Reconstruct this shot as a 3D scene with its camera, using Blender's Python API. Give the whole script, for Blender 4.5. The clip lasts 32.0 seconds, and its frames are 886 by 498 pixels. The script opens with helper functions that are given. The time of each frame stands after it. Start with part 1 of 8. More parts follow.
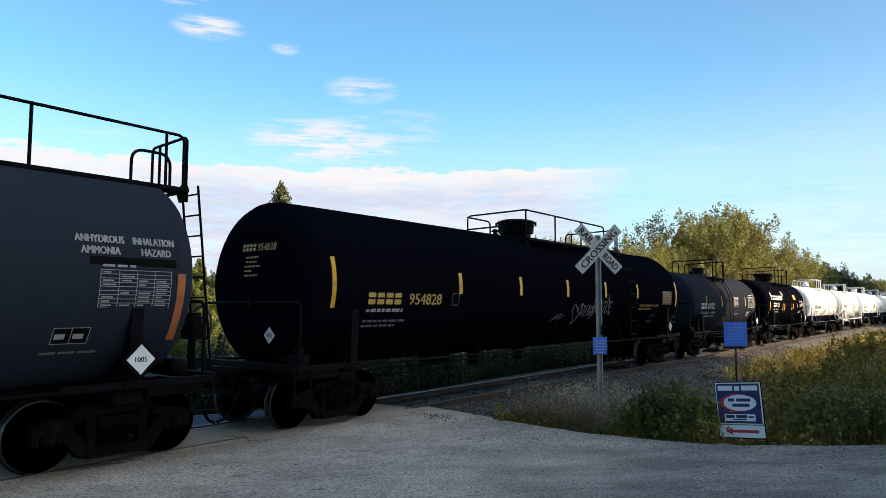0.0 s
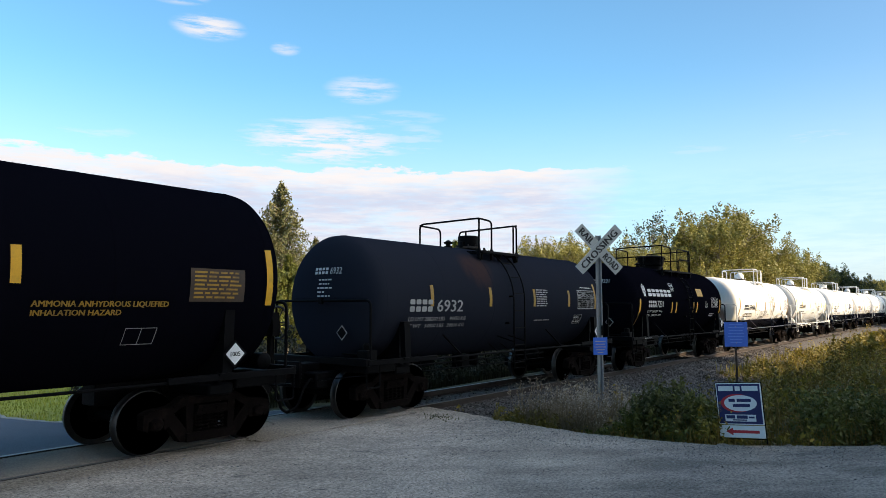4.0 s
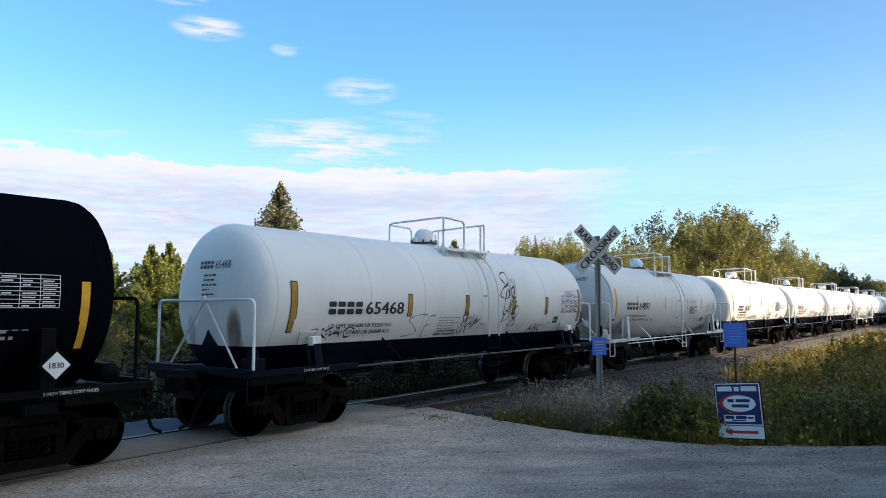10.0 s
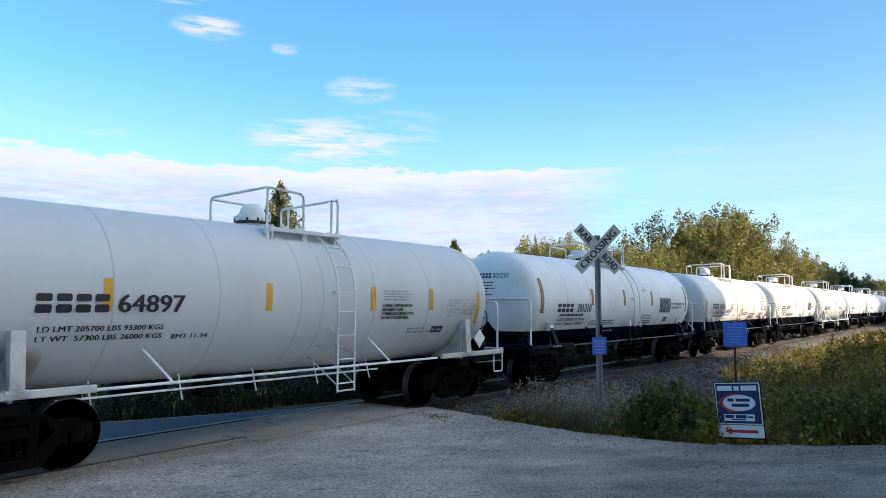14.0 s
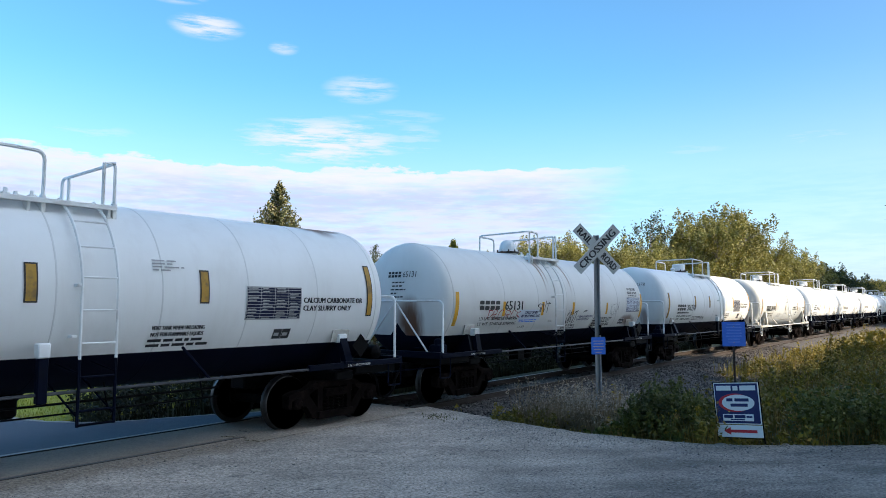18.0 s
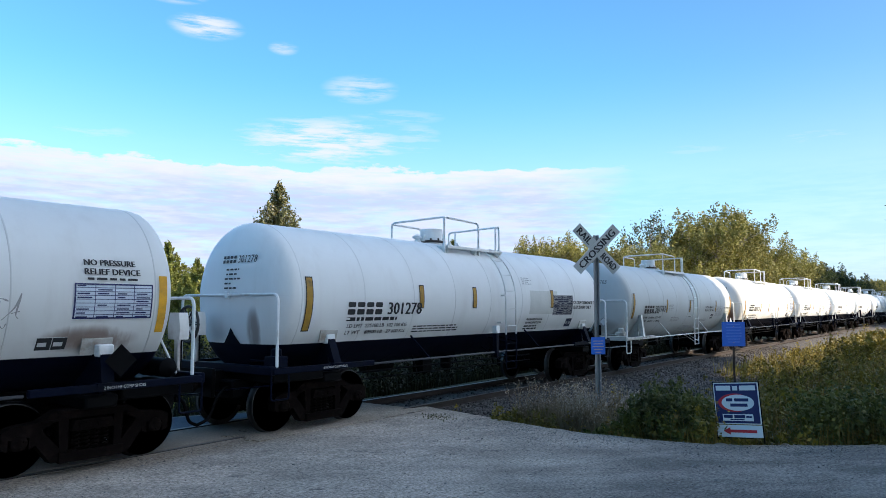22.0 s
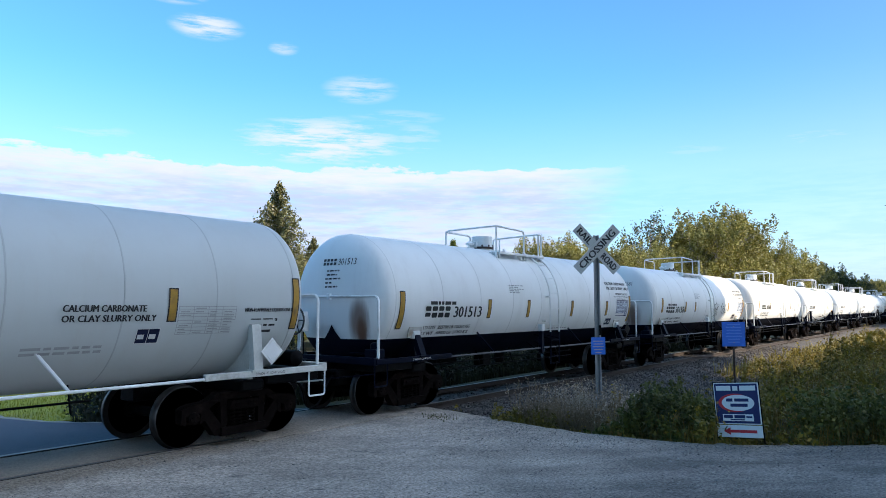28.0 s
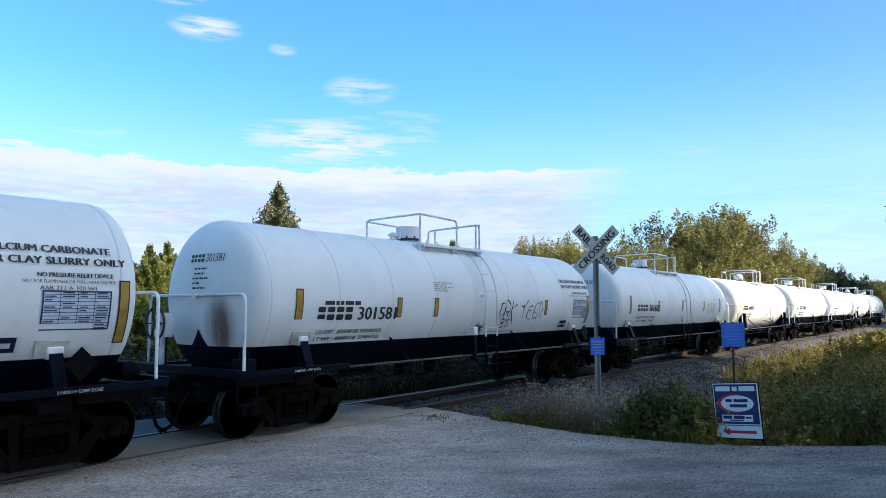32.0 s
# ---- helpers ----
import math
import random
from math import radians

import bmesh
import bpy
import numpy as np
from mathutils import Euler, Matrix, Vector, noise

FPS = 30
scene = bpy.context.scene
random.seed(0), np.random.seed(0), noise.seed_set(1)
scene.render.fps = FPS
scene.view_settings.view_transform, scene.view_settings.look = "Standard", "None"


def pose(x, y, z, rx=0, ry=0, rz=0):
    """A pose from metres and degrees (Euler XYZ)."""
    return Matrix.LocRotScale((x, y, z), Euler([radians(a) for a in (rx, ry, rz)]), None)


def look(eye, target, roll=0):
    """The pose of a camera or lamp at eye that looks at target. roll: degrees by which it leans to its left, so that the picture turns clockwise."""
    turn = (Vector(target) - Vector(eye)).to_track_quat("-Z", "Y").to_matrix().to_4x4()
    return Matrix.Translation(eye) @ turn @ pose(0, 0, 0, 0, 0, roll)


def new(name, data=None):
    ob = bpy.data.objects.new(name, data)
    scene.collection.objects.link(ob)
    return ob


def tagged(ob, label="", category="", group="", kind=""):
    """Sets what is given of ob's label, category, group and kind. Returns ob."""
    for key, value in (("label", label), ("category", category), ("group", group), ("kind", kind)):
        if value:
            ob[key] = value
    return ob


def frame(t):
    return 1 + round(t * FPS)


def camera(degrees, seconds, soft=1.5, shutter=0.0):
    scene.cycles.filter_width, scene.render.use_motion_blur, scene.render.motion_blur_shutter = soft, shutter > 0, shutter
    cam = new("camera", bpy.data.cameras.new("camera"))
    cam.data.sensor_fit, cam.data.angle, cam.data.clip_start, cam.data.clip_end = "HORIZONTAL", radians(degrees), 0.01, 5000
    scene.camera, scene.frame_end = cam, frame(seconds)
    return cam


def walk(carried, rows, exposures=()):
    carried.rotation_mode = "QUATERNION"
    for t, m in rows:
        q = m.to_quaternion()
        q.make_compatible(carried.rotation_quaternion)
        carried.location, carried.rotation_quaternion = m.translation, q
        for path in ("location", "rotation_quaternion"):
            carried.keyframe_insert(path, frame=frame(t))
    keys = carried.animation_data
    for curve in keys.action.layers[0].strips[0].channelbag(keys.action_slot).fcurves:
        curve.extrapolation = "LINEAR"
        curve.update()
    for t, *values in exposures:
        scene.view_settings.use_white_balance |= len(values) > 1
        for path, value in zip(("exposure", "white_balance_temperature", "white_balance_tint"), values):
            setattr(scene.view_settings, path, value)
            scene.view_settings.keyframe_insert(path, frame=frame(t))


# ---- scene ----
# A level crossing with a freight train of tank cars. The track runs along x, rail tops at z = 0.

# ---- camera ----
EYE = (0.0, -10.45, 2.12)
EXPOSURE = 0.82
cam = camera(64.6, 32.0, 0.8)


def view(dx, dy):
    """The standing camera, turned by a small drift (dx to its left, dy downwards), in hundredths of a degree."""
    return pose(*EYE, 90 + 4.72 - dy * 0.01, 0, 37.28 - 90 + dx * 0.01)


walk(cam, [(0, view(0, 0)), (1, view(4, 0)), (2, view(6, 0)), (3, view(11, 0)), (3.5, view(8, -1)), (5.5, view(-6, -6)),
           (7, view(-3, -6)), (9, view(-6, -6)), (11, view(-3, -6)), (13, view(-6, -3)), (14.5, view(-4, 0)), (17, view(-8, 0)),
           (19, view(-14, 0)), (21, view(-13, 0)), (23, view(-15, 0)), (25.5, view(-15, 0)), (28, view(-13, -1)), (29, view(-18, -6)),
           (30, view(-14, -5)), (30.5, view(-10, -4)), (31, view(-13, -5)), (32, view(-18, -6))],
     [(0, EXPOSURE, 7000, 15), (6, EXPOSURE, 7000, 15), (10, EXPOSURE, 6650, 15), (18, EXPOSURE, 6200, 14), (26, EXPOSURE, 5950, 14), (32, EXPOSURE, 5900, 14)])

# ---- light ----
SUN_EL, SUN_AZ = 31.0, (0.45, -0.89)   # elevation; the way to the sun over the ground

sun = new("sun", bpy.data.lights.new("sun", "SUN"))
sun.data.energy, sun.data.angle, sun.data.color = 5.0, radians(0.6), (1.0, 0.82, 0.55)
_h = Vector((SUN_AZ[0], SUN_AZ[1], 0)).normalized() * math.cos(radians(SUN_EL))
SUN_DIR = Vector((_h.x, _h.y, math.sin(radians(SUN_EL))))
sun.matrix_basis = look(SUN_DIR * 400, (0, 0, 0))


class Nodes:
    """Short ways to build a node tree."""

    def __init__(self, tree):
        self.t = tree
        tree.nodes.clear()

    def n(self, kind, **props):
        node = self.t.nodes.new(kind)
        for key, value in props.items():
            if key == "op":
                node.operation = value
            elif key == "blend":
                node.blend_type = value
            elif key == "dt":
                node.data_type = value
        return node

    def put(self, socket, value):
        if isinstance(value, bpy.types.NodeSocket):
            self.t.links.new(value, socket)
        elif value is not None:
            socket.default_value = value

    def math(self, op, a, b=None, c=None, clamp=False):
        node = self.n("ShaderNodeMath", op=op)
        node.use_clamp = clamp
        for s, v in zip(node.inputs, (a, b, c)):
            self.put(s, v)
        return node.outputs[0]

    def mix(self, f, a, b):
        node = self.n("ShaderNodeMix", dt="RGBA")
        self.put(node.inputs[0], f)
        self.put(node.inputs[6], a if not isinstance(a, tuple) else (*a, 1)[:4])
        self.put(node.inputs[7], b if not isinstance(b, tuple) else (*b, 1)[:4])
        return node.outputs[2]

    def step(self, x, lo, hi):
        node = self.n("ShaderNodeMapRange")
        node.interpolation_type = "SMOOTHSTEP"
        for s, v in zip(node.inputs, (x, lo, hi, 0.0, 1.0)):
            self.put(s, v)
        return node.outputs[0]

    def xyz(self, v):
        node = self.n("ShaderNodeSeparateXYZ")
        self.put(node.inputs[0], v)
        return node.outputs

    def vec(self, x, y, z):
        node = self.n("ShaderNodeCombineXYZ")
        for s, v in zip(node.inputs, (x, y, z)):
            self.put(s, v)
        return node.outputs[0]

    def noise(self, v, scale, detail=4.0, rough=0.6, stretch=None):
        node = self.n("ShaderNodeTexNoise")
        if stretch:
            m = self.n("ShaderNodeMapping")
            self.put(m.inputs[0], v)
            m.inputs[3].default_value = stretch
            v = m.outputs[0]
        self.put(node.inputs["Vector"], v)
        node.inputs["Scale"].default_value = scale
        node.inputs["Detail"].default_value = detail
        node.inputs["Roughness"].default_value = rough
        return node.outputs[0]


def make_world():
    w = bpy.data.worlds.new("sky")
    scene.world = w
    w.use_nodes = True
    N = Nodes(w.node_tree)
    sky = N.n("ShaderNodeTexSky")
    sky.sky_type, sky.sun_disc = "NISHITA", False
    sky.sun_elevation = radians(SUN_EL)
    sky.sun_rotation = math.atan2(SUN_AZ[0], SUN_AZ[1])
    sky.air_density, sky.dust_density, sky.ozone_density = 1.0, 0.6, 1.6
    d = N.n("ShaderNodeTexCoord").outputs["Generated"]
    x, y, z = N.xyz(d)
    az = N.math("MULTIPLY", N.math("ARCTAN2", y, x), 57.2958)
    el = N.math("MULTIPLY", N.math("ARCSINE", z), 57.2958)
    v = N.vec(az, N.math("MULTIPLY", el, 3.2), 0.0)
    edge = N.noise(v, 0.17, 8.0, 0.62)
    fine = N.noise(v, 0.45, 6.0, 0.65, (0.55, 1.3, 1.0))
    soft = N.noise(v, 0.11, 4.0, 0.6, (0.6, 1.5, 1.0))
    # the long bank of cloud above the trees
    lift = N.math("ADD", el, N.math("MULTIPLY", N.math("SUBTRACT", edge, 0.5), -3.0))
    bank = N.math("SUBTRACT", 1.0, N.step(lift, 10.95, 11.25))
    bank = N.math("MULTIPLY", bank, N.step(az, 17.0, 30.0))
    bank = N.math("MULTIPLY", bank, N.math("ADD", 0.76, N.math("MULTIPLY", N.step(fine, 0.3, 0.6), 0.24)))
    # pale haze low down
    haze = N.math("MULTIPLY", N.math("SUBTRACT", 1.0, N.step(el, -4.0, 19.0)), 0.85)
    mask = N.math("MAXIMUM", bank, haze)
    # wisps: azimuth, elevation, half width, half height, strength
    for a, e, sa, se, k in ((47, 13.2, 8.5, 2.4, 0.95), (56.3, 21.2, 3.2, 1.1, 0.9), (44, 17.4, 3.6, 1.3, 0.6), (59, 23.2, 3.0, 0.8, 0.7),
                            (39.5, 13.6, 3.0, 1.6, 0.4), (50.3, 20.2, 1.4, 0.6, 0.6), (64, 12.8, 4.0, 0.8, 0.35), (9, 12.2, 3.5, 0.7, 0.35), (41, 15.3, 5, 0.8, 0.3), (17, 12.0, 4.0, 0.7, 0.3)):
        r = N.math("ADD", N.math("POWER", N.math("DIVIDE", N.math("SUBTRACT", az, a), sa), 2.0),
                   N.math("POWER", N.math("DIVIDE", N.math("SUBTRACT", el, e), se), 2.0))
        blob = N.math("MULTIPLY", N.math("SUBTRACT", 1.0, N.step(r, 0.0, 1.0)), k)
        mask = N.math("MAXIMUM", mask, N.math("MULTIPLY", blob, N.step(fine, 0.34, 0.62)))
    puff = N.noise(v, 0.5, 6.0, 0.6, (0.8, 1.6, 1.0))
    tone = N.mix(N.step(N.math("ADD", N.math("MULTIPLY", soft, 0.6), N.math("MULTIPLY", puff, 0.4)), 0.40, 0.58), (0.82, 0.88, 1.0), (0.66, 0.755, 0.95))
    top = N.step(lift, 8.6, 10.8)
    tone = N.mix(N.math("MULTIPLY", top, 0.8), tone, (1.0, 1.0, 1.0))
    scaled = N.n("ShaderNodeVectorMath", op="SCALE")
    N.put(scaled.inputs[0], tone)
    scaled.inputs["Scale"].default_value = CLOUD
    # away from the sun the sky is a deeper, greener blue
    dot = N.n("ShaderNodeVectorMath", op="DOT_PRODUCT")
    N.put(dot.inputs[0], d)
    dot.inputs[1].default_value = SUN_DIR
    tint = N.mix(N.step(dot.outputs["Value"], 0.0, 0.62), (0.58, 1.07, 1.18), (0.52, 0.74, 0.82))
    blue = N.n("ShaderNodeVectorMath", op="MULTIPLY")
    N.put(blue.inputs[0], sky.outputs[0])
    N.put(blue.inputs[1], tint)
    # a bright veil added round the sun, out of view, to lift the light in the shade
    veil = N.math("MULTIPLY", N.step(dot.outputs["Value"], 0.56, 0.9), N.math("ADD", 0.55, N.math("MULTIPLY", soft, 0.5)))
    bright = N.n("ShaderNodeVectorMath", op="SCALE")
    bright.inputs[0].default_value = (0.80, 0.93, 1.06)
    bright.inputs["Scale"].default_value = CLOUD * 3.2
    colour = N.mix(mask, blue.outputs[0], scaled.outputs[0])
    colour = N.mix(veil, colour, bright.outputs[0])
    bg = N.n("ShaderNodeBackground")
    N.put(bg.inputs[0], colour)
    bg.inputs[1].default_value = SKY
    out = N.n("ShaderNodeOutputWorld")
    N.put(out.inputs[0], bg.outputs[0])


SKY, CLOUD = 0.14, 3.98
make_world()


# ---- materials ----
def material(name, colour, rough=0.6, metal=0.0, vary=0.25, scale=3.0, bump=0.0, bump_scale=60.0, tint=None, spread=0.0, stretch=None, speck=0.0, speck_scale=45.0, spec=0.5):
    """A surface with two scales of variation. tint: the colour of its stains; spread: brightness steps from piece to piece."""
    m = bpy.data.materials.new(name)
    m.use_nodes = True
    N = Nodes(m.node_tree)
    co = N.n("ShaderNodeTexCoord").outputs["Object"]
    big = N.noise(co, scale, 4.0, 0.6, stretch)
    small = N.noise(co, scale * 9, 3.0, 0.7)
    k = N.math("ADD", N.math("MULTIPLY", N.math("SUBTRACT", big, 0.5), vary * 2), N.math("MULTIPLY", N.math("SUBTRACT", small, 0.5), vary))
    if speck:
        k = N.math("ADD", k, N.math("MULTIPLY", N.math("SUBTRACT", N.step(N.noise(co, speck_scale, 2.0, 0.6), 0.3, 0.7), 0.5), speck * 2))
    if spread:
        rnd = N.math("ADD", N.n("ShaderNodeObjectInfo").outputs["Random"], N.n("ShaderNodeNewGeometry").outputs["Random Per Island"])
        k = N.math("ADD", k, N.math("MULTIPLY", N.math("SUBTRACT", N.math("FRACT", rnd), 0.5), spread * 2))
    scaled = N.n("ShaderNodeVectorMath", op="SCALE")
    scaled.inputs[0].default_value = colour
    N.put(scaled.inputs["Scale"], N.math("ADD", 1.0, k))
    col = scaled.outputs[0]
    if tint:
        col = N.mix(N.math("MULTIPLY", N.step(N.noise(co, scale * 0.7, 5.0, 0.65), 0.48, 0.72), 0.75), col, tint)
    b = N.n("ShaderNodeBsdfPrincipled")
    N.put(b.inputs["Base Color"], col)
    N.put(b.inputs["Roughness"], N.math("ADD", rough, N.math("MULTIPLY", N.math("SUBTRACT", small, 0.5), 0.25), clamp=True))
    b.inputs["Metallic"].default_value = metal
    b.inputs["Specular IOR Level"].default_value = spec
    if bump:
        bp = N.n("ShaderNodeBump")
        bp.inputs["Strength"].default_value = bump
        bp.inputs["Distance"].default_value = 0.02
        N.put(bp.inputs["Height"], N.noise(co, bump_scale, 4.0, 0.65))
        N.put(b.inputs["Normal"], bp.outputs[0])
    out = N.n("ShaderNodeOutputMaterial")
    N.put(out.inputs[0], b.outputs[0])
    return m


def tank_paint(name, colour, dirt, belly=None, belly_z=1.48, rust=None, rough=0.35, grime=0.35, spec=0.5, streaks=()):
    """Paint on a tank: runs of grime down its sides, a dark belly below belly_z, rust runs (x, y, z, width, length) with their own shape."""
    m = bpy.data.materials.new(name)
    m.use_nodes = True
    N = Nodes(m.node_tree)
    co = N.n("ShaderNodeTexCoord").outputs["Object"]
    x, y, z = N.xyz(co)
    runs = N.noise(co, 2.2, 5.0, 0.65, (1.0, 1.0, 0.12))
    cloud = N.noise(co, 0.7, 4.0, 0.6)
    fine = N.noise(co, 40.0, 3.0, 0.6)
    col = N.mix(N.math("MULTIPLY", N.step(runs, 0.45, 0.8), grime), colour, dirt)
    col = N.mix(N.math("MULTIPLY", N.step(cloud, 0.4, 0.75), grime * 0.6), col, dirt)
    for rx, ry, rz, wide, long, strength in rust or ():
        a = N.math("POWER", N.math("DIVIDE", N.math("ADD", N.math("SUBTRACT", y, ry), N.math("MULTIPLY", N.math("SUBTRACT", runs, 0.5), 0.35)), wide), 2.0)
        c = N.math("POWER", N.math("DIVIDE", N.math("SUBTRACT", z, rz), long), 2.0)
        e = N.math("POWER", N.math("DIVIDE", N.math("SUBTRACT", x, rx), 0.75), 2.0)
        r = N.math("ADD", N.math("ADD", a, c), e)
        spot = N.math("MULTIPLY", N.math("SUBTRACT", 1.0, N.step(r, 0.1, 1.0)), N.math("MULTIPLY", N.step(runs, 0.2, 0.55), strength))
        col = N.mix(spot, col, (0.135, 0.058, 0.028))
    for sx, top, long, wide, strength in streaks:       # narrow rust runs down the side
        off = N.math("ABSOLUTE", N.math("ADD", N.math("SUBTRACT", x, sx), N.math("MULTIPLY", N.math("SUBTRACT", cloud, 0.5), 0.10)))
        run = N.math("MULTIPLY", N.math("SUBTRACT", 1.0, N.step(off, wide * 0.15, wide)), N.math("MULTIPLY", N.step(z, top - long, top - long * 0.3), N.math("SUBTRACT", 1.0, N.step(z, top, top + 0.1))))
        col = N.mix(N.math("MULTIPLY", run, N.math("ADD", strength * 0.6, N.math("MULTIPLY", fine, strength * 0.6))), col, (0.19, 0.095, 0.05))
    if belly:
        above = N.step(N.math("ADD", z, N.math("MULTIPLY", fine, 0.01)), belly_z, belly_z + 0.012)
        col = N.mix(above, belly, col)
    b = N.n("ShaderNodeBsdfPrincipled")
    N.put(b.inputs["Base Color"], col)
    N.put(b.inputs["Roughness"], N.math("ADD", rough, N.math("MULTIPLY", cloud, 0.25)))
    bp = N.n("ShaderNodeBump")
    b.inputs["Specular IOR Level"].default_value = spec
    if belly:
        N.put(b.inputs["Specular IOR Level"], N.math("ADD", 0.05, N.math("MULTIPLY", above, spec - 0.05)))
    bp.inputs["Strength"].default_value = 0.08
    bp.inputs["Distance"].default_value = 0.02
    N.put(bp.inputs["Height"], N.noise(co, 1.6, 3.0, 0.5))
    N.put(b.inputs["Normal"], bp.outputs[0])
    out = N.n("ShaderNodeOutputMaterial")
    N.put(out.inputs[0], b.outputs[0])
    return m


def leaf_material(name, a, b_, dark, spread=0.35):
    m = bpy.data.materials.new(name)
    m.use_nodes = True
    N = Nodes(m.node_tree)
    co = N.n("ShaderNodeTexCoord").outputs["Object"]
    isl = N.n("ShaderNodeNewGeometry").outputs["Random Per Island"]
    obj = N.n("ShaderNodeObjectInfo").outputs["Random"]
    col = N.mix(isl, a, b_)
    col = N.mix(N.math("MULTIPLY", N.step(N.noise(co, 0.8, 3.0), 0.4, 0.65), 0.6), col, dark)
    k = N.math("ADD", 1.0, N.math("MULTIPLY", N.math("SUBTRACT", obj, 0.5), spread))
    s = N.n("ShaderNodeVectorMath", op="SCALE")
    N.put(s.inputs[0], col)
    N.put(s.inputs["Scale"], k)
    d = N.n("ShaderNodeBsdfPrincipled")
    N.put(d.inputs["Base Color"], s.outputs[0])
    d.inputs["Roughness"].default_value = 0.6
    t = N.n("ShaderNodeBsdfTranslucent")
    N.put(t.inputs[0], s.outputs[0])
    mixn = N.n("ShaderNodeMixShader")
    mixn.inputs[0].default_value = 0.24
    N.put(mixn.inputs[1], d.outputs[0])
    N.put(mixn.inputs[2], t.outputs[0])
    out = N.n("ShaderNodeOutputMaterial")
    N.put(out.inputs[0], mixn.outputs[0])
    return m


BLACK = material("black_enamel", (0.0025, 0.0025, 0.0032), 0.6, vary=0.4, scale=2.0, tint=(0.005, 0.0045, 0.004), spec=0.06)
GREY_BLACK = material("worn_black_paint", (0.028, 0.028, 0.03), 0.55, vary=0.4, scale=2.0, tint=(0.06, 0.045, 0.035))
WHITE = material("white_enamel", (0.78, 0.78, 0.76), 0.4, vary=0.12, scale=2.0, tint=(0.5, 0.44, 0.38))
DIRTY_WHITE = material("grimy_white_enamel", (0.56, 0.55, 0.51), 0.5, vary=0.3, scale=3.0, tint=(0.24, 0.20, 0.16))
NAVY = material("blue_black_enamel", (0.002, 0.004, 0.013), 0.5, vary=0.35, scale=2.0, tint=(0.004, 0.005, 0.008), spec=0.05)
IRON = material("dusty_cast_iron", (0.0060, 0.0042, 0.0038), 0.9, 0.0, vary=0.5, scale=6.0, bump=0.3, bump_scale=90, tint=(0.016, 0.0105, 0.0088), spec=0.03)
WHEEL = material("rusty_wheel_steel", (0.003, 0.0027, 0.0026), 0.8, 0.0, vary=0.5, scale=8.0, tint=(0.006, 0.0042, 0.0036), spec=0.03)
# the near rail's top, darker and rougher than the far one's
DULL_TOP = material("dull_rail_top", (0.085, 0.075, 0.068), 0.7, 0.2, vary=0.35, scale=4.0)
PIPE = material("worn_grey_pipe", (0.016, 0.019, 0.027), 0.45, vary=0.5, scale=2.0, tint=(0.06, 0.064, 0.075))
RAIL_TOP = material("worn_rail_top", (0.30, 0.29, 0.28), 0.45, 0.8, vary=0.25, scale=4.0)
TREAD = material("worn_wheel_rim", (0.060, 0.058, 0.057), 0.38, 0.9, vary=0.45, scale=9.0)
RAIL_STEEL = material("rusty_rail_steel", (0.032, 0.021, 0.016), 0.8, 0.1, vary=0.4, scale=6.0)
YELLOW = material("yellow_reflective_strip", (0.74, 0.37, 0.012), 0.5, vary=0.25, scale=6.0, tint=(0.5, 0.26, 0.02))
OCHRE = material("dirty_yellow_strip", (0.40, 0.22, 0.022), 0.55, vary=0.35, scale=6.0, tint=(0.12, 0.08, 0.04))
LETTER_BLACK = material("black_lettering", (0.015, 0.015, 0.018), 0.5, vary=0.3, scale=5.0)
LETTER_WHITE = material("white_lettering", (0.62, 0.62, 0.60), 0.5, vary=0.3, scale=5.0)
LETTER_GREY = material("faded_grey_lettering", (0.34, 0.34, 0.34), 0.6, vary=0.3, scale=5.0)
LETTER_YELLOW = material("faded_yellow_lettering", (0.50, 0.33, 0.08), 0.6, vary=0.3, scale=5.0)
FADED_INK = material("faded_sprayed_ink", (0.30, 0.29, 0.28), 0.6, vary=0.3, scale=5.0)
SPRAY_GREY = material("grey_spray_paint", (0.13, 0.13, 0.14), 0.6, vary=0.45, scale=5.0)
FADED = material("faded_grey_paint", (0.60, 0.60, 0.56), 0.6, vary=0.2, scale=3.0)
FLANGE = material("rust_stained_flange", (0.045, 0.034, 0.028), 0.75, vary=0.5, scale=8.0, tint=(0.14, 0.06, 0.03))
STAINED = material("stained_grey_plate", (0.50, 0.48, 0.44), 0.6, vary=0.3, scale=4.0, tint=(0.22, 0.15, 0.10))
PAPER = material("white_sheet", (0.75, 0.75, 0.74), 0.5, vary=0.1, scale=5.0)
RED = material("red_print", (0.5, 0.02, 0.03), 0.45, vary=0.1, scale=5.0)
ORANGE = material("faded_orange_strip", (0.42, 0.13, 0.03), 0.5, vary=0.3, scale=6.0, tint=(0.2, 0.07, 0.03))
DARK_RED = material("dull_red_print", (0.3, 0.03, 0.04), 0.5, vary=0.2, scale=5.0)
PALE_PANEL = material("pale_blue_table_field", (0.62, 0.68, 0.76), 0.5, vary=0.1, scale=5.0)
PANEL = material("dark_navy_panel", (0.008, 0.011, 0.04), 0.5, vary=0.2, scale=5.0, spec=0.2)
SIGN_BLUE = material("navy_print", (0.012, 0.018, 0.10), 0.4, vary=0.1, scale=5.0)
BLUE = material("blue_sign_sheet", (0.005, 0.13, 0.62), 0.4, vary=0.1, scale=5.0)
PALE_BLUE = material("pale_blue_print", (0.06, 0.23, 0.75), 0.5, vary=0.1, scale=5.0)
GALV = material("galvanised_steel", (0.27, 0.28, 0.29), 0.5, 0.5, vary=0.2, scale=12.0)
CROSS_WHITE = material("weathered_white_reflective", (0.50, 0.51, 0.49), 0.5, vary=0.18, scale=6.0)
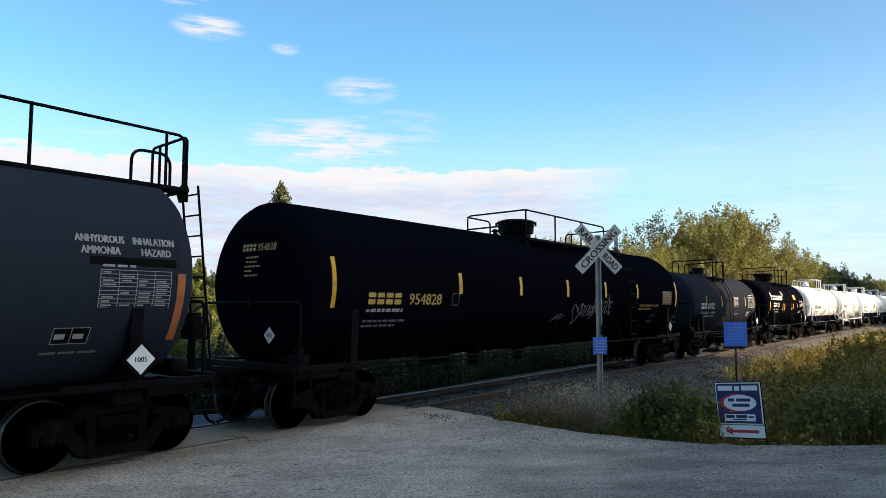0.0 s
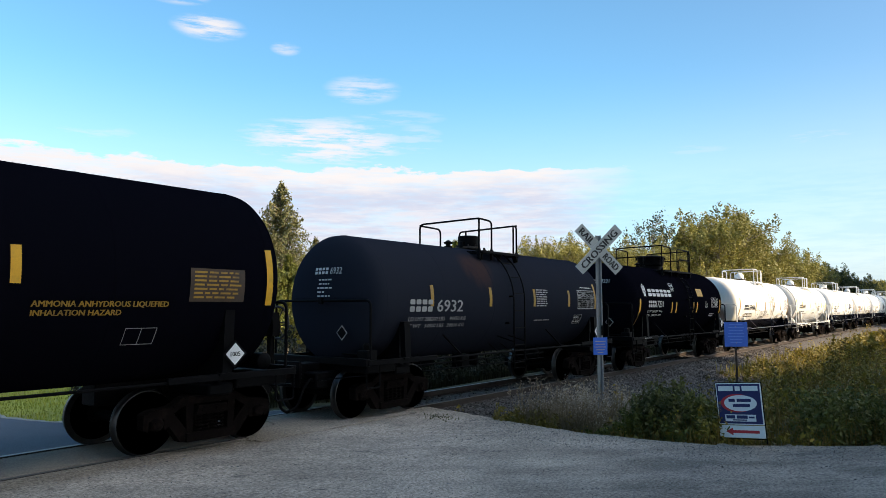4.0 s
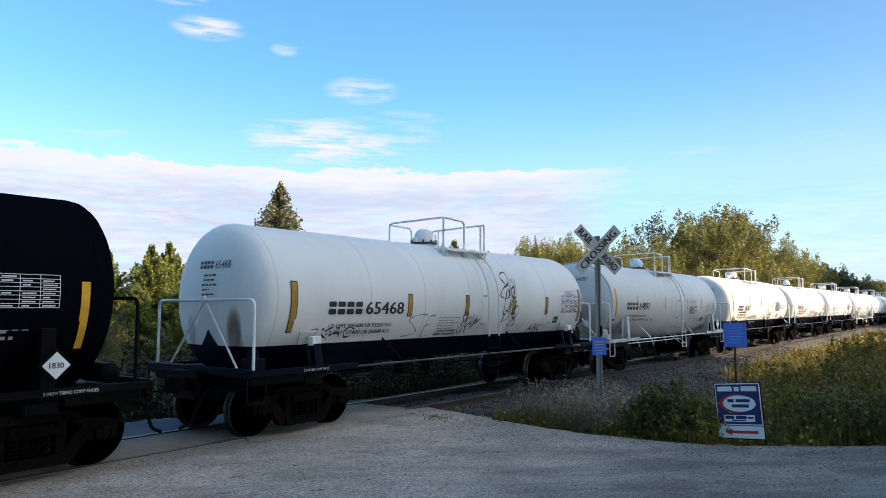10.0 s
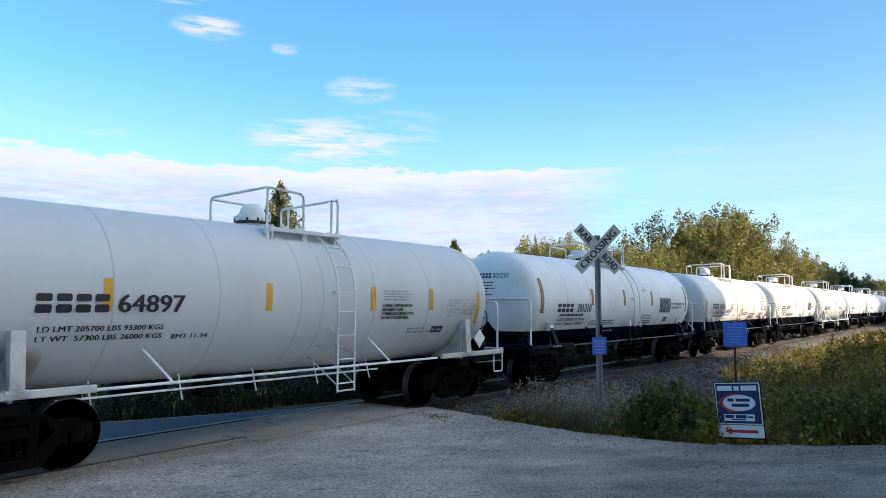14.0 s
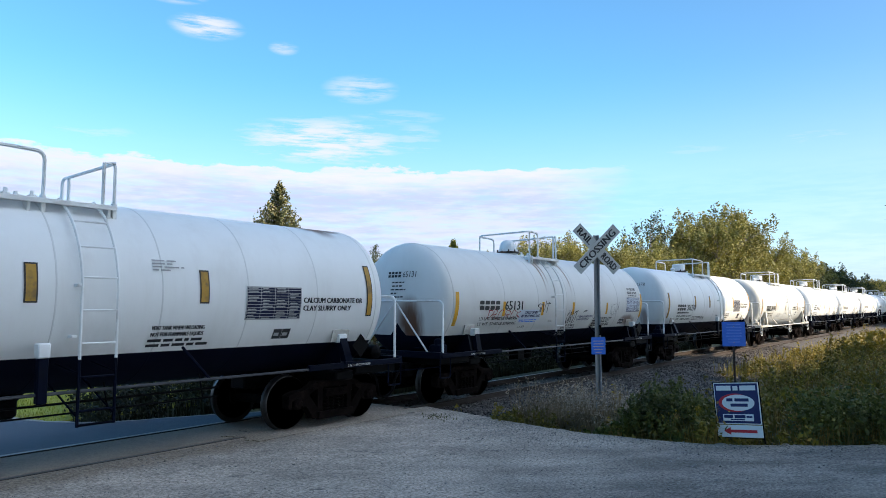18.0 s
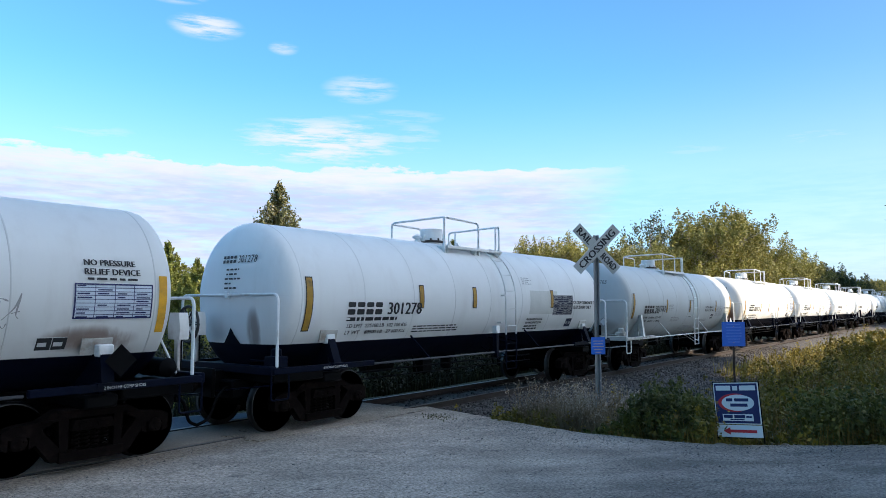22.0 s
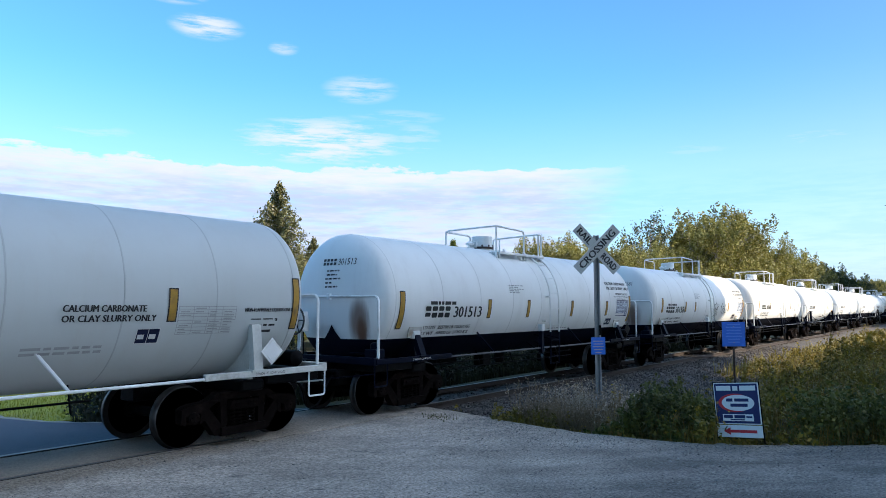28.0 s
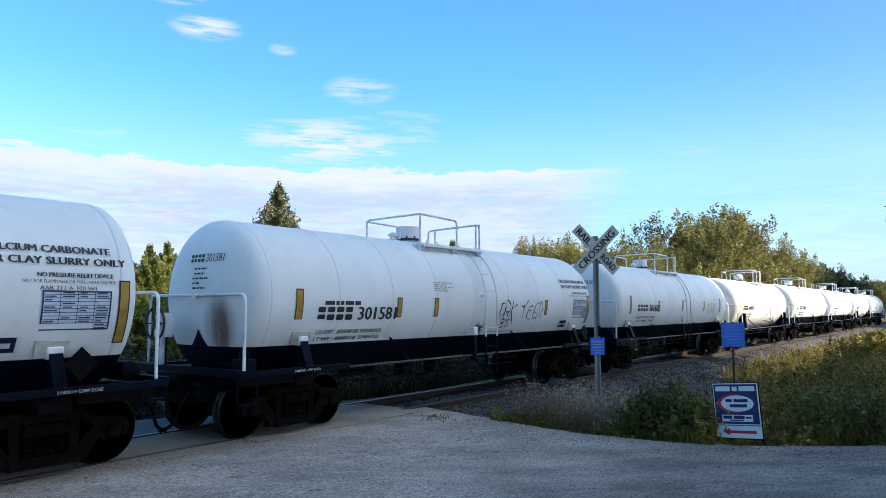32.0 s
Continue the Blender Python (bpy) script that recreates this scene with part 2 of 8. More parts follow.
WOOD_TIE = material("creosoted_wood", (0.055, 0.042, 0.033), 0.85, vary=0.5, scale=4.0, bump=0.5, bump_scale=40, spread=0.3, stretch=(1, 6, 6))
BALLAST = material("crushed_stone", (0.088, 0.077, 0.070), 0.9, speck=0.6, speck_scale=18.0, vary=0.35, scale=5.0, bump=0.8, bump_scale=25, spread=0.6, tint=(0.055, 0.047, 0.042))
# leaf colours darkened to hold the shade that train and trees throw on the bank
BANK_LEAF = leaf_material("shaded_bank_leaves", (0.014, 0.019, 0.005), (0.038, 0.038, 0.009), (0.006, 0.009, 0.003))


def gravel_material():
    """Packed gravel over old asphalt: pale worn tracks, darker tarred ground towards the lay-by, a sandy rim along the weeds."""
    m = bpy.data.materials.new("packed_gravel")
    m.use_nodes = True
    N = Nodes(m.node_tree)
    co = N.n("ShaderNodeTexCoord").outputs["Object"]
    x, y, z = N.xyz(co)
    turn = N.n("ShaderNodeMapping")
    turn.inputs[2].default_value = (0, 0, radians(42))
    N.put(turn.inputs[0], co)
    tracks = N.noise(turn.outputs[0], 0.8, 6.0, 0.7, (0.5, 1.2, 1.0))
    wide = N.noise(co, 0.35, 4.0, 0.6)
    patchy = N.noise(co, 2.2, 5.0, 0.7)
    grain = N.noise(co, 26.0, 3.0, 0.75)
    fine = N.noise(co, 75.0, 2.0, 0.6)
    col = N.mix(N.step(tracks, 0.36, 0.64), (0.315, 0.268, 0.224), (0.485, 0.408, 0.340))
    tar = N.step(N.math("ADD", N.math("SUBTRACT", -5.2, y), N.math("MULTIPLY", N.math("SUBTRACT", wide, 0.5), 5.0)), 0.0, 2.2)
    tarred = N.mix(N.step(tracks, 0.40, 0.62), (0.168, 0.147, 0.128), (0.31, 0.270, 0.232))
    col = N.mix(N.math("MULTIPLY", tar, 0.92), col, tarred)
    col = N.mix(N.math("MULTIPLY", N.step(patchy, 0.56, 0.72), 0.55), col, (0.165, 0.15, 0.14))
    u = N.math("MAXIMUM", N.math("SUBTRACT", -6.9, y), 0.0)
    v = N.math("ADD", N.math("MAXIMUM", y, -6.9), 5.0)
    edge = N.math("ADD", N.math("MULTIPLY", N.math("MULTIPLY", v, v), 0.06), N.math("ADD", N.math("MULTIPLY", u, 0.62), N.math("MULTIPLY", N.math("MULTIPLY", u, u), 0.04)))
    near = N.math("SUBTRACT", N.math("ADD", x, N.math("MULTIPLY", N.math("SUBTRACT", patchy, 0.5), 0.5)), N.math("ADD", edge, 11.25))
    col = N.mix(N.math("MULTIPLY", N.step(near, -0.55, -0.2), 0.8), col, (0.36, 0.31, 0.25))
    dirt = N.step(N.math("ADD", y, N.math("MULTIPLY", N.math("SUBTRACT", patchy, 0.5), 0.9)), -1.75, -1.15)
    dirt = N.math("MULTIPLY", dirt, N.math("SUBTRACT", 1.0, N.math("MULTIPLY", N.step(x, 7.0, 9.5), 0.6)))
    col = N.mix(N.math("MULTIPLY", dirt, 0.9), col, (0.245, 0.190, 0.140))
    pits = N.math("MULTIPLY", N.step(N.noise(turn.outputs[0], 1.3, 5.0, 0.75, (0.45, 1.5, 1.0)), 0.60, 0.66), N.step(N.noise(co, 9.0, 3.0, 0.7), 0.42, 0.56))
    col = N.mix(N.math("MULTIPLY", pits, 0.75), col, (0.10, 0.094, 0.090))
    k = N.math("ADD", 0.40, N.math("MULTIPLY", N.step(grain, 0.25, 0.75), 1.06))
    k = N.math("MULTIPLY", k, N.math("ADD", 0.8, N.math("MULTIPLY", fine, 0.4)))
    s = N.n("ShaderNodeVectorMath", op="SCALE")
    N.put(s.inputs[0], col)
    N.put(s.inputs["Scale"], k)
    b = N.n("ShaderNodeBsdfPrincipled")
    N.put(b.inputs["Base Color"], s.outputs[0])
    b.inputs["Roughness"].default_value = 0.92
    b.inputs["Specular IOR Level"].default_value = 0.3
    bp = N.n("ShaderNodeBump")
    bp.inputs["Strength"].default_value = 0.7
    bp.inputs["Distance"].default_value = 0.025
    N.put(bp.inputs["Height"], N.math("ADD", grain, N.math("MULTIPLY", patchy, 0.7)))
    N.put(b.inputs["Normal"], bp.outputs[0])
    out = N.n("ShaderNodeOutputMaterial")
    N.put(out.inputs[0], b.outputs[0])
    return m


GRAVEL = gravel_material()
PEBBLE = material("loose_gravel", (0.20, 0.19, 0.18), 0.9, vary=0.3, scale=5.0, spread=0.8)
ASPHALT = material("worn_asphalt", (0.070, 0.080, 0.100), 0.75, speck=0.2, speck_scale=50.0, vary=0.22, scale=0.7, bump=0.5, bump_scale=70, tint=(0.085, 0.085, 0.09))
DUST = material("dusty_crossing_surface", (0.250, 0.200, 0.155), 0.9, vary=0.35, scale=0.8, bump=0.6, bump_scale=40, tint=(0.17, 0.135, 0.105), speck=0.2, speck_scale=40.0)
SHOULDER = material("pale_shoulder_grit", (0.27, 0.26, 0.23), 0.95, vary=0.4, scale=2.0, bump=0.6, bump_scale=40, speck=0.3)
SOIL = material("grassy_ground", (0.05, 0.052, 0.018), 0.95, vary=0.4, scale=0.35, bump=0.9, bump_scale=6, tint=(0.06, 0.045, 0.024))
LAWN = material("mown_grass", (0.30, 0.30, 0.035), 0.9, vary=0.3, scale=0.8, bump=0.8, bump_scale=30, tint=(0.2, 0.17, 0.05))
BARK = material("grey_brown_bark", (0.27, 0.23, 0.18), 0.9, vary=0.4, scale=5.0, bump=0.8, bump_scale=25)
LEAF = leaf_material("broad_leaves", (0.145, 0.150, 0.024), (0.41, 0.35, 0.085), (0.045, 0.056, 0.012))
LEAF_DARK = leaf_material("dark_leaves", (0.040, 0.062, 0.016), (0.085, 0.095, 0.024), (0.020, 0.034, 0.010))
NEEDLE = leaf_material("spruce_needles", (0.16, 0.17, 0.06), (0.27, 0.24, 0.10), (0.085, 0.105, 0.045))
LAWN_BLADE = leaf_material("lawn_blades", (0.30, 0.31, 0.03), (0.44, 0.40, 0.06), (0.2, 0.22, 0.03))
PINE = leaf_material("pine_needles", (0.17, 0.20, 0.035), (0.29, 0.29, 0.06), (0.12, 0.15, 0.03))
GRASS = leaf_material("rank_grass", (0.170, 0.112, 0.018), (0.34, 0.205, 0.040), (0.065, 0.046, 0.010))
WEED = leaf_material("weed_leaves", (0.122, 0.108, 0.012), (0.32, 0.235, 0.026), (0.030, 0.030, 0.006))
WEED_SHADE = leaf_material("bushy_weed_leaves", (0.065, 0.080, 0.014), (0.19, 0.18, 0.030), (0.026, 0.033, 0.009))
STRAW = leaf_material("straw_grass", (0.20, 0.17, 0.03), (0.46, 0.35, 0.07), (0.10, 0.10, 0.02))
DRY = leaf_material("dry_stems", (0.25, 0.185, 0.11), (0.38, 0.28, 0.16), (0.13, 0.095, 0.055))
SEED = leaf_material("seed_heads", (0.36, 0.30, 0.23), (0.50, 0.42, 0.33), (0.22, 0.17, 0.13))
GOLDEN = leaf_material("goldenrod_flowers", (0.45, 0.33, 0.02), (0.58, 0.42, 0.03), (0.3, 0.24, 0.02))


# ---- mesh helpers ----
class Geo:
    """Vertices and faces of one part."""

    def __init__(self):
        self.v, self.f, self.m = [], [], []

    def add(self, verts, faces, mi=0):
        o = len(self.v)
        self.v.extend(tuple(p) for p in verts)
        self.f.extend(tuple(i + o for i in f) for f in faces)
        self.m.extend([mi] * len(faces))
        return self

    def box(self, x0, x1, y0, y1, z0, z1, c=0.012, mi=0):
        """A box with chamfered edges."""
        lo, hi = (min(x0, x1), min(y0, y1), min(z0, z1)), (max(x0, x1), max(y0, y1), max(z0, z1))
        c = min(c, *((h - l) * 0.3 for l, h in zip(lo, hi)))
        vs, ix = [], {}
        for corner in range(8):
            s = [(corner >> a) & 1 for a in range(3)]
            for a in range(3):
                p = [(hi[b] if s[b] else lo[b]) + (0 if b == a else (-c if s[b] else c)) for b in range(3)]
                ix[corner, a] = len(vs)
                vs.append(p)
        fs = []
        for a in range(3):
            b, d = (a + 1) % 3, (a + 2) % 3
            for s in (0, 1):
                q = [(s << a) | (i << b) | (j << d) for i, j in ((0, 0), (1, 0), (1, 1), (0, 1))]
                f = [ix[k, a] for k in q]
                fs.append(f if s else f[::-1])
            for sb in (0, 1):
                for sd in (0, 1):
                    k0 = (sb << b) | (sd << d)
                    k1 = k0 | (1 << a)
                    fs.append((ix[k0, b], ix[k1, b], ix[k1, d], ix[k0, d]))
        for k in range(8):
            fs.append((ix[k, 0], ix[k, 1], ix[k, 2]))
        return self.add(vs, fs, mi)

    def tube(self, pts, r, n=8, mi=0):
        """A round bar along a line of points."""
        pts = [Vector(p) for p in pts]
        vs, fs, up = [], [], None
        for i, p in enumerate(pts):
            a, b = pts[max(i - 1, 0)], pts[min(i + 1, len(pts) - 1)]
            t = (b - a).normalized()
            if up is None:
                up = t.orthogonal().normalized()
            up = (up - t * up.dot(t)).normalized()
            side = t.cross(up)
            rr = r[i] if isinstance(r, (list, tuple)) else r
            for k in range(n):
                w = 2 * math.pi * k / n
                vs.append(p + (up * math.cos(w) + side * math.sin(w)) * rr)
        for i in range(len(pts) - 1):
            for k in range(n):
                fs.append((i * n + k, i * n + (k + 1) % n, (i + 1) * n + (k + 1) % n, (i + 1) * n + k))
        fs.append(tuple(range(n))[::-1])
        fs.append(tuple((len(pts) - 1) * n + k for k in range(n)))
        return self.add(vs, fs, mi)

    def spin(self, profile, axis="x", n=32, at=(0, 0, 0), mi=0):
        """A turned shape: profile of (place along the axis, radius)."""
        vs, fs = [], []
        for a, r in profile:
            for k in range(n):
                w = 2 * math.pi * k / n
                c, s = r * math.cos(w), r * math.sin(w)
                p = {"x": (a, c, s), "y": (c, a, s), "z": (c, s, a)}[axis]
                vs.append((p[0] + at[0], p[1] + at[1], p[2] + at[2]))
        for i in range(len(profile) - 1):
            for k in range(n):
                fs.append((i * n + k, i * n + (k + 1) % n, (i + 1) * n + (k + 1) % n, (i + 1) * n + k))
        if profile[0][1] > 1e-6:
            fs.append(tuple(range(n)))
        if profile[-1][1] > 1e-6:
            fs.append(tuple((len(profile) - 1) * n + k for k in range(n)))
        return self.add(vs, fs, mi)

    def plate(self, outline, y0, y1, mi=0, plane="xz"):
        """A flat plate of that outline, from y0 to y1 across it."""
        def put(a, b, c):
            return {"xz": (a, c, b), "yz": (c, a, b), "xy": (a, b, c)}[plane]
        n = len(outline)
        vs = [put(a, b, y0) for a, b in outline] + [put(a, b, y1) for a, b in outline]
        fs = [tuple(range(n)), tuple(range(n, 2 * n))[::-1]] + [(i, (i + 1) % n, n + (i + 1) % n, n + i) for i in range(n)]
        return self.add(vs, fs, mi)


def mesh_of(name, geo, materials, smooth=True, fix=True):
    me = bpy.data.meshes.new(name)
    me.from_pydata(geo.v, [], geo.f)
    for m in materials if isinstance(materials, (list, tuple)) else (materials,):
        me.materials.append(m)
    if any(geo.m):
        me.polygons.foreach_set("material_index", geo.m)
    if fix:
        bm = bmesh.new()
        bm.from_mesh(me)
        bmesh.ops.recalc_face_normals(bm, faces=bm.faces)
        bm.to_mesh(me)
        bm.free()
    if smooth:
        me.polygons.foreach_set("use_smooth", [True] * len(me.polygons))
        me.set_sharp_from_angle(angle=radians(38))
    me.update()
    return me


def part(name, geo, materials, parent=None, label="", smooth=True, at=None, fix=True):
    """One mesh object under a thing or a part. geo: a Geo, or a mesh to share."""
    ob = new(name, mesh_of(name, geo, materials, smooth, fix) if isinstance(geo, Geo) else geo)
    ob.parent = parent
    if at is not None:
        ob.matrix_basis = at if isinstance(at, Matrix) else Matrix.Translation(at)
    if label:
        tagged(ob, label)
    return ob


# ---- the ground ----
def heights(x, y):
    """The lie of the land: flat at the crossing, a shallow ditch beside the track, gentle swells far off."""
    n = 0.10 * noise.noise((x * 0.09, y * 0.09, 0.3)) + 0.04 * noise.noise((x * 0.4, y * 0.4, 4.0))
    far = max(0.0, min(1.0, (math.hypot(x - 10, y) - 60) / 300))
    dip = 0.0
    if x > 11:
        k = min(1.0, (x - 11) / 4)
        dip = -0.45 * k * math.exp(-((y + 4.3) / 2.6) ** 2) - 0.5 * k * math.exp(-((y - 5.0) / 1.6) ** 2)
    return -0.22 + n * 0.6 + dip + far * 6 * noise.noise((x * 0.004, y * 0.004, 9.0))


def make_ground():
    g = Geo()
    ax = sorted(set([-2600, -1200, -600, -300, -150, -80, -50] + [-35 + i * 1.25 for i in range(112)] + [110, 125, 150, 190, 260, 400, 700, 1300, 2600]))
    ay = sorted(set([-2600, -1200, -600, -300, -150, -80, -50] + [-35 + i * 1.25 for i in range(64)] + [50, 60, 75, 100, 150, 260, 500, 1200, 2600]))
    vs = [(x, y, heights(x, y)) for y in ay for x in ax]
    n = len(ax)
    fs = [(j * n + i, j * n + i + 1, (j + 1) * n + i + 1, (j + 1) * n + i) for j in range(len(ay) - 1) for i in range(n - 1)]
    g.add(vs, fs)
    tagged(part("ground", g, SOIL, fix=False), "rough grassy ground beside the railway", "ground", kind="structure")


def sheet(name, inside, x0, x1, y0, y1, step, z, mat, label, category, thick=0.25, rim=None):
    """A slab over the grid cells whose middle lies inside, with a skirt down to the ground."""
    nx, ny = int((x1 - x0) / step), int((y1 - y0) / step)
    g, ix, cells = Geo(), {}, set()
    for i in range(nx):
        for j in range(ny):
            if inside(x0 + (i + 0.5) * step, y0 + (j + 0.5) * step):
                cells.add((i, j))
    vs, fs = [], []

    def at(i, j, low=0):
        if (i, j, low) not in ix:
            x, y = x0 + i * step, y0 + j * step
            ix[i, j, low] = len(vs)
            if rim and abs(x - rim(y)) < step * 0.75:
                x = rim(y) + 0.07 * noise.noise((x * 2.3, y * 2.3, 7.0))
            else:
                wob = 0.3 * step * noise.noise((x * 1.3, y * 1.3, 7.0))
                x, y = x + wob, y + wob
            vs.append((x, y, z(x, y) if not low else z(x, y) - thick))
        return ix[i, j, low]

    for i, j in cells:
        fs.append((at(i, j), at(i + 1, j), at(i + 1, j + 1), at(i, j + 1)))
        for (a, b), (c, d), nb in (((i, j), (i + 1, j), (i, j - 1)), ((i + 1, j), (i + 1, j + 1), (i + 1, j)),
                                   ((i + 1, j + 1), (i, j + 1), (i, j + 1)), ((i, j + 1), (i, j), (i - 1, j))):
            if nb not in cells:
                fs.append((at(a, b), at(a, b, 1), at(c, d, 1), at(c, d)))
    g.add(vs, fs)
    return tagged(part(name, g, mat, fix=False), label, category, kind="structure")


def verge_x(y):
    """Where the gravel ends and the weeds begin."""
    if y > -3.0:
        return 11.5 + 0.25 * (y + 3.0)
    if y > -6.9:
        return 11.25 + 0.06 * (y + 5) ** 2
    return 11.5 + 0.62 * (-6.9 - y) + 0.04 * (-6.9 - y) ** 2


def lot(x, y):
    return -30 < y < -0.86 and -60 < x < verge_x(y)


def road_edge(y):
    """The far road's edge on the side of the weeds."""
    return float(np.interp(y, (0.86, 1.34, 1.55, 1.9, 2.2, 2.45, 2.8, 3.25, 3.7, 4.5, 5.1, 7.0, 60.0), (10.6, 9.5, 8.97, 8.4, 7.85, 7.24, 6.72, 6.42, 6.21, 6.03, 5.95, 6.1, 24.0)))


def lot_z(x, y):
    return -0.012 - 0.035 * max(0.0, min(1, (-1.5 - y) / 6)) + 0.018 * noise.noise((x * 0.7, y * 0.7, 2.0)) + 0.008 * noise.noise((x * 2.3, y * 2.3, 5.0))


def make_roads():
    sheet("road", lot, -40.0, 30.0, -30.0, -0.86, 0.28, lot_z, GRAVEL, "packed grey gravel road with loose stones", "road", rim=verge_x)
    ys = [0.86 + 0.08 * i for i in range(80)] + [7.4 + 0.6 * i for i in range(20)] + [20 + 4 * i for i in range(11)]
    slab, rim = Geo(), Geo()
    across = (-22.0, -16.0, -11.0, -7.0, -4.0, -2.0, -0.8, 0.0)
    vs, rs = [], []
    for y in ys:
        e = road_edge(y) + 0.05 * noise.noise((y * 2.1, 3.0, 0.0))
        vs += [(e + a, y, -0.012 - 0.012 * y) for a in across] + [(e, y, -0.30 - 0.012 * y)]
        w = 0.16 + 0.07 * noise.noise((y * 3.0, 9.0, 0.0))
        rs += [(e, y, -0.010 - 0.012 * y), (e + w, y + 0.5 * w, -0.02 - 0.012 * y), (e + w + 0.25, y + 0.5 * w, -0.2 - 0.012 * y)]
    n = len(across) + 1
    slab.add(vs, [(j * n + i, j * n + i + 1, (j + 1) * n + i + 1, (j + 1) * n + i) for j in range(len(ys) - 1) for i in range(n - 1)])
    rim.add(rs, [(j * 3 + i, j * 3 + i + 1, j * 3 + i + 4, j * 3 + i + 3) for j in range(len(ys) - 1) for i in range(2)])
    tagged(part("pavement", slab, ASPHALT), "worn blue-grey asphalt road beyond the track", "road", kind="structure")
    tagged(part("road_shoulder", rim, SHOULDER), "thin pale gravel edge along the asphalt", "road", kind="structure")
    sheet("lawn", lambda x, y: 4.5 < y < 10.5 and road_edge(y) + 0.1 < x < 13, 4.0, 30.0, 3.5, 17.0, 0.5, lambda x, y: max(heights(x, y) + 0.03, -0.17 - 0.004 * y), LAWN, "sunlit mown grass across the road", "lawn")
    # the crossing between and beside the rails
    g = Geo()
    g.box(-45, 11.6, -0.64, 0.64, -0.25, -0.008, 0.02)
    for y0, y1 in ((-0.86, -0.80), (0.80, 0.86)):
        g.box(-45, 11.6, y0, y1, -0.25, -0.008, 0.01)
    tagged(part("crossing_surface", g, DUST), "dusty flush surface filling between the rails", "road", kind="structure")
    # grit carried over the near rail by wheels
    def drift(x, y):
        n = 0.45 * noise.noise((x * 0.8, y * 1.5, 12.0)) + 0.15 * noise.noise((x * 3.0, y * 4.0, 5.0))
        return -1.3 < y < 0.62 and 7.0 + n * 1.6 - 0.25 * y < x < 11.25 + 0.5 * n - 0.12 * y and (y < -0.45 or x > 8.3 + 2.2 * n + 0.6 * y)
    sheet("grit_drift", drift, 6.0, 12.0, -1.3, 0.7, 0.06, lambda x, y: 0.004 + 0.004 * noise.noise((x * 2, y * 2, 1.0)), GRAVEL, "grit spread over the rail at the crossing", "road", thick=0.03)


RAIL_Y = 0.7525


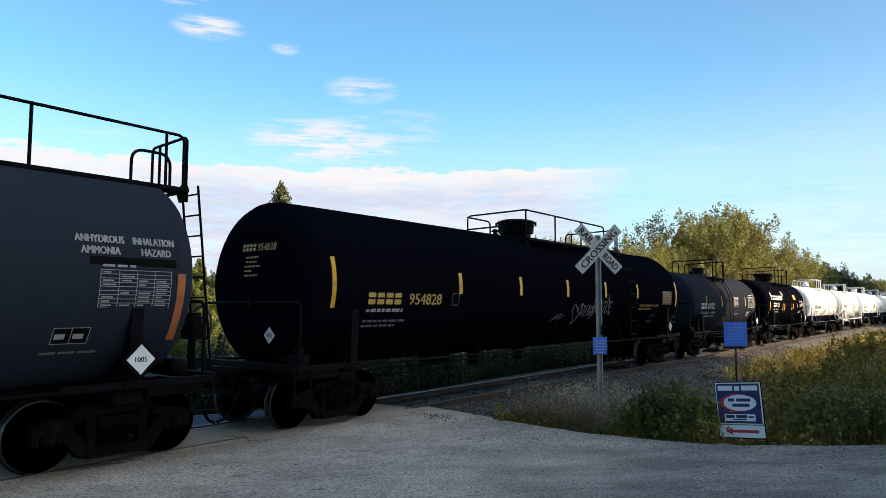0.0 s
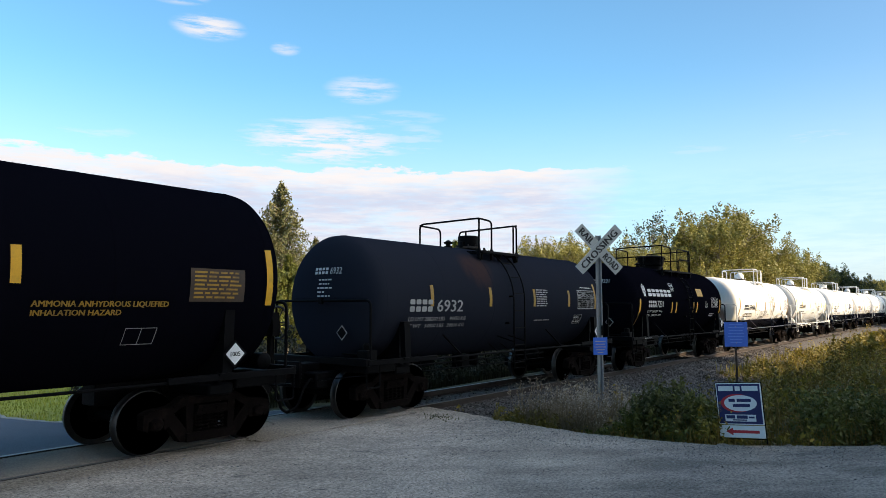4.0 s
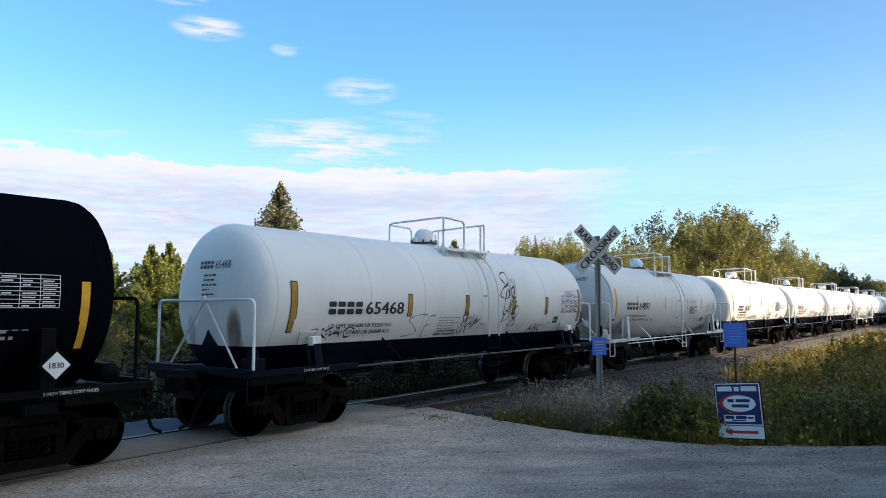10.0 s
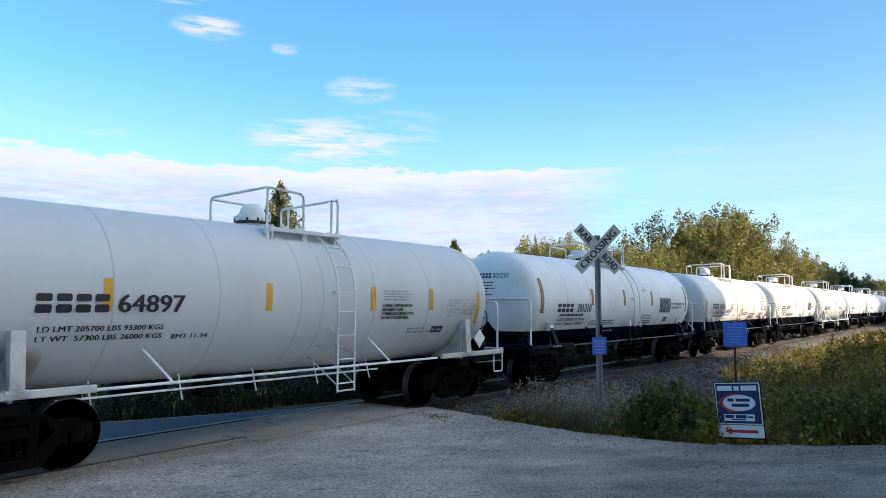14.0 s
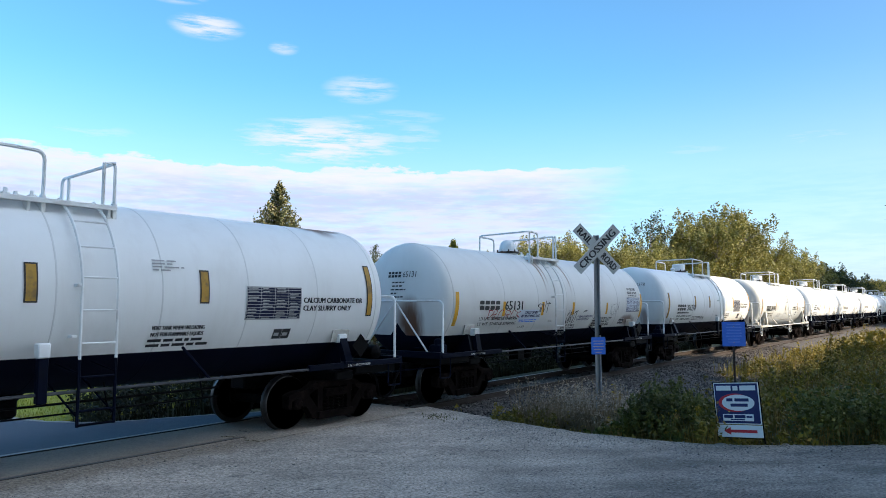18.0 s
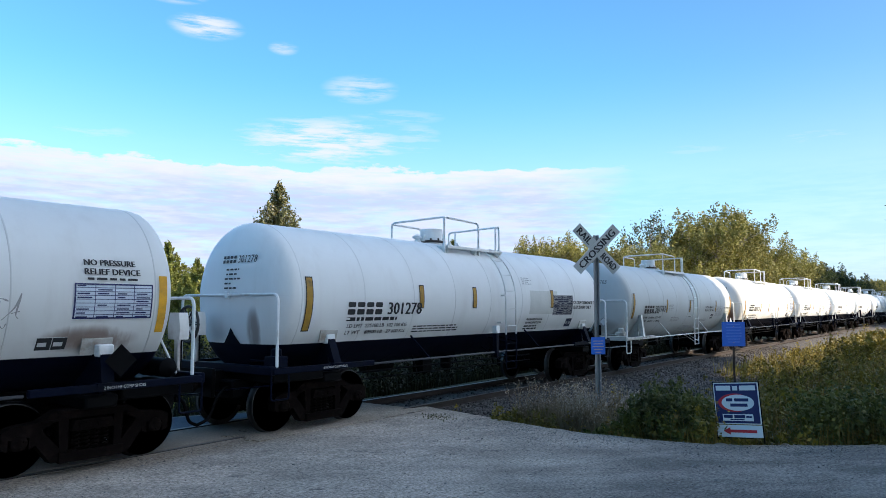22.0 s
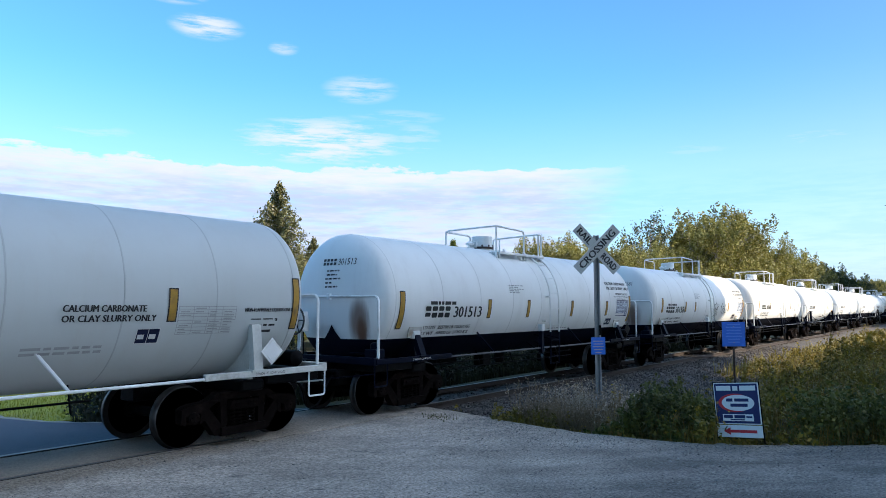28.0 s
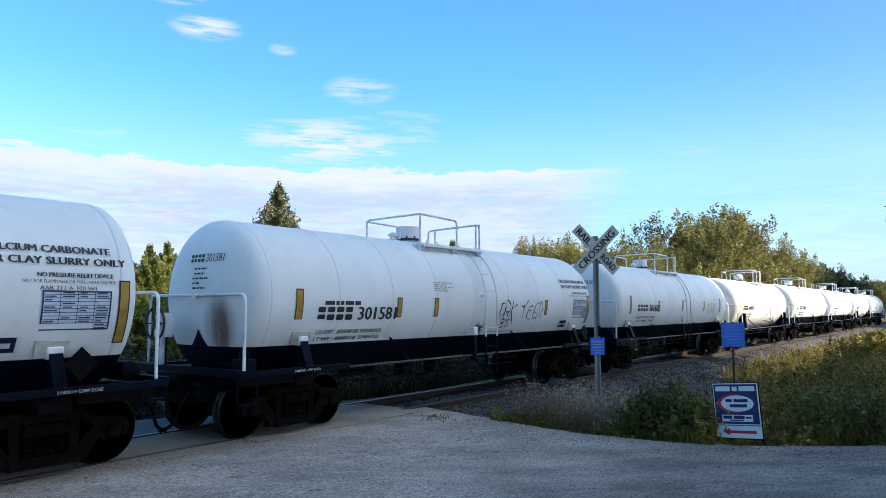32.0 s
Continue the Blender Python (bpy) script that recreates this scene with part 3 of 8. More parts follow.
def make_track():
    # ballast bed
    g = Geo()
    xs = [11.0 + i * 0.5 for i in range(60)] + [41 + i * 4 for i in range(30)] + [170, 220, 300, 500]
    prof = [(-5.4, -0.62), (-4.2, -0.47), (-3.2, -0.40), (-2.4, -0.31), (-1.75, -0.20), (-1.3, -0.165), (0, -0.165), (1.3, -0.165), (1.75, -0.2), (2.4, -0.34), (3.4, -0.5)]
    vs = []
    for x in xs:
        for y, z in prof:
            vs.append((x, y + 0.12 * noise.noise((x * 0.6, y, 3)), z + 0.03 * noise.noise((x * 1.7, y * 2, 8))))
    n = len(prof)
    fs = [(i * n + j, i * n + j + 1, (i + 1) * n + j + 1, (i + 1) * n + j) for i in range(len(xs) - 1) for j in range(n - 1)]
    g.add(vs, fs)
    bed = tagged(part("ballast", g, BALLAST, fix=False), "grey crushed stone ballast under the track", "ballast", kind="structure")
    # rails
    for side in (-1, 1):
        r = Geo()
        outline = [(-0.075, -0.165), (0.075, -0.165), (0.075, -0.15), (0.012, -0.13), (0.010, -0.045), (0.036, -0.035), (0.036, -0.006), (0.028, 0.0),
                   (-0.028, 0.0), (-0.036, -0.006), (-0.036, -0.035), (-0.010, -0.045), (-0.012, -0.13), (-0.075, -0.15)]
        r.plate(outline, -60, 420, plane="yz")
        top = len(r.f)
        for i, f in enumerate(r.f):
            zs = [r.v[k][2] for k in f]
            if len(f) == 4 and min(zs) > -0.0065:
                r.m[i] = 1
        rail = part("rail", r, (RAIL_STEEL, RAIL_TOP if side > 0 else DULL_TOP), smooth=False, at=(0, side * RAIL_Y, 0))
        tagged(rail, "steel rail with a polished top and rusty sides", "rail", "rails", kind="structure")
    # sleepers
    t = Geo().box(-0.115, 0.115, -1.3, 1.3, -0.30, -0.166, 0.015)
    tie = mesh_of("sleeper", t, WOOD_TIE)
    plate_geo = Geo()
    for y in (-RAIL_Y, RAIL_Y):
        plate_geo.box(-0.09, 0.09, y - 0.17, y + 0.17, -0.168, -0.152, 0.004)
        for dx in (-0.05, 0.05):
            for dy in (-0.1, 0.1):
                plate_geo.box(dx - 0.012, dx + 0.012, y + dy - 0.012, y + dy + 0.012, -0.155, -0.128, 0.003)
    plates = mesh_of("tie_plate", plate_geo, RAIL_STEEL)
    for i in range(110):
        x = 11.85 + i * 0.53
        s = part("sleeper", tie, None, bed, at=pose(x + random.uniform(-0.03, 0.03), random.uniform(-0.04, 0.04), 0.004, 0, 0, random.uniform(-1.2, 1.2)))
        part("tie_plate", plates, None, s)
    # loose stones
    base = stone_shapes(6)
    g = Geo()
    rnd = random.Random(5)
    for i in range(13000):
        x = 11.2 + 34 * rnd.random() ** 1.6
        y = rnd.uniform(-4.6, 2.2) if rnd.random() < 0.3 else rnd.uniform(-4.3, -0.6)
        z = np.interp(y, [p[0] for p in prof], [p[1] for p in prof])
        add_stone(g, base[i % 6], x, y, z + 0.012, rnd.uniform(0.022, 0.055), rnd)
    tagged(part("ballast_stones", g, BALLAST, smooth=False, fix=False), "loose grey ballast stones", "stones", kind="stuff")
    g = Geo()
    for i in range(9000):
        x, y = rnd.uniform(1.5, 13), rnd.uniform(-10.5, -0.9)
        if rnd.random() < 0.45:
            y = rnd.uniform(-9.5, -2.5)
            x = verge_x(y) - abs(rnd.gauss(0, 0.9))
        if not lot(x, y):
            continue
        add_stone(g, base[i % 6], x, y, lot_z(x, y) + 0.001, rnd.uniform(0.005, 0.013) * (1.8 if rnd.random() < 0.03 else 1), rnd)
    tagged(part("gravel_stones", g, PEBBLE, smooth=False, fix=False), "loose gravel scattered over the road", "gravel", kind="stuff")


def stone_shapes(count):
    out = []
    for k in range(count):
        rnd = random.Random(k)
        vs = []
        for a, b, c in ((1, 0, 0), (-1, 0, 0), (0, 1, 0), (0, -1, 0), (0, 0, 1), (0, 0, -1), (.6, .6, .6), (-.6, .6, -.6)):
            s = rnd.uniform(0.75, 1.2)
            vs.append((a * s, b * s * 0.85, c * s * 0.7))
        fs = [(0, 2, 6), (2, 4, 6), (4, 0, 6), (0, 4, 3), (4, 1, 3), (4, 2, 1), (5, 0, 3), (5, 3, 1), (5, 1, 7), (5, 7, 2), (7, 1, 2), (5, 2, 0)]
        out.append((vs, fs))
    return out


def add_stone(g, shape, x, y, z, r, rnd):
    w = rnd.uniform(0, 6.283)
    c, s = math.cos(w) * r, math.sin(w) * r
    g.add([(x + a * c - b * s, y + a * s + b * c, z + q * r) for a, b, q in shape[0]], shape[1])


# ---- trees and weeds ----
def leaf_cards(points, sizes, rng):
    """Small folded leaves round given points."""
    n = len(points)
    face = rng.normal(size=(n, 3)) * 0.95 + np.array([0.2, -0.36, 0.6])     # leaves turn to the light
    d = np.cross(face, rng.normal(size=(n, 3)))
    d /= np.linalg.norm(d, axis=1)[:, None]
    e = np.cross(face, d)
    e /= np.linalg.norm(e, axis=1)[:, None]
    a = d * sizes[:, None]
    b = e * sizes[:, None] * 0.55
    vs = np.stack([points - a, points + b * 0.9, points + a, points - b * 0.9], 1).reshape(-1, 3)
    idx = np.arange(n) * 4
    fs = np.stack([idx, idx + 1, idx + 2, idx + 3], 1)
    return vs, fs


def raw_mesh(name, vs, fs, mat):
    me = bpy.data.meshes.new(name)
    me.from_pydata(vs.tolist(), [], fs.tolist())
    me.materials.append(mat)
    me.update()
    return me


def broad_tree(seed, height, leaves=17000, leaf=0.120, mat=None, spread=0.36, low=0.26):
    """Meshes of a broad-leaved tree: trunk with limbs, and a crown of leaves in uneven clumps."""
    rng, rnd = np.random.default_rng(seed), random.Random(seed)
    g = Geo()
    h = height
    lean = (rnd.uniform(-0.04, 0.04) * h, rnd.uniform(-0.04, 0.04) * h)
    trunk = [(lean[0] * k * k + 0.02 * h * math.sin(3 * k + seed), lean[1] * k * k, h * 0.93 * k - 0.3) for k in (0, 0.15, 0.3, 0.45, 0.6, 0.75, 0.9, 1)]
    r0 = 0.017 * h
    g.tube(trunk, [r0 * (1.25 - 1.15 * k / 7) for k in range(8)], 8)
    centres = []
    for i in range(18):
        k = low + (0.94 - low) * (i + rnd.random()) / 18
        q = k * 7
        a, b = Vector(trunk[int(q)]), Vector(trunk[min(int(q) + 1, 7)])
        p = a.lerp(b, q - int(q))
        w = i * 2.4 + rnd.uniform(-0.5, 0.5)
        reach = spread * h * (0.35 + 0.75 * math.sin(math.pi * min(1, (k - 0.12) / 0.95))) * rnd.uniform(0.7, 1.1)
        tip = p + Vector((math.cos(w) * reach, math.sin(w) * reach, reach * rnd.uniform(0.45, 1.15)))
        mid = p.lerp(tip, 0.5) - Vector((0, 0, reach * 0.06))
        g.tube([p, mid, tip], [r0 * 0.42 * (1.1 - k), r0 * 0.26 * (1.1 - k), r0 * 0.08], 5)
        for j in range(10):
            c = mid.lerp(tip, 0.05 + 1.0 * rnd.random()) + Vector((rnd.gauss(0, 1), rnd.gauss(0, 1), rnd.gauss(0.2, 0.8))) * reach * 0.25
            size = reach * rnd.uniform(0.09, 0.20)
            for q in range(3):      # a twig of three sprays, the last the smallest
                centres.append((c + Vector((rnd.gauss(0, 0.3), rnd.gauss(0, 0.3), 0.9 * q)) * size, size * (1.0, 0.7, 0.42)[q]))
            g.tube([mid.lerp(tip, 0.4), c], [r0 * 0.1, r0 * 0.03], 4)
    for j in range(6):
        centres.append((Vector(trunk[-1]) + Vector((rnd.gauss(0, 0.05), rnd.gauss(0, 0.05), rnd.uniform(-0.05, 0.04))) * h, h * 0.05))
    cs = np.array([c[0] for c in centres])
    ss = np.array([c[1] for c in centres])
    pick = rng.choice(len(cs), leaves, p=ss ** 1.5 / (ss ** 1.5).sum())
    off = rng.normal(size=(leaves, 3))
    off /= np.maximum(1.0, np.linalg.norm(off, axis=1) / 1.6)[:, None]
    pts = cs[pick] + off * ss[pick][:, None] * np.array([0.62, 0.62, 0.70])
    fit = h / np.quantile(pts[:, 2], 0.997)          # the crown ends at the tree's height
    pts *= fit
    g.v = [tuple(fit * q for q in p) for p in g.v]
    vs, fs = leaf_cards(pts, rng.uniform(0.6, 1.25, leaves) * leaf, rng)
    return mesh_of("trunk", g, BARK), raw_mesh("crown", vs, fs, mat or LEAF)


def conifer(seed, height, mat, width=0.2, tiers=26, dense=1.0, droop=0.25, needle=0.16):
    """Meshes of a spruce or young pine: straight trunk, tiers of boughs with sprays of needles."""
    rng, rnd = np.random.default_rng(seed), random.Random(seed)
    g = Geo()
    h = height
    g.tube([(0, 0, -0.3), (0.01 * h, 0, h * 0.5), (0, 0, h)], [0.014 * h, 0.009 * h, 0.002 * h], 7)
    pts = []
    for i in range(tiers):
        k = 0.06 + 0.93 * (i + 0.3 * rnd.random()) / tiers
        reach = width * h * (1 - k) * rnd.uniform(0.85, 1.12) + 0.008 * h
        count = 7 if k < 0.8 else 5
        for j in range(count):
            w = j * 2 * math.pi / count + i * 1.1 + rnd.uniform(-0.3, 0.3)
            rr = reach * rnd.uniform(0.65, 1.1)
            up = -droop * rr if k < 0.75 else 0.12 * rr
            tip = Vector((math.cos(w) * rr, math.sin(w) * rr, k * h + up + 0.12 * rr))
            root = Vector((0, 0, k * h))
            g.tube([root, root.lerp(tip, 0.55) + Vector((0, 0, -0.05 * rr)), tip], [0.0035 * h, 0.002 * h, 0.0008 * h], 4)
            m = int((6 + 26 * rr / (width * h)) * dense)
            for q in range(m):
                s = 0.12 + 0.92 * rnd.random()
                c = root.lerp(tip, s)
                side = Vector((-math.sin(w), math.cos(w), 0)) * rnd.gauss(0, 0.13) * rr * (1.15 - s)
                pts.append(c + side + Vector((0, 0, rnd.gauss(-0.02, 0.025) * h * 0.5)))
    pts = np.array(pts)
    vs, fs = leaf_cards(pts, rng.uniform(0.7, 1.3, len(pts)) * needle * h / 8, rng)
    return mesh_of("trunk", g, BARK), raw_mesh("crown", vs, fs, mat)


def plant_tree(meshes, x, y, scale, turn, label, category="tree", group="", z=None):
    root = new("tree")
    root.matrix_basis = Matrix.LocRotScale((x, y, heights(x, y) if z is None else z), Euler((0, 0, turn)), (scale, scale, scale))
    tagged(root, label, category, group)
    part("trunk", meshes[0], None, root)
    part("crown", meshes[1], None, root)
    return root


def make_trees():
    broad = [broad_tree(s, 11.0) for s in (1, 2, 3, 4)]
    dark = [broad_tree(s, 11.0, mat=LEAF_DARK) for s in (11, 12)]
    thick = [broad_tree(s, 11.0, leaves=6500, leaf=0.42, mat=LEAF_DARK, low=0.52) for s in (13, 14)]
    high = broad_tree(15, 11.0, leaves=4500, leaf=0.36, mat=LEAF_DARK, spread=0.2, low=0.70)
    thin = broad_tree(21, 11.0, leaves=2600, leaf=0.12, mat=LEAF_DARK, spread=0.22)
    spruce = conifer(31, 10.0, NEEDLE, 0.47, 44, 4.6, -0.10, 0.075)
    small_spruce = conifer(32, 7.0, NEEDLE, 0.36, 24, 7.5, 0.28, 0.080)
    pine = conifer(33, 6.0, PINE, 0.50, 24, 12.0, -0.45, 0.085)
    rnd = random.Random(17)
    green = "broad-leaved tree with yellow-green sunlit leaves beside the track"
    # the wood along the far side of the track
    x = 69.5
    while x < 300:
        for row in range(2 if x > 82 else 1):
            yy = 10.5 + row * 5 + rnd.uniform(-1.2, 1.2)
            hh = float(np.interp(x, (69, 74, 84, 91, 97, 114, 133, 147, 164, 190, 300), (11.3, 12.5, 12.6, 11.8, 10.8, 10.7, 10.8, 10.1, 9.7, 9.4, 10.4))) / 11.0
            hh *= rnd.uniform(0.90, 1.04) * (1.0 if row == 0 else 1.04)
            # past x = 120 mostly dark leaves, their colour standing for the shade there
            plant_tree(rnd.choice(broad if x < 120 or rnd.random() < 0.3 else dark), x + rnd.uniform(-1.5, 1.5) + row * 2, yy, hh, rnd.uniform(0, 6), green, group="wood by the track")
        x += 4.6 if x < 175 else 8.0
    # lower trees before it, further from the track
    for x, y, s in ((61, 25, 0.70), (66, 24, 0.76), (71, 25, 0.78), (64, 31, 0.78), (78, 27, 0.85), (86, 27, 0.95), (57, 28, 0.6), (72, 20, 0.70), (76, 17, 0.8), (68, 21, 0.68)):
        plant_tree(rnd.choice(broad), x, y, s, rnd.uniform(0, 6), green, group="wood by the track")
    for x, y, s in ((49, 16, 0.70), (52, 17.5, 0.74), (50.5, 14, 0.68), (53.5, 12.3, 0.68), (56.5, 13.5, 0.72), (60, 12.3, 0.70), (63.5, 13, 0.78)):
        plant_tree(rnd.choice(broad), x, y, s, rnd.uniform(0, 6), green, group="wood by the track")
    plant_tree(thin, 66, 14.5, 1.02, 1.0, "thin half-bare tree with dark sparse leaves")
    # across the road
    plant_tree(spruce, 29.1, 24.8, 1.05, 0.3, "tall pointed spruce with grey-green boughs")
    plant_tree(spruce, 31.3, 23.9, 0.70, 2.0, "small dense spruce with grey-green boughs beside a taller one")
    for x, y, s, t in ((21.6, 17.6, 0.98, 0.2), (19.4, 16.2, 0.82, 1.2), (23.6, 17.4, 0.85, 2.2), (17.6, 18.6, 0.78, 3.0), (25.6, 19.2, 0.75, 4.0), (27.5, 18.0, 0.7, 5.0), (29.5, 20.0, 0.75, 1.0),
                       (31.5, 18.5, 0.7, 2.0), (20.5, 20.5, 0.8, 0.7), (24.5, 21.5, 0.8, 1.7), (15.8, 21.5, 0.7, 2.7), (33.5, 20.5, 0.7, 0.4)):
        plant_tree(pine, x, y, s, t, "bushy young pine with sunlit yellow-green needles", group="young pines")
    for x, y, s, t in ((36, 16, 1.2, 0.3), (37.6, 17.2, 1.1, 1.3), (34.5, 17, 1.05, 2.2), (52, 20, 1.3, 3.0), (50, 21, 1.2, 0.8), (41, 19, 1.1, 1.9)):
        plant_tree(pine if x < 40 else (broad + dark)[int(t * 2) % 6], x, y, s * (0.93 if x < 40 else 0.50), t, "small tree with sunlit yellow-green leaves behind the train", group="young trees")
    for x, y, s, t in ((14.6, 14.7, 0.80, 0.6), (13.7, 16.2, 0.76, 1.6), (15.9, 15.6, 0.84, 2.9), (15.2, 13.2, 0.6, 4.1)):
        plant_tree(pine, x, y, s, t, "bushy young pine with sunlit yellow-green needles", group="young pines")
    for x, y, s, t in ((13.7, 22.0, 0.85, 0.1), (12.2, 20.5, 0.60, 1.0), (15.6, 21.0, 0.60, 2.0), (10.6, 21.0, 0.52, 3.0), (9.2, 22.5, 0.46, 4.0), (7.8, 24.0, 0.5, 1.5), (7.6, 12.6, 0.42, 0.4), (8.7, 13.2, 0.50, 1.4), (9.8, 12.4, 0.44, 2.4), (10.8, 13.4, 0.52, 3.4), (11.9, 12.8, 0.48, 4.4), (9.2, 15.5, 0.55, 5.4), (11.4, 16.0, 0.60, 0.9), (12.9, 13.6, 0.5, 1.9), (6.6, 14.5, 0.45, 2.9), (13.4, 18.0, 0.62, 3.9), (10.2, 18.0, 0.5, 4.9)):
        plant_tree(small_spruce, x, y, s * 0.72, t, "small pointed spruce with pale sunlit needles", group="small spruces")
    for x, y, s in ((44, 27, 0.62), (47, 30, 0.68), (40, 33, 0.62), (36, 30, 0.6), (52, 30, 0.66), (33, 36, 0.45), (28, 40, 0.33), (22, 42, 0.30), (16, 44, 0.30), (9, 46, 0.30), (2, 46, 0.30)):
        plant_tree(rnd.choice(dark + broad), x, y, s, rnd.uniform(0, 6), "broad-leaved tree with green leaves beyond the road", group="trees beyond the road")
    # trees out of view behind the road, added to cast the shade over the crossing
    shade = "tall leafy tree beside the road, shading the crossing"
    for i in range(11):
        plant_tree(thick[i % 2], -14 + i * 4.1 + rnd.uniform(-1, 1), -25 + rnd.uniform(-1, 1), rnd.uniform(1.75, 1.95), rnd.uniform(0, 6), shade, group="shade trees")
    # one more, closing a gap that let sun onto a tank top
    plant_tree(thick[0], 25.2, -28.0, 2.25, 1.0, shade, group="shade trees")
    for i in range(5):
        plant_tree(high, 30.0 + i * 2.5 + rnd.uniform(-0.5, 0.5), -25 + rnd.uniform(-1, 1), rnd.uniform(2.05, 2.2), rnd.uniform(0, 6), "tall slender tree with a high crown beside the road", group="shade trees")
    # a lower unseen tree, added to keep sun off the nearer verge
    for x, y, k in ((37.6, -24.5, 1.06),):
        plant_tree(thick[int(x) % 2], x, y, k, rnd.uniform(0, 6), "leafy tree of middle height beside the road", group="shade trees")
    # unseen rows to the right, added to shade the far cars and wood
    for i in range(7):
        plant_tree(thick[i % 2], 139 + i * 7 + rnd.uniform(-1, 1), -11 + rnd.uniform(-1, 1), rnd.uniform(2.0, 2.2), rnd.uniform(0, 6), shade, group="shade trees")
    for i in range(7):
        plant_tree(dark[i % 2], 106 + i * 5 + rnd.uniform(-1, 1), -16 + rnd.uniform(-2, 2), rnd.uniform(1.3, 1.5), rnd.uniform(0, 6), shade, group="shade trees")


def blades(region, count, low, high, width, mat, name, label, seed, bend=0.35, z=None):
    """A stand of grass: bent, tapering blades."""
    rng = np.random.default_rng(seed)
    pts = region(rng, count)
    n = len(pts)
    hts = rng.uniform(low, high, n) * pts[:, 2]
    zs = np.array([(z or heights)(x, y) for x, y, _ in pts])
    w = rng.uniform(0, 6.283, n)
    d = np.stack([np.cos(w), np.sin(w), np.zeros(n)], 1)
    s = np.stack([-np.sin(w), np.cos(w), np.zeros(n)], 1) * (width * rng.uniform(0.6, 1.3, n))[:, None]
    base = np.stack([pts[:, 0], pts[:, 1], zs - 0.03], 1)
    b = rng.uniform(0.1, 1.0, n)[:, None] * bend
    up = np.array([0, 0, 1.0])
    mid = base + up * (hts * 0.6)[:, None] + d * (hts[:, None] * b * 0.35)
    top = base + up * hts[:, None] * (1 - 0.25 * b) + d * (hts[:, None] * b)
    vs = np.stack([base - s, base + s, mid + s * 0.8, mid - s * 0.8, top], 1).reshape(-1, 3)
    i = np.arange(n) * 5
    quads = np.stack([i, i + 1, i + 2, i + 3], 1).tolist()
    tris = np.stack([i + 3, i + 2, i + 4], 1).tolist()
    me = bpy.data.meshes.new(name)
    me.from_pydata(vs.tolist(), [], quads + tris)
    me.materials.append(mat)
    me.update()
    return tagged(new(name, me), label, "grass", kind="stuff")


def verge(rng, count):
    """Places in the weedy verge, thickest near the road, with a growth factor."""
    x = 11.2 + 50 * rng.random(count) ** 1.9
    y = rng.uniform(-19, -2.8, count)
    lim = np.interp(x, [11, 12.5, 15, 18, 23, 30], [-3.0, -3.2, -4.2, -4.5, -3.4, -2.7])
    keep = np.array([a > verge_x(b) + 0.03 for a, b in zip(x, y)]) & (y < lim)
    x, y, lim = x[keep], y[keep], lim[keep]
    out = x - np.array([verge_x(b) for b in y])
    grow = np.clip(out * 0.9 + np.where(y < -5.2, 0.8, 0.35), 0.3, 1.0) * (1 + 0.2 * np.clip((out - 3) / 9, 0, 1))
    grow *= np.clip(0.80 + 1.2 * np.array([noise.noise((a * 0.75, b * 0.75, 2.0)) for a, b in zip(x, y)]), 0.35, 1.5)
    grow *= np.clip((lim - y) / 1.8, 0.35, 1.0)
    return np.stack([x, y, grow], 1)


def beyond(rng, count):
    """Places on the bank behind the track."""
    x = rng.uniform(5.5, 45, count)
    y = 2.9 + 4.2 * rng.random(count) ** 1.6
    keep = np.array([a > max(road_edge(b) + 0.15, 0.47 * (b + 10.45) + 0.25 * noise.noise((a, b, 1.0))) for a, b in zip(x, y)])
    x, y = x[keep], y[keep]
    return np.stack([x, y, np.clip((x - 5.0) / 4, 0.6, 1.0) * (0.6 + 0.4 * rng.random(len(x)))], 1)


def weeds(region, count, mat, name, label, seed, height, leaf, per=26, heads=None):
    """Leafy stalks, some with flowers or seed heads at the top."""
    rng = np.random.default_rng(seed)
    pts = region(rng, count)
    g, cards, sizes, tops = Geo(), [], [], []
    for x, y, k in pts:
        h = height * k * rng.uniform(0.6, 1.15)
        z = heights(x, y)
        lean = rng.normal(size=2) * 0.12 * h
        tip = (x + lean[0], y + lean[1], z + h)
        g.tube([(x, y, z - 0.02), tip], [0.006, 0.003], 3)
        for q in rng.random(per):
            q = 0.1 + 0.9 * q
            rr = leaf * (1.5 - q) * 1.1
            cards.append((x + lean[0] * q + rng.normal() * rr, y + lean[1] * q + rng.normal() * rr, z + h * q))
            sizes.append(leaf * rng.uniform(0.6, 1.2))
        tops.append(tip)
    vs, fs = leaf_cards(np.array(cards), np.array(sizes), rng)
    g.add(vs.tolist(), fs.tolist())
    ob = tagged(part(name, g, mat, smooth=False, fix=False), label, "weeds", kind="stuff")
    if heads:
        hp, hs = [], []
        for tip in tops:
            for q in range(12):
                hp.append((tip[0] + rng.normal() * 0.05, tip[1] + rng.normal() * 0.05, tip[2] + rng.uniform(-0.16, 0.06)))
                hs.append(rng.uniform(0.012, 0.03))
        vs, fs = leaf_cards(np.array(hp), np.array(hs), rng)
        me = raw_mesh("flower_heads", vs, fs, heads)
        tagged(new("flower_heads", me), "flower and seed heads on the roadside weeds", "weeds", kind="stuff")
    return ob


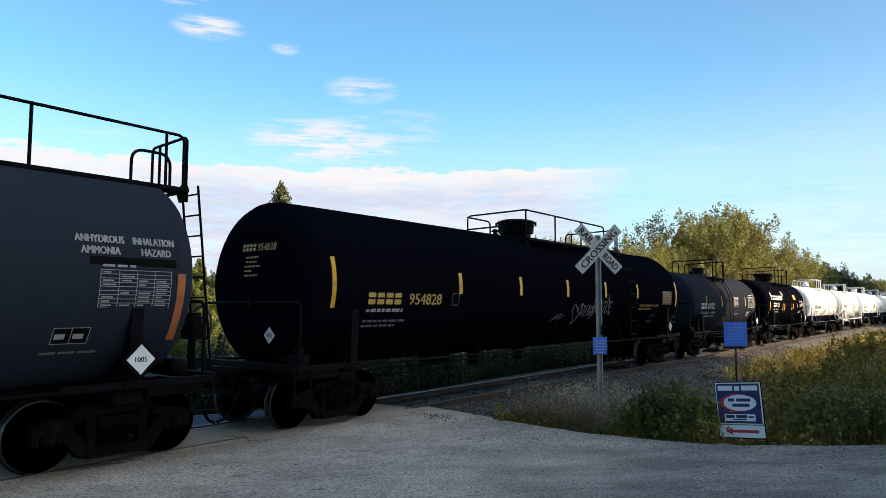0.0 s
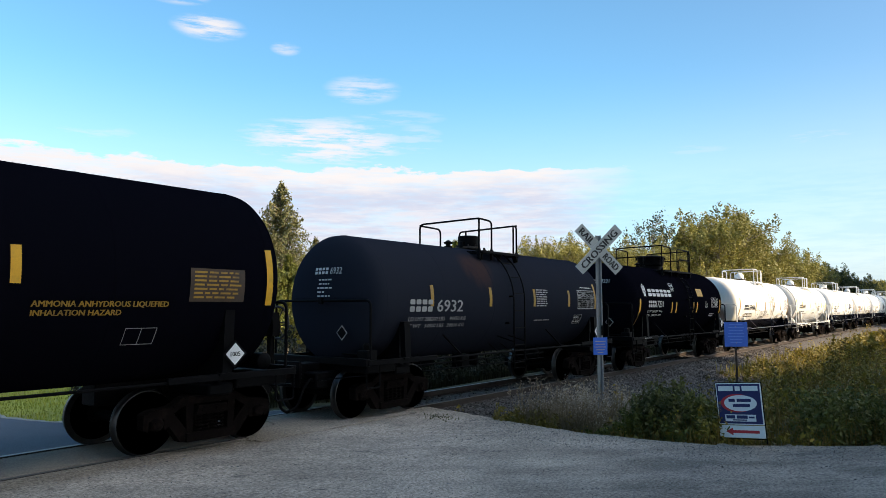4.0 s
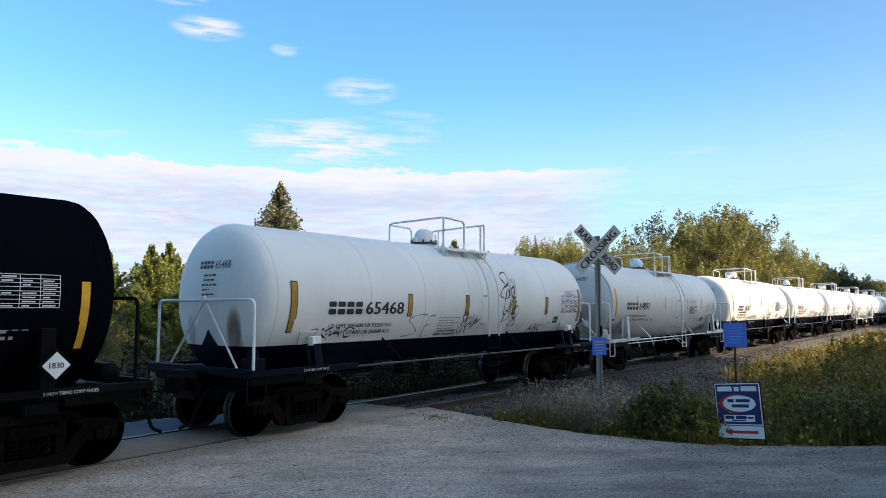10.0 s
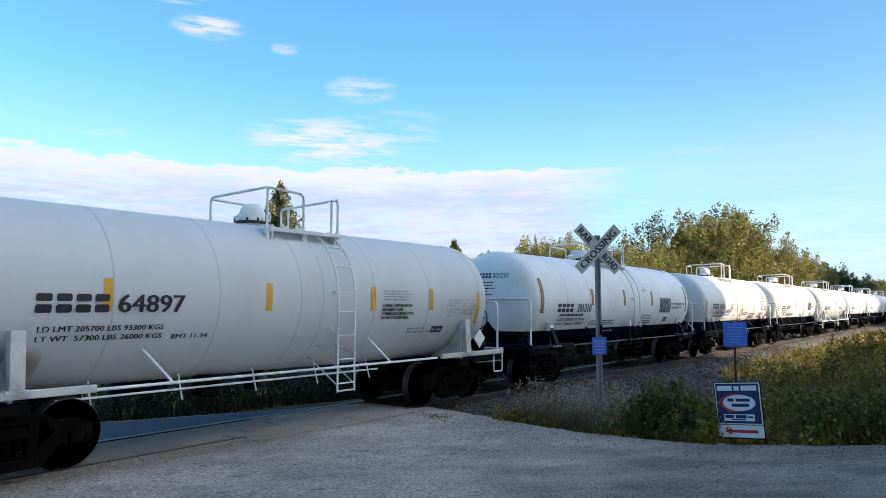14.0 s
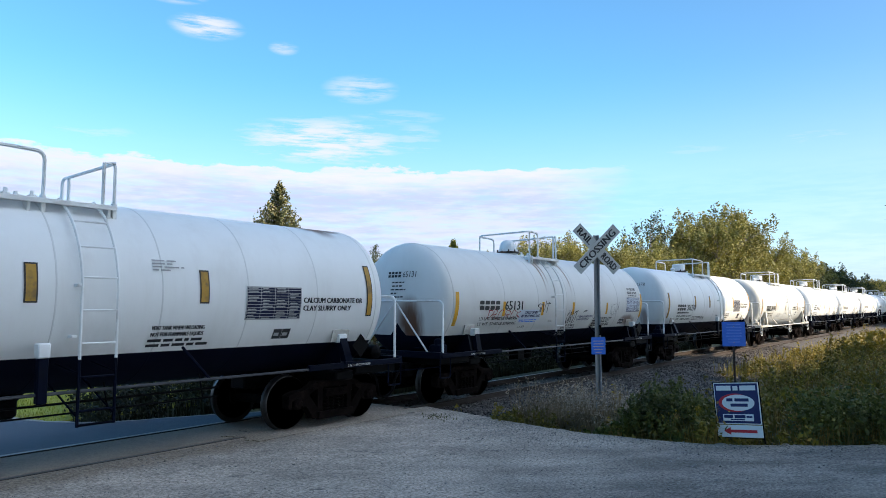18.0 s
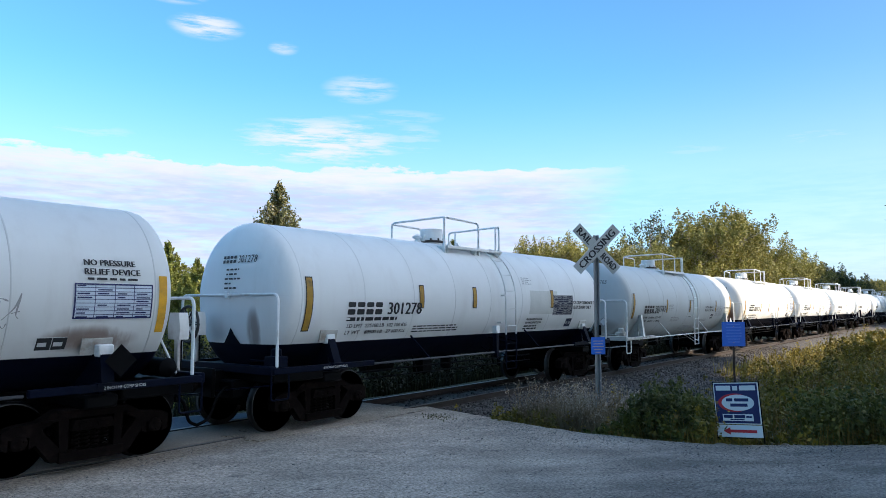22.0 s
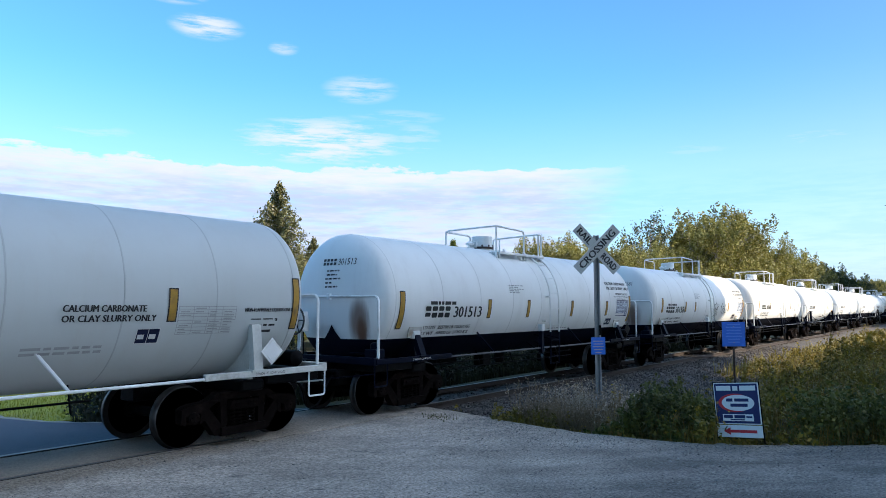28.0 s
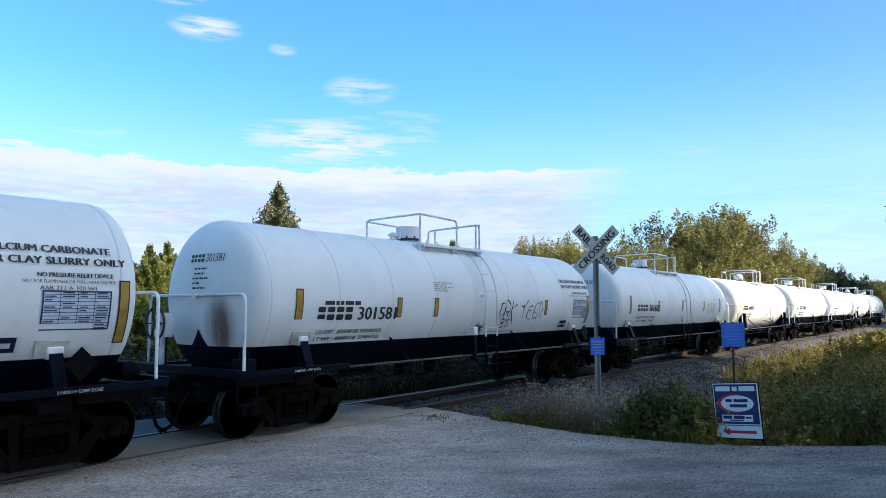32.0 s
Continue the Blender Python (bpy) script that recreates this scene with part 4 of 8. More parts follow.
def make_weeds():
    blades(verge, 30000, 0.25, 0.75, 0.009, GRASS, "roadside_grass", "tall dry roadside grass, green and straw coloured", 3)
    def clumps(rng, n):
        p = leafy(rng, n)
        return p[[noise.noise((a * 0.55, b * 0.55, 5.0)) + 0.3 * noise.noise((a * 1.7, b * 1.7, 6.0)) > 0.02 for a, b, _ in p]]
    def far_strip(rng, n):
        x = 27 + 60 * rng.random(n) ** 1.3
        return np.stack([x, rng.uniform(-16, -2.6, n), rng.uniform(0.6, 1.2, n)], 1)
    blades(far_strip, 26000, 0.35, 0.75, 0.016, STRAW, "tall_grass", "tall sunlit straw-coloured grass beside the track", 23)
    weeds(far_strip, 1100, WEED, "tall_weeds", "tall leafy weeds in sunlit grass beside the track", 24, 0.75, 0.08, 24, GOLDEN)
    corner = lambda rng, n: np.stack([rng.uniform(11.35, 12.1, n), rng.uniform(-4.3, -2.9, n), rng.uniform(0.4, 1.0, n)], 1)
    weeds(corner, 110, WEED, "low_green_weeds", "low green weeds at the edge of the gravel", 25, 0.55, 0.04, 22)
    tuft = lambda rng, n: np.stack([rng.normal(10.95, 0.16, n), rng.normal(-2.0, 0.22, n), rng.uniform(0.4, 1.0, n)], 1)
    blades(tuft, 420, 0.03, 0.09, 0.012, WEED_SHADE, "grass_tuft", "small green tuft in the gravel by the track", 29, z=lot_z)
    edge = lambda rng, n: np.stack([rng.uniform(11.7, 13.2, n), rng.uniform(-3.4, -2.3, n), rng.uniform(0.4, 1.0, n)], 1)
    blades(edge, 2200, 0.10, 0.34, 0.008, WEED_SHADE, "edge_grass", "short green grass at the foot of the ballast", 30, z=lambda x, y: -0.36)
    def leafy(rng, n):
        p = verge(rng, n)
        return p[((p[:, 0] > 13.8) | (p[:, 1] < -5.3)) & ((p[:, 0] < 24) | (rng.random(len(p)) < 0.45))]
    weeds(leafy, 1300, WEED, "roadside_weeds", "leafy green roadside weeds", 4, 0.75, 0.06, 26)
    weeds(clumps, 4400, WEED, "weed_clumps", "dense leafy clumps of green weeds", 14, 1.0, 0.06, 46)
    lone = lambda rng, n: np.stack([rng.normal(34.0, 0.9, n), rng.normal(-6.9, 0.6, n), rng.uniform(0.8, 1.3, n)], 1)
    weeds(lone, 90, WEED, "leafy_bush", "sunlit leafy bush in the rough grass", 15, 1.05, 0.10, 60)
    def rim_plants(rng, n):
        y = np.where(rng.random(n) < 0.5, rng.uniform(-6.75, -4.9, n), rng.uniform(-12.0, -7.95, n))
        x = np.array([verge_x(b) for b in y]) + rng.uniform(0.12, 2.2, n)
        k = 0.75 + 0.45 * np.array([noise.noise((a * 1.1, b * 1.1, 11.0)) for a, b in zip(x, y)])
        k *= np.clip((-4.7 - y) / 1.1, 0.3, 1.0)
        return np.stack([x, y, np.clip(k, 0.25, 1.2)], 1)
    blades(rim_plants, 5000, 0.35, 0.9, 0.007, GRASS, "rim_grass", "rank grass among the weeds at the gravel", 28)
    weeds(rim_plants, 620, WEED_SHADE, "rim_weeds", "tall leafy green weeds along the edge of the gravel", 27, 1.2, 0.048, 60)
    weeds(verge, 600, GRASS, "flowering_weeds", "tall goldenrod in the grass", 5, 0.95, 0.045, 22, GOLDEN)
    def strip(rng, n):
        x = 12.0 + 36 * rng.random(n) ** 1.5
        return np.stack([x, rng.normal(-4.6, 0.9, n), 0.5 + 0.7 * rng.random(n)], 1)
    blades(strip, 9000, 0.10, 0.34, 0.006, SEED, "short_dry_grass", "short dry grass along the foot of the ballast", 16, z=lambda x, y: -0.5)
    weeds(strip, 500, WEED, "low_weeds", "low weeds along the foot of the ballast", 17, 0.4, 0.05, 16)
    near_post = lambda rng, n: np.stack([rng.uniform(11.7, 14.6, n), rng.uniform(-5.4, -3.2, n), rng.uniform(0.45, 1.0, n)], 1)
    weeds(near_post, 620, DRY, "dry_weeds", "dry seeding weeds round the crossing post", 6, 1.05, 0.026, 16, SEED)
    blades(near_post, 15000, 0.3, 0.9, 0.006, DRY, "dry_grass", "dry brown grass round the crossing post", 7)
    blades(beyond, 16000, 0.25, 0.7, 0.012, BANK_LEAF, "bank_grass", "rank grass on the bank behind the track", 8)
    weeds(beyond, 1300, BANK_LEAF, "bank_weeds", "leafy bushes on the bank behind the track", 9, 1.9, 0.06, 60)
    lawn = lambda rng, n: np.stack([rng.uniform(4, 13, n), rng.uniform(4.5, 10.5, n), np.ones(n)], 1)
    def on_lawn(rng, n):
        p = lawn(rng, n)
        return p[[a > road_edge(b) + 0.1 for a, b, _ in p]]
    blades(on_lawn, 16000, 0.06, 0.16, 0.012, LAWN_BLADE, "lawn_grass", "short sunlit grass across the road", 10)


# ---- signs at the crossing ----
def flat_text(text, size):
    """A Geo of lettering in the built-in font, in its own x and y, centred on nothing: starts at 0."""
    c = bpy.data.curves.new("lettering", "FONT")
    c.body, c.size = text, size
    c.resolution_u = 2
    ob = bpy.data.objects.new("lettering", c)
    scene.collection.objects.link(ob)
    dg = bpy.context.evaluated_depsgraph_get()
    me = bpy.data.meshes.new_from_object(ob.evaluated_get(dg))
    vs = [tuple(v.co) for v in me.vertices]
    fs = [tuple(p.vertices) for p in me.polygons]
    bpy.data.objects.remove(ob)
    bpy.data.meshes.remove(me)
    return vs, fs


def sign_text(name, text, size, width, at, mat, parent, bold=0.0):
    """Lettering on a flat face (in its x, z; y outwards is negative), width wide, about its middle."""
    vs, fs = flat_text(text, size)
    x0, x1 = min(v[0] for v in vs), max(v[0] for v in vs)
    y0, y1 = min(v[1] for v in vs), max(v[1] for v in vs)
    k = width / (x1 - x0)
    g = Geo()
    for dx in ((0,) if not bold else (-bold, bold)):
        g.add([((v[0] - (x0 + x1) / 2) * k + dx, -0.001 * (dx > 0), (v[1] - (y0 + y1) / 2)) for v in vs], fs)
    return part(name, g, mat, parent, at=at, smooth=False)


def make_crossbuck():
    root = tagged(new("crossbuck_sign"), "grey-white railroad crossing sign on a galvanised post", "sign")
    root.matrix_basis = pose(13.08, -4.40, -0.02, 0, 0, -41)
    g = Geo()
    # a channel post with perforations along its web
    g.plate([(-0.062, -0.022), (-0.05, -0.022), (-0.035, 0.03), (0.035, 0.03), (0.05, -0.022), (0.062, -0.022), (0.062, -0.034), (0.042, -0.034), (0.028, 0.018), (-0.028, 0.018), (-0.042, -0.034), (-0.062, -0.034)],
            -0.7, 3.58, plane="xy")
    part("post", g, GALV, root)
    zc = 3.30
    for name, turn, words, dy in (("blade", -45, ("RAIL", "ROAD"), -0.05), ("blade", 45, ("CROSSING",), -0.066)):
        b = Geo()
        b.box(-0.61, 0.61, -0.006, 0.006, -0.114, 0.114, 0.003)
        blade = part(name, b, CROSS_WHITE, root, "white crossing blade with black capitals", at=Matrix.Translation((0, dy, zc)) @ pose(0, 0, 0, 0, -turn, 0))
        if len(words) == 2:
            sign_text("lettering", words[0], 0.2, 0.36, pose(-0.36, -0.0085, 0), LETTER_BLACK, blade, 0.008)
            sign_text("lettering", words[1], 0.2, 0.38, pose(0.36, -0.0085, 0), LETTER_BLACK, blade, 0.008)
        else:
            sign_text("lettering", words[0], 0.2, 1.02, pose(0, -0.0085, 0), LETTER_BLACK, blade, 0.008)
    for dz in (-0.05, 0.05):
        part("bolt", Geo().spin([(-0.085, 0.012), (-0.072, 0.016), (-0.02, 0.016)], "y", 8, (0, 0, zc + dz)), GALV, root)
    # a small blue notice and a bracket
    n = Geo().box(-0.15, 0.15, -0.045, -0.04, 1.20, 1.54, 0.002)
    notice = part("notice", n, BLUE, root, "small blue notice with pale lines of print")
    for i in range(5):
        w = (0.22, 0.2, 0.24, 0.18, 0.12)[i]
        part("print_line", Geo().box(-w / 2, w / 2, -0.049, -0.046, 1.455 - i * 0.055, 1.470 - i * 0.055, 0.001), LETTER_GREY, notice)
    part("bracket", Geo().box(0.03, 0.07, -0.05, -0.02, 1.58, 1.78, 0.004), BLACK, root, "black bracket on the post")


def make_blue_sign():
    root = tagged(new("notice_sign"), "blue rectangular notice on a thin steel post", "sign")
    x, y = 15.8, -6.28
    root.matrix_basis = pose(x, y, heights(x, y), 0, 0, -47)
    z0 = -heights(x, y)
    part("post", Geo().box(-0.02, 0.02, -0.012, 0.012, -0.3, z0 + 1.72, 0.004), RAIL_STEEL, root, "rusty steel post")
    n = Geo().box(-0.26, 0.26, -0.022, -0.014, z0 + 1.28, z0 + 1.80, 0.003)
    panel = part("panel", n, BLUE, root)
    rnd = random.Random(3)
    for i in range(7):
        w = rnd.uniform(0.26, 0.42)
        part("print_line", Geo().box(-w / 2, w / 2, -0.026, -0.0225, z0 + 1.74 - i * 0.063, z0 + 1.757 - i * 0.063, 0.001), PALE_BLUE, panel)
    for dz in (1.36, 1.7):
        part("bolt", Geo().spin([(-0.03, 0.008), (-0.022, 0.012)], "y", 8, (0, 0, z0 + dz)), GALV, root)


def make_realty_sign():
    """A small estate agent's sign on a wire frame; its names are plain shapes."""
    root = tagged(new("yard_sign"), "navy and white yard sign with red arrow on wire frame", "sign")
    root.matrix_basis = pose(11.72, -7.42, 0.0, -2, -5.0, -97)
    w, z0, z1 = 0.362, 0.075, 0.93
    g = Geo()
    g.tube([(-w, 0.01, -0.08), (-w, 0.01, z1 + 0.005), (w, 0.01, z1 + 0.005), (w, 0.01, 0.0)], 0.008, 6)
    g.tube([(-w, 0.01, 0.07), (w, 0.01, 0.07)], 0.006, 6)
    part("frame", g, BLACK, root, "thin black steel frame")
    panel = part("panel", Geo().box(-w + 0.008, w - 0.008, -0.006, 0.004, 0.285, z1 - 0.004, 0.003), PAPER, root, "white panel printed navy")
    part("navy_field", Geo().box(-w + 0.024, w - 0.024, -0.010, -0.0065, 0.30, z1 - 0.018, 0.002), SIGN_BLUE, panel)

    def disc(rx, rz, cx, cz, y, mat, name):
        d = Geo()
        pts = [(cx + rx * math.cos(a * math.pi / 20), cz + rz * math.sin(a * math.pi / 20)) for a in range(40)]
        d.plate(pts, y - 0.002, y)
        part(name, d, mat, panel, smooth=False)

    disc(0.26, 0.142, -0.03, 0.615, -0.0105, RED, "red_oval")
    disc(0.255, 0.125, 0.02, 0.615, -0.0130, PAPER, "white_oval")
    for i, (a, b, z, h) in enumerate(((-0.31, -0.075, 0.805, 0.075), (-0.045, 0.035, 0.805, 0.07), (0.065, 0.31, 0.805, 0.075))):
        part("name_bar", Geo().box(a, b, -0.0135, -0.0105, z, z + h, 0.001), PAPER, panel)
    for a, b, z in ((-0.16, -0.06, 0.635), (-0.03, 0.19, 0.635), (-0.10, 0.17, 0.555)):
        part("name_bar", Geo().box(a, b, -0.019, -0.0155, z, z + 0.048, 0.001), SIGN_BLUE, panel)
    part("number_field", Geo().box(-0.24, 0.24, -0.0135, -0.0105, 0.335, 0.44, 0.002), PAPER, panel)
    for a, b, z, h in ((-0.22, -0.08, 0.378, 0.05), (-0.055, 0.115, 0.378, 0.05), (0.13, 0.22, 0.385, 0.028), (-0.12, 0.1, 0.348, 0.018)):
        part("number_bar", Geo().box(a, b, -0.018, -0.014, z, z + h, 0.001), SIGN_BLUE, panel)
    rider = part("rider_panel", Geo().box(-w + 0.008, w - 0.008, -0.006, 0.004, 0.085, 0.27, 0.003), PAPER, root, "white panel with a red arrow")
    a = Geo().plate([(-0.25, 0.178), (-0.14, 0.235), (-0.14, 0.20), (0.27, 0.20), (0.27, 0.156), (-0.14, 0.156), (-0.14, 0.12)], -0.011, -0.0075)
    part("arrow", a, RED, rider, smooth=False)


# ---- the train ----
WHEEL_R, WHEEL_BASE = 0.457, 1.778


def truck_meshes():
    """The meshes of a three-piece truck, shared by all cars."""
    out = {}
    b = Geo()
    b.box(-0.26, 0.26, -0.93, 0.93, 0.26, 0.78, 0.04)
    b.box(-0.3, 0.3, -0.35, 0.35, 0.76, 0.92, 0.03)
    for sx in (-1, 1):
        b.box(sx * 0.30, sx * 0.38, -0.95, 0.95, 0.36, 0.46, 0.02)       # brake beams
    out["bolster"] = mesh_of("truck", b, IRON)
    f = Geo()
    hb = WHEEL_BASE / 2
    # a cast frame: top chord, slanting tension arms, columns round the spring window, jaws over the bearings
    chord = [(-hb - 0.20, 0.50), (-hb - 0.20, 0.60), (-hb - 0.08, 0.655), (-hb + 0.22, 0.68), (-0.46, 0.80), (0.46, 0.80), (hb - 0.22, 0.68), (hb + 0.08, 0.655), (hb + 0.20, 0.60), (hb + 0.20, 0.50),
             (hb - 0.16, 0.52), (hb - 0.26, 0.575), (0.44, 0.685), (-0.44, 0.685), (-hb + 0.26, 0.575), (-hb + 0.16, 0.52)]
    f.plate(chord, -0.09, 0.09)
    for s in (-1, 1):
        f.plate([(s * 0.30, 0.70), (s * 0.43, 0.70), (s * 0.40, 0.24), (s * 0.30, 0.24)], -0.085, 0.085)                       # column
        f.plate([(s * (hb - 0.26), 0.59), (s * (hb - 0.10), 0.53), (s * 0.50, 0.15), (s * 0.34, 0.15), (s * 0.36, 0.27)], -0.08, 0.08)   # tension arm
        f.plate([(s * (hb - 0.19), 0.53), (s * (hb - 0.12), 0.53), (s * (hb - 0.12), 0.36), (s * (hb - 0.19), 0.40)], -0.085, 0.085)     # jaws
        f.plate([(s * (hb + 0.12), 0.53), (s * (hb + 0.20), 0.53), (s * (hb + 0.20), 0.40), (s * (hb + 0.12), 0.36)], -0.085, 0.085)
        f.box(s * (hb - 0.12), s * (hb + 0.12), -0.075, 0.075, 0.52, 0.575, 0.01)                                             # bearing adapter
        f.box(s * 0.44, s * (hb - 0.24), -0.115, -0.09, 0.665, 0.695, 0.008)                                                    # raised rib
    f.box(-0.46, 0.46, -0.125, -0.09, 0.765, 0.80, 0.01)
    f.plate([(-0.42, 0.14), (0.42, 0.14), (0.42, 0.27), (-0.42, 0.27)], -0.13, 0.13)
    f.plate([(-0.29, 0.53), (0.29, 0.53), (0.24, 0.66), (-0.24, 0.66)], -0.14, 0.06)                                         # bolster end in the window
    for q in (-0.12, 0.12):
        f.box(q - 0.075, q + 0.075, -0.16, -0.135, 0.565, 0.625, 0.012)
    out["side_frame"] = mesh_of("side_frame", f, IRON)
    s = Geo()
    s.tube([(0.046 * math.cos(a * 1.05), 0.046 * math.sin(a * 1.05), 0.27 + 0.26 * a / 30) for a in range(31)], 0.013, 5)
    out["spring"] = mesh_of("spring", s, IRON)
    c = Geo()
    c.spin([(-0.12, 0.0), (-0.12, 0.075), (-0.10, 0.095), (0.06, 0.105), (0.06, 0.0)], "y", 16)
    for k in range(3):
        w = k * 2.094 + 0.5
        c.spin([(-0.135, 0.014), (-0.118, 0.016)], "y", 6, (0.05 * math.cos(w), 0, 0.05 * math.sin(w)))
    out["bearing"] = mesh_of("bearing_cap", c, IRON)
    w = Geo()
    w.tube([(0, -0.95, 0), (0, -0.72, 0), (0, 0, 0), (0, 0.72, 0), (0, 0.95, 0)], [0.075, 0.085, 0.08, 0.085, 0.075], 12)
    for side in (-1, 1):
        q = lambda a, r: (side * a, r)
        w.spin([q(0.800, 0.0), q(0.800, 0.12), q(0.775, 0.14), q(0.745, 0.25), q(0.755, 0.385), q(0.775, 0.395), q(0.800, 0.402), q(0.800, 0.444)], "y", 40)
        w.spin([q(0.800, 0.444), q(0.795, 0.452), q(0.725, 0.458), q(0.705, 0.470), q(0.685, 0.484), q(0.672, 0.478), q(0.670, 0.395)], "y", 40, mi=1)
        w.spin([q(0.670, 0.395), q(0.690, 0.385), q(0.690, 0.25), q(0.67, 0.14), q(0.65, 0.12), q(0.65, 0.0)], "y", 40)
        for k in range(6):
            a = k * 1.047
            w.box(0.28 * math.cos(a) - 0.025, 0.28 * math.cos(a) + 0.025, side * 0.745, side * 0.765, 0.28 * math.sin(a) - 0.025, 0.28 * math.sin(a) + 0.025, 0.01)
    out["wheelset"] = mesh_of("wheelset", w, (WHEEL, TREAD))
    return out


TRUCK = truck_meshes()
WHEELSETS = []


def add_truck(car, x, turning):
    t = part("truck", TRUCK["bolster"], None, car, at=(x, 0, 0))
    for side in (-1, 1):
        part("side_frame", TRUCK["side_frame"], None, t, at=(0, side * 0.985, 0))
        for k in range(4):
            part("spring", TRUCK["spring"], None, t, at=(-0.19 + k * 0.127, side * 1.04, 0))
        for sx in (-1, 1):
            part("bearing_cap", TRUCK["bearing"], None, t, at=pose(sx * WHEEL_BASE / 2, side * 1.0, WHEEL_R, 0, 0, 0 if side < 0 else 180))
    for sx in (-1, 1):
        w = part("wheelset", TRUCK["wheelset"], None, t, "steel wheels with worn bright rims", at=(sx * WHEEL_BASE / 2, 0, WHEEL_R))
        if turning:
            WHEELSETS.append((w, sx * WHEEL_BASE / 2))


def curved(c, pts, lift=0.012):
    """Points given along the tank and up its near side (metres from its middle) laid on the round shell."""
    r = c["r"] + lift
    return [(u, -r * math.cos(v / c["r"]), c["zc"] + r * math.sin(v / c["r"])) for u, v in pts]


def v_of(c, z):
    """How far up the round side a height lies."""
    return c["r"] * math.asin(max(-1, min(1, (z - c["zc"]) / c["r"])))


def patch(c, x0, x1, z0, z1, lift=0.008, slant=0.0):
    """A decal on the near side of the tank."""
    v0, v1 = v_of(c, z0), v_of(c, z1)
    n = max(1, int((v1 - v0) / 0.08))
    g, vs, fs = Geo(), [], []
    for i in range(n + 1):
        v = v0 + (v1 - v0) * i / n
        vs += curved(c, [(x0 + slant * i / n, v), (x1 + slant * i / n, v)], lift)
    for i in range(n):
        fs.append((2 * i, 2 * i + 1, 2 * i + 3, 2 * i + 2))
    return g.add(vs, fs)


def islands(faces, count):
    """The faces of each separate sign of a line of lettering."""
    root = list(range(count))

    def top(i):
        while root[i] != i:
            i = root[i]
        return i
    for f in faces:
        for i in f[1:]:
            root[top(i)] = top(f[0])
    out = {}
    for f in faces:
        out.setdefault(top(f[0]), []).append(f)
    return list(out.values())


def letters(c, parent, text, x, z, h, width=None, mat=None, slant=0.0, bold=0.0, name="lettering"):
    """Lettering on the near side: starts at x, baseline z, capitals h high."""
    vs, fs = flat_text(text, h / 0.69)
    k = width / max(v[0] for v in vs) if width else 1.0
    vb = v_of(c, z)
    g = Geo()
    groups = [fs] if h < 0.15 else islands(fs, len(vs))
    for group in groups:
        g = Geo()
        used = sorted({i for f in group for i in f})
        at = {i: n for n, i in enumerate(used)}
        for dx, lift in (((0, 0.014),) if not bold else ((-bold, 0.013), (bold, 0.0145), (0, 0.016))):
            g.add(curved(c, [(x + vs[i][0] * k + vs[i][1] * slant + dx, vb + vs[i][1]) for i in used], lift), [tuple(at[i] for i in f) for f in group])
        ob = part(name if h < 0.15 else "digit", g, mat or c["ink"], parent, smooth=False, fix=False)
        if h < 0.15:
            tagged(ob, kind="stuff")
    return ob


def bars(c, parent, x, z, width, rows, h, gap, mat, seed=1, name="small_print", ragged=0.4):
    """Small print that cannot be read: broken bars, row under row."""
    rnd = random.Random(seed)
    g = Geo()
    if 0.045 <= h < 0.06:       # fine print
        rows, gap, h = rows + rows // 2, (h + gap) * rows / (rows + rows // 2) - h * 0.5, h * 0.5
    for i in range(rows):
        end = x + width * (1 - ragged * rnd.random())
        a, zz = x, z - i * (h + gap)
        while a < end - 0.03:
            b = min(end, a + rnd.uniform(0.07, 0.24))
            q = patch(c, a, b, zz - h, zz, 0.013)
            g.add(q.v, q.f)
            a = b + 0.035
    return tagged(part(name, g, mat, parent, smooth=False, fix=False), kind="stuff")


def mark(c, parent, x, z, h, w, mat=None, n=4):
    """The owner's mark, as plain blocks, each parted by a slot."""
    step, vb = w / n, v_of(c, z)
    wide = step * 0.80
    for i in range(n):
        x0, k = x + i * step, h * 0.08
        block = Geo()
        for v0, v1 in ((vb, vb + h * 0.44), (vb + h * 0.60, vb + h)):
            block.add(curved(c, [(x0 + k, v0), (x0 + wide - k, v0), (x0 + wide, v0 + k), (x0 + wide, v1 - k), (x0 + wide - k, v1), (x0 + k, v1), (x0, v1 - k), (x0, v0 + k)], 0.013), [tuple(range(8))])
        part("mark_block", block, mat or c["ink"], parent, smooth=False, fix=False)


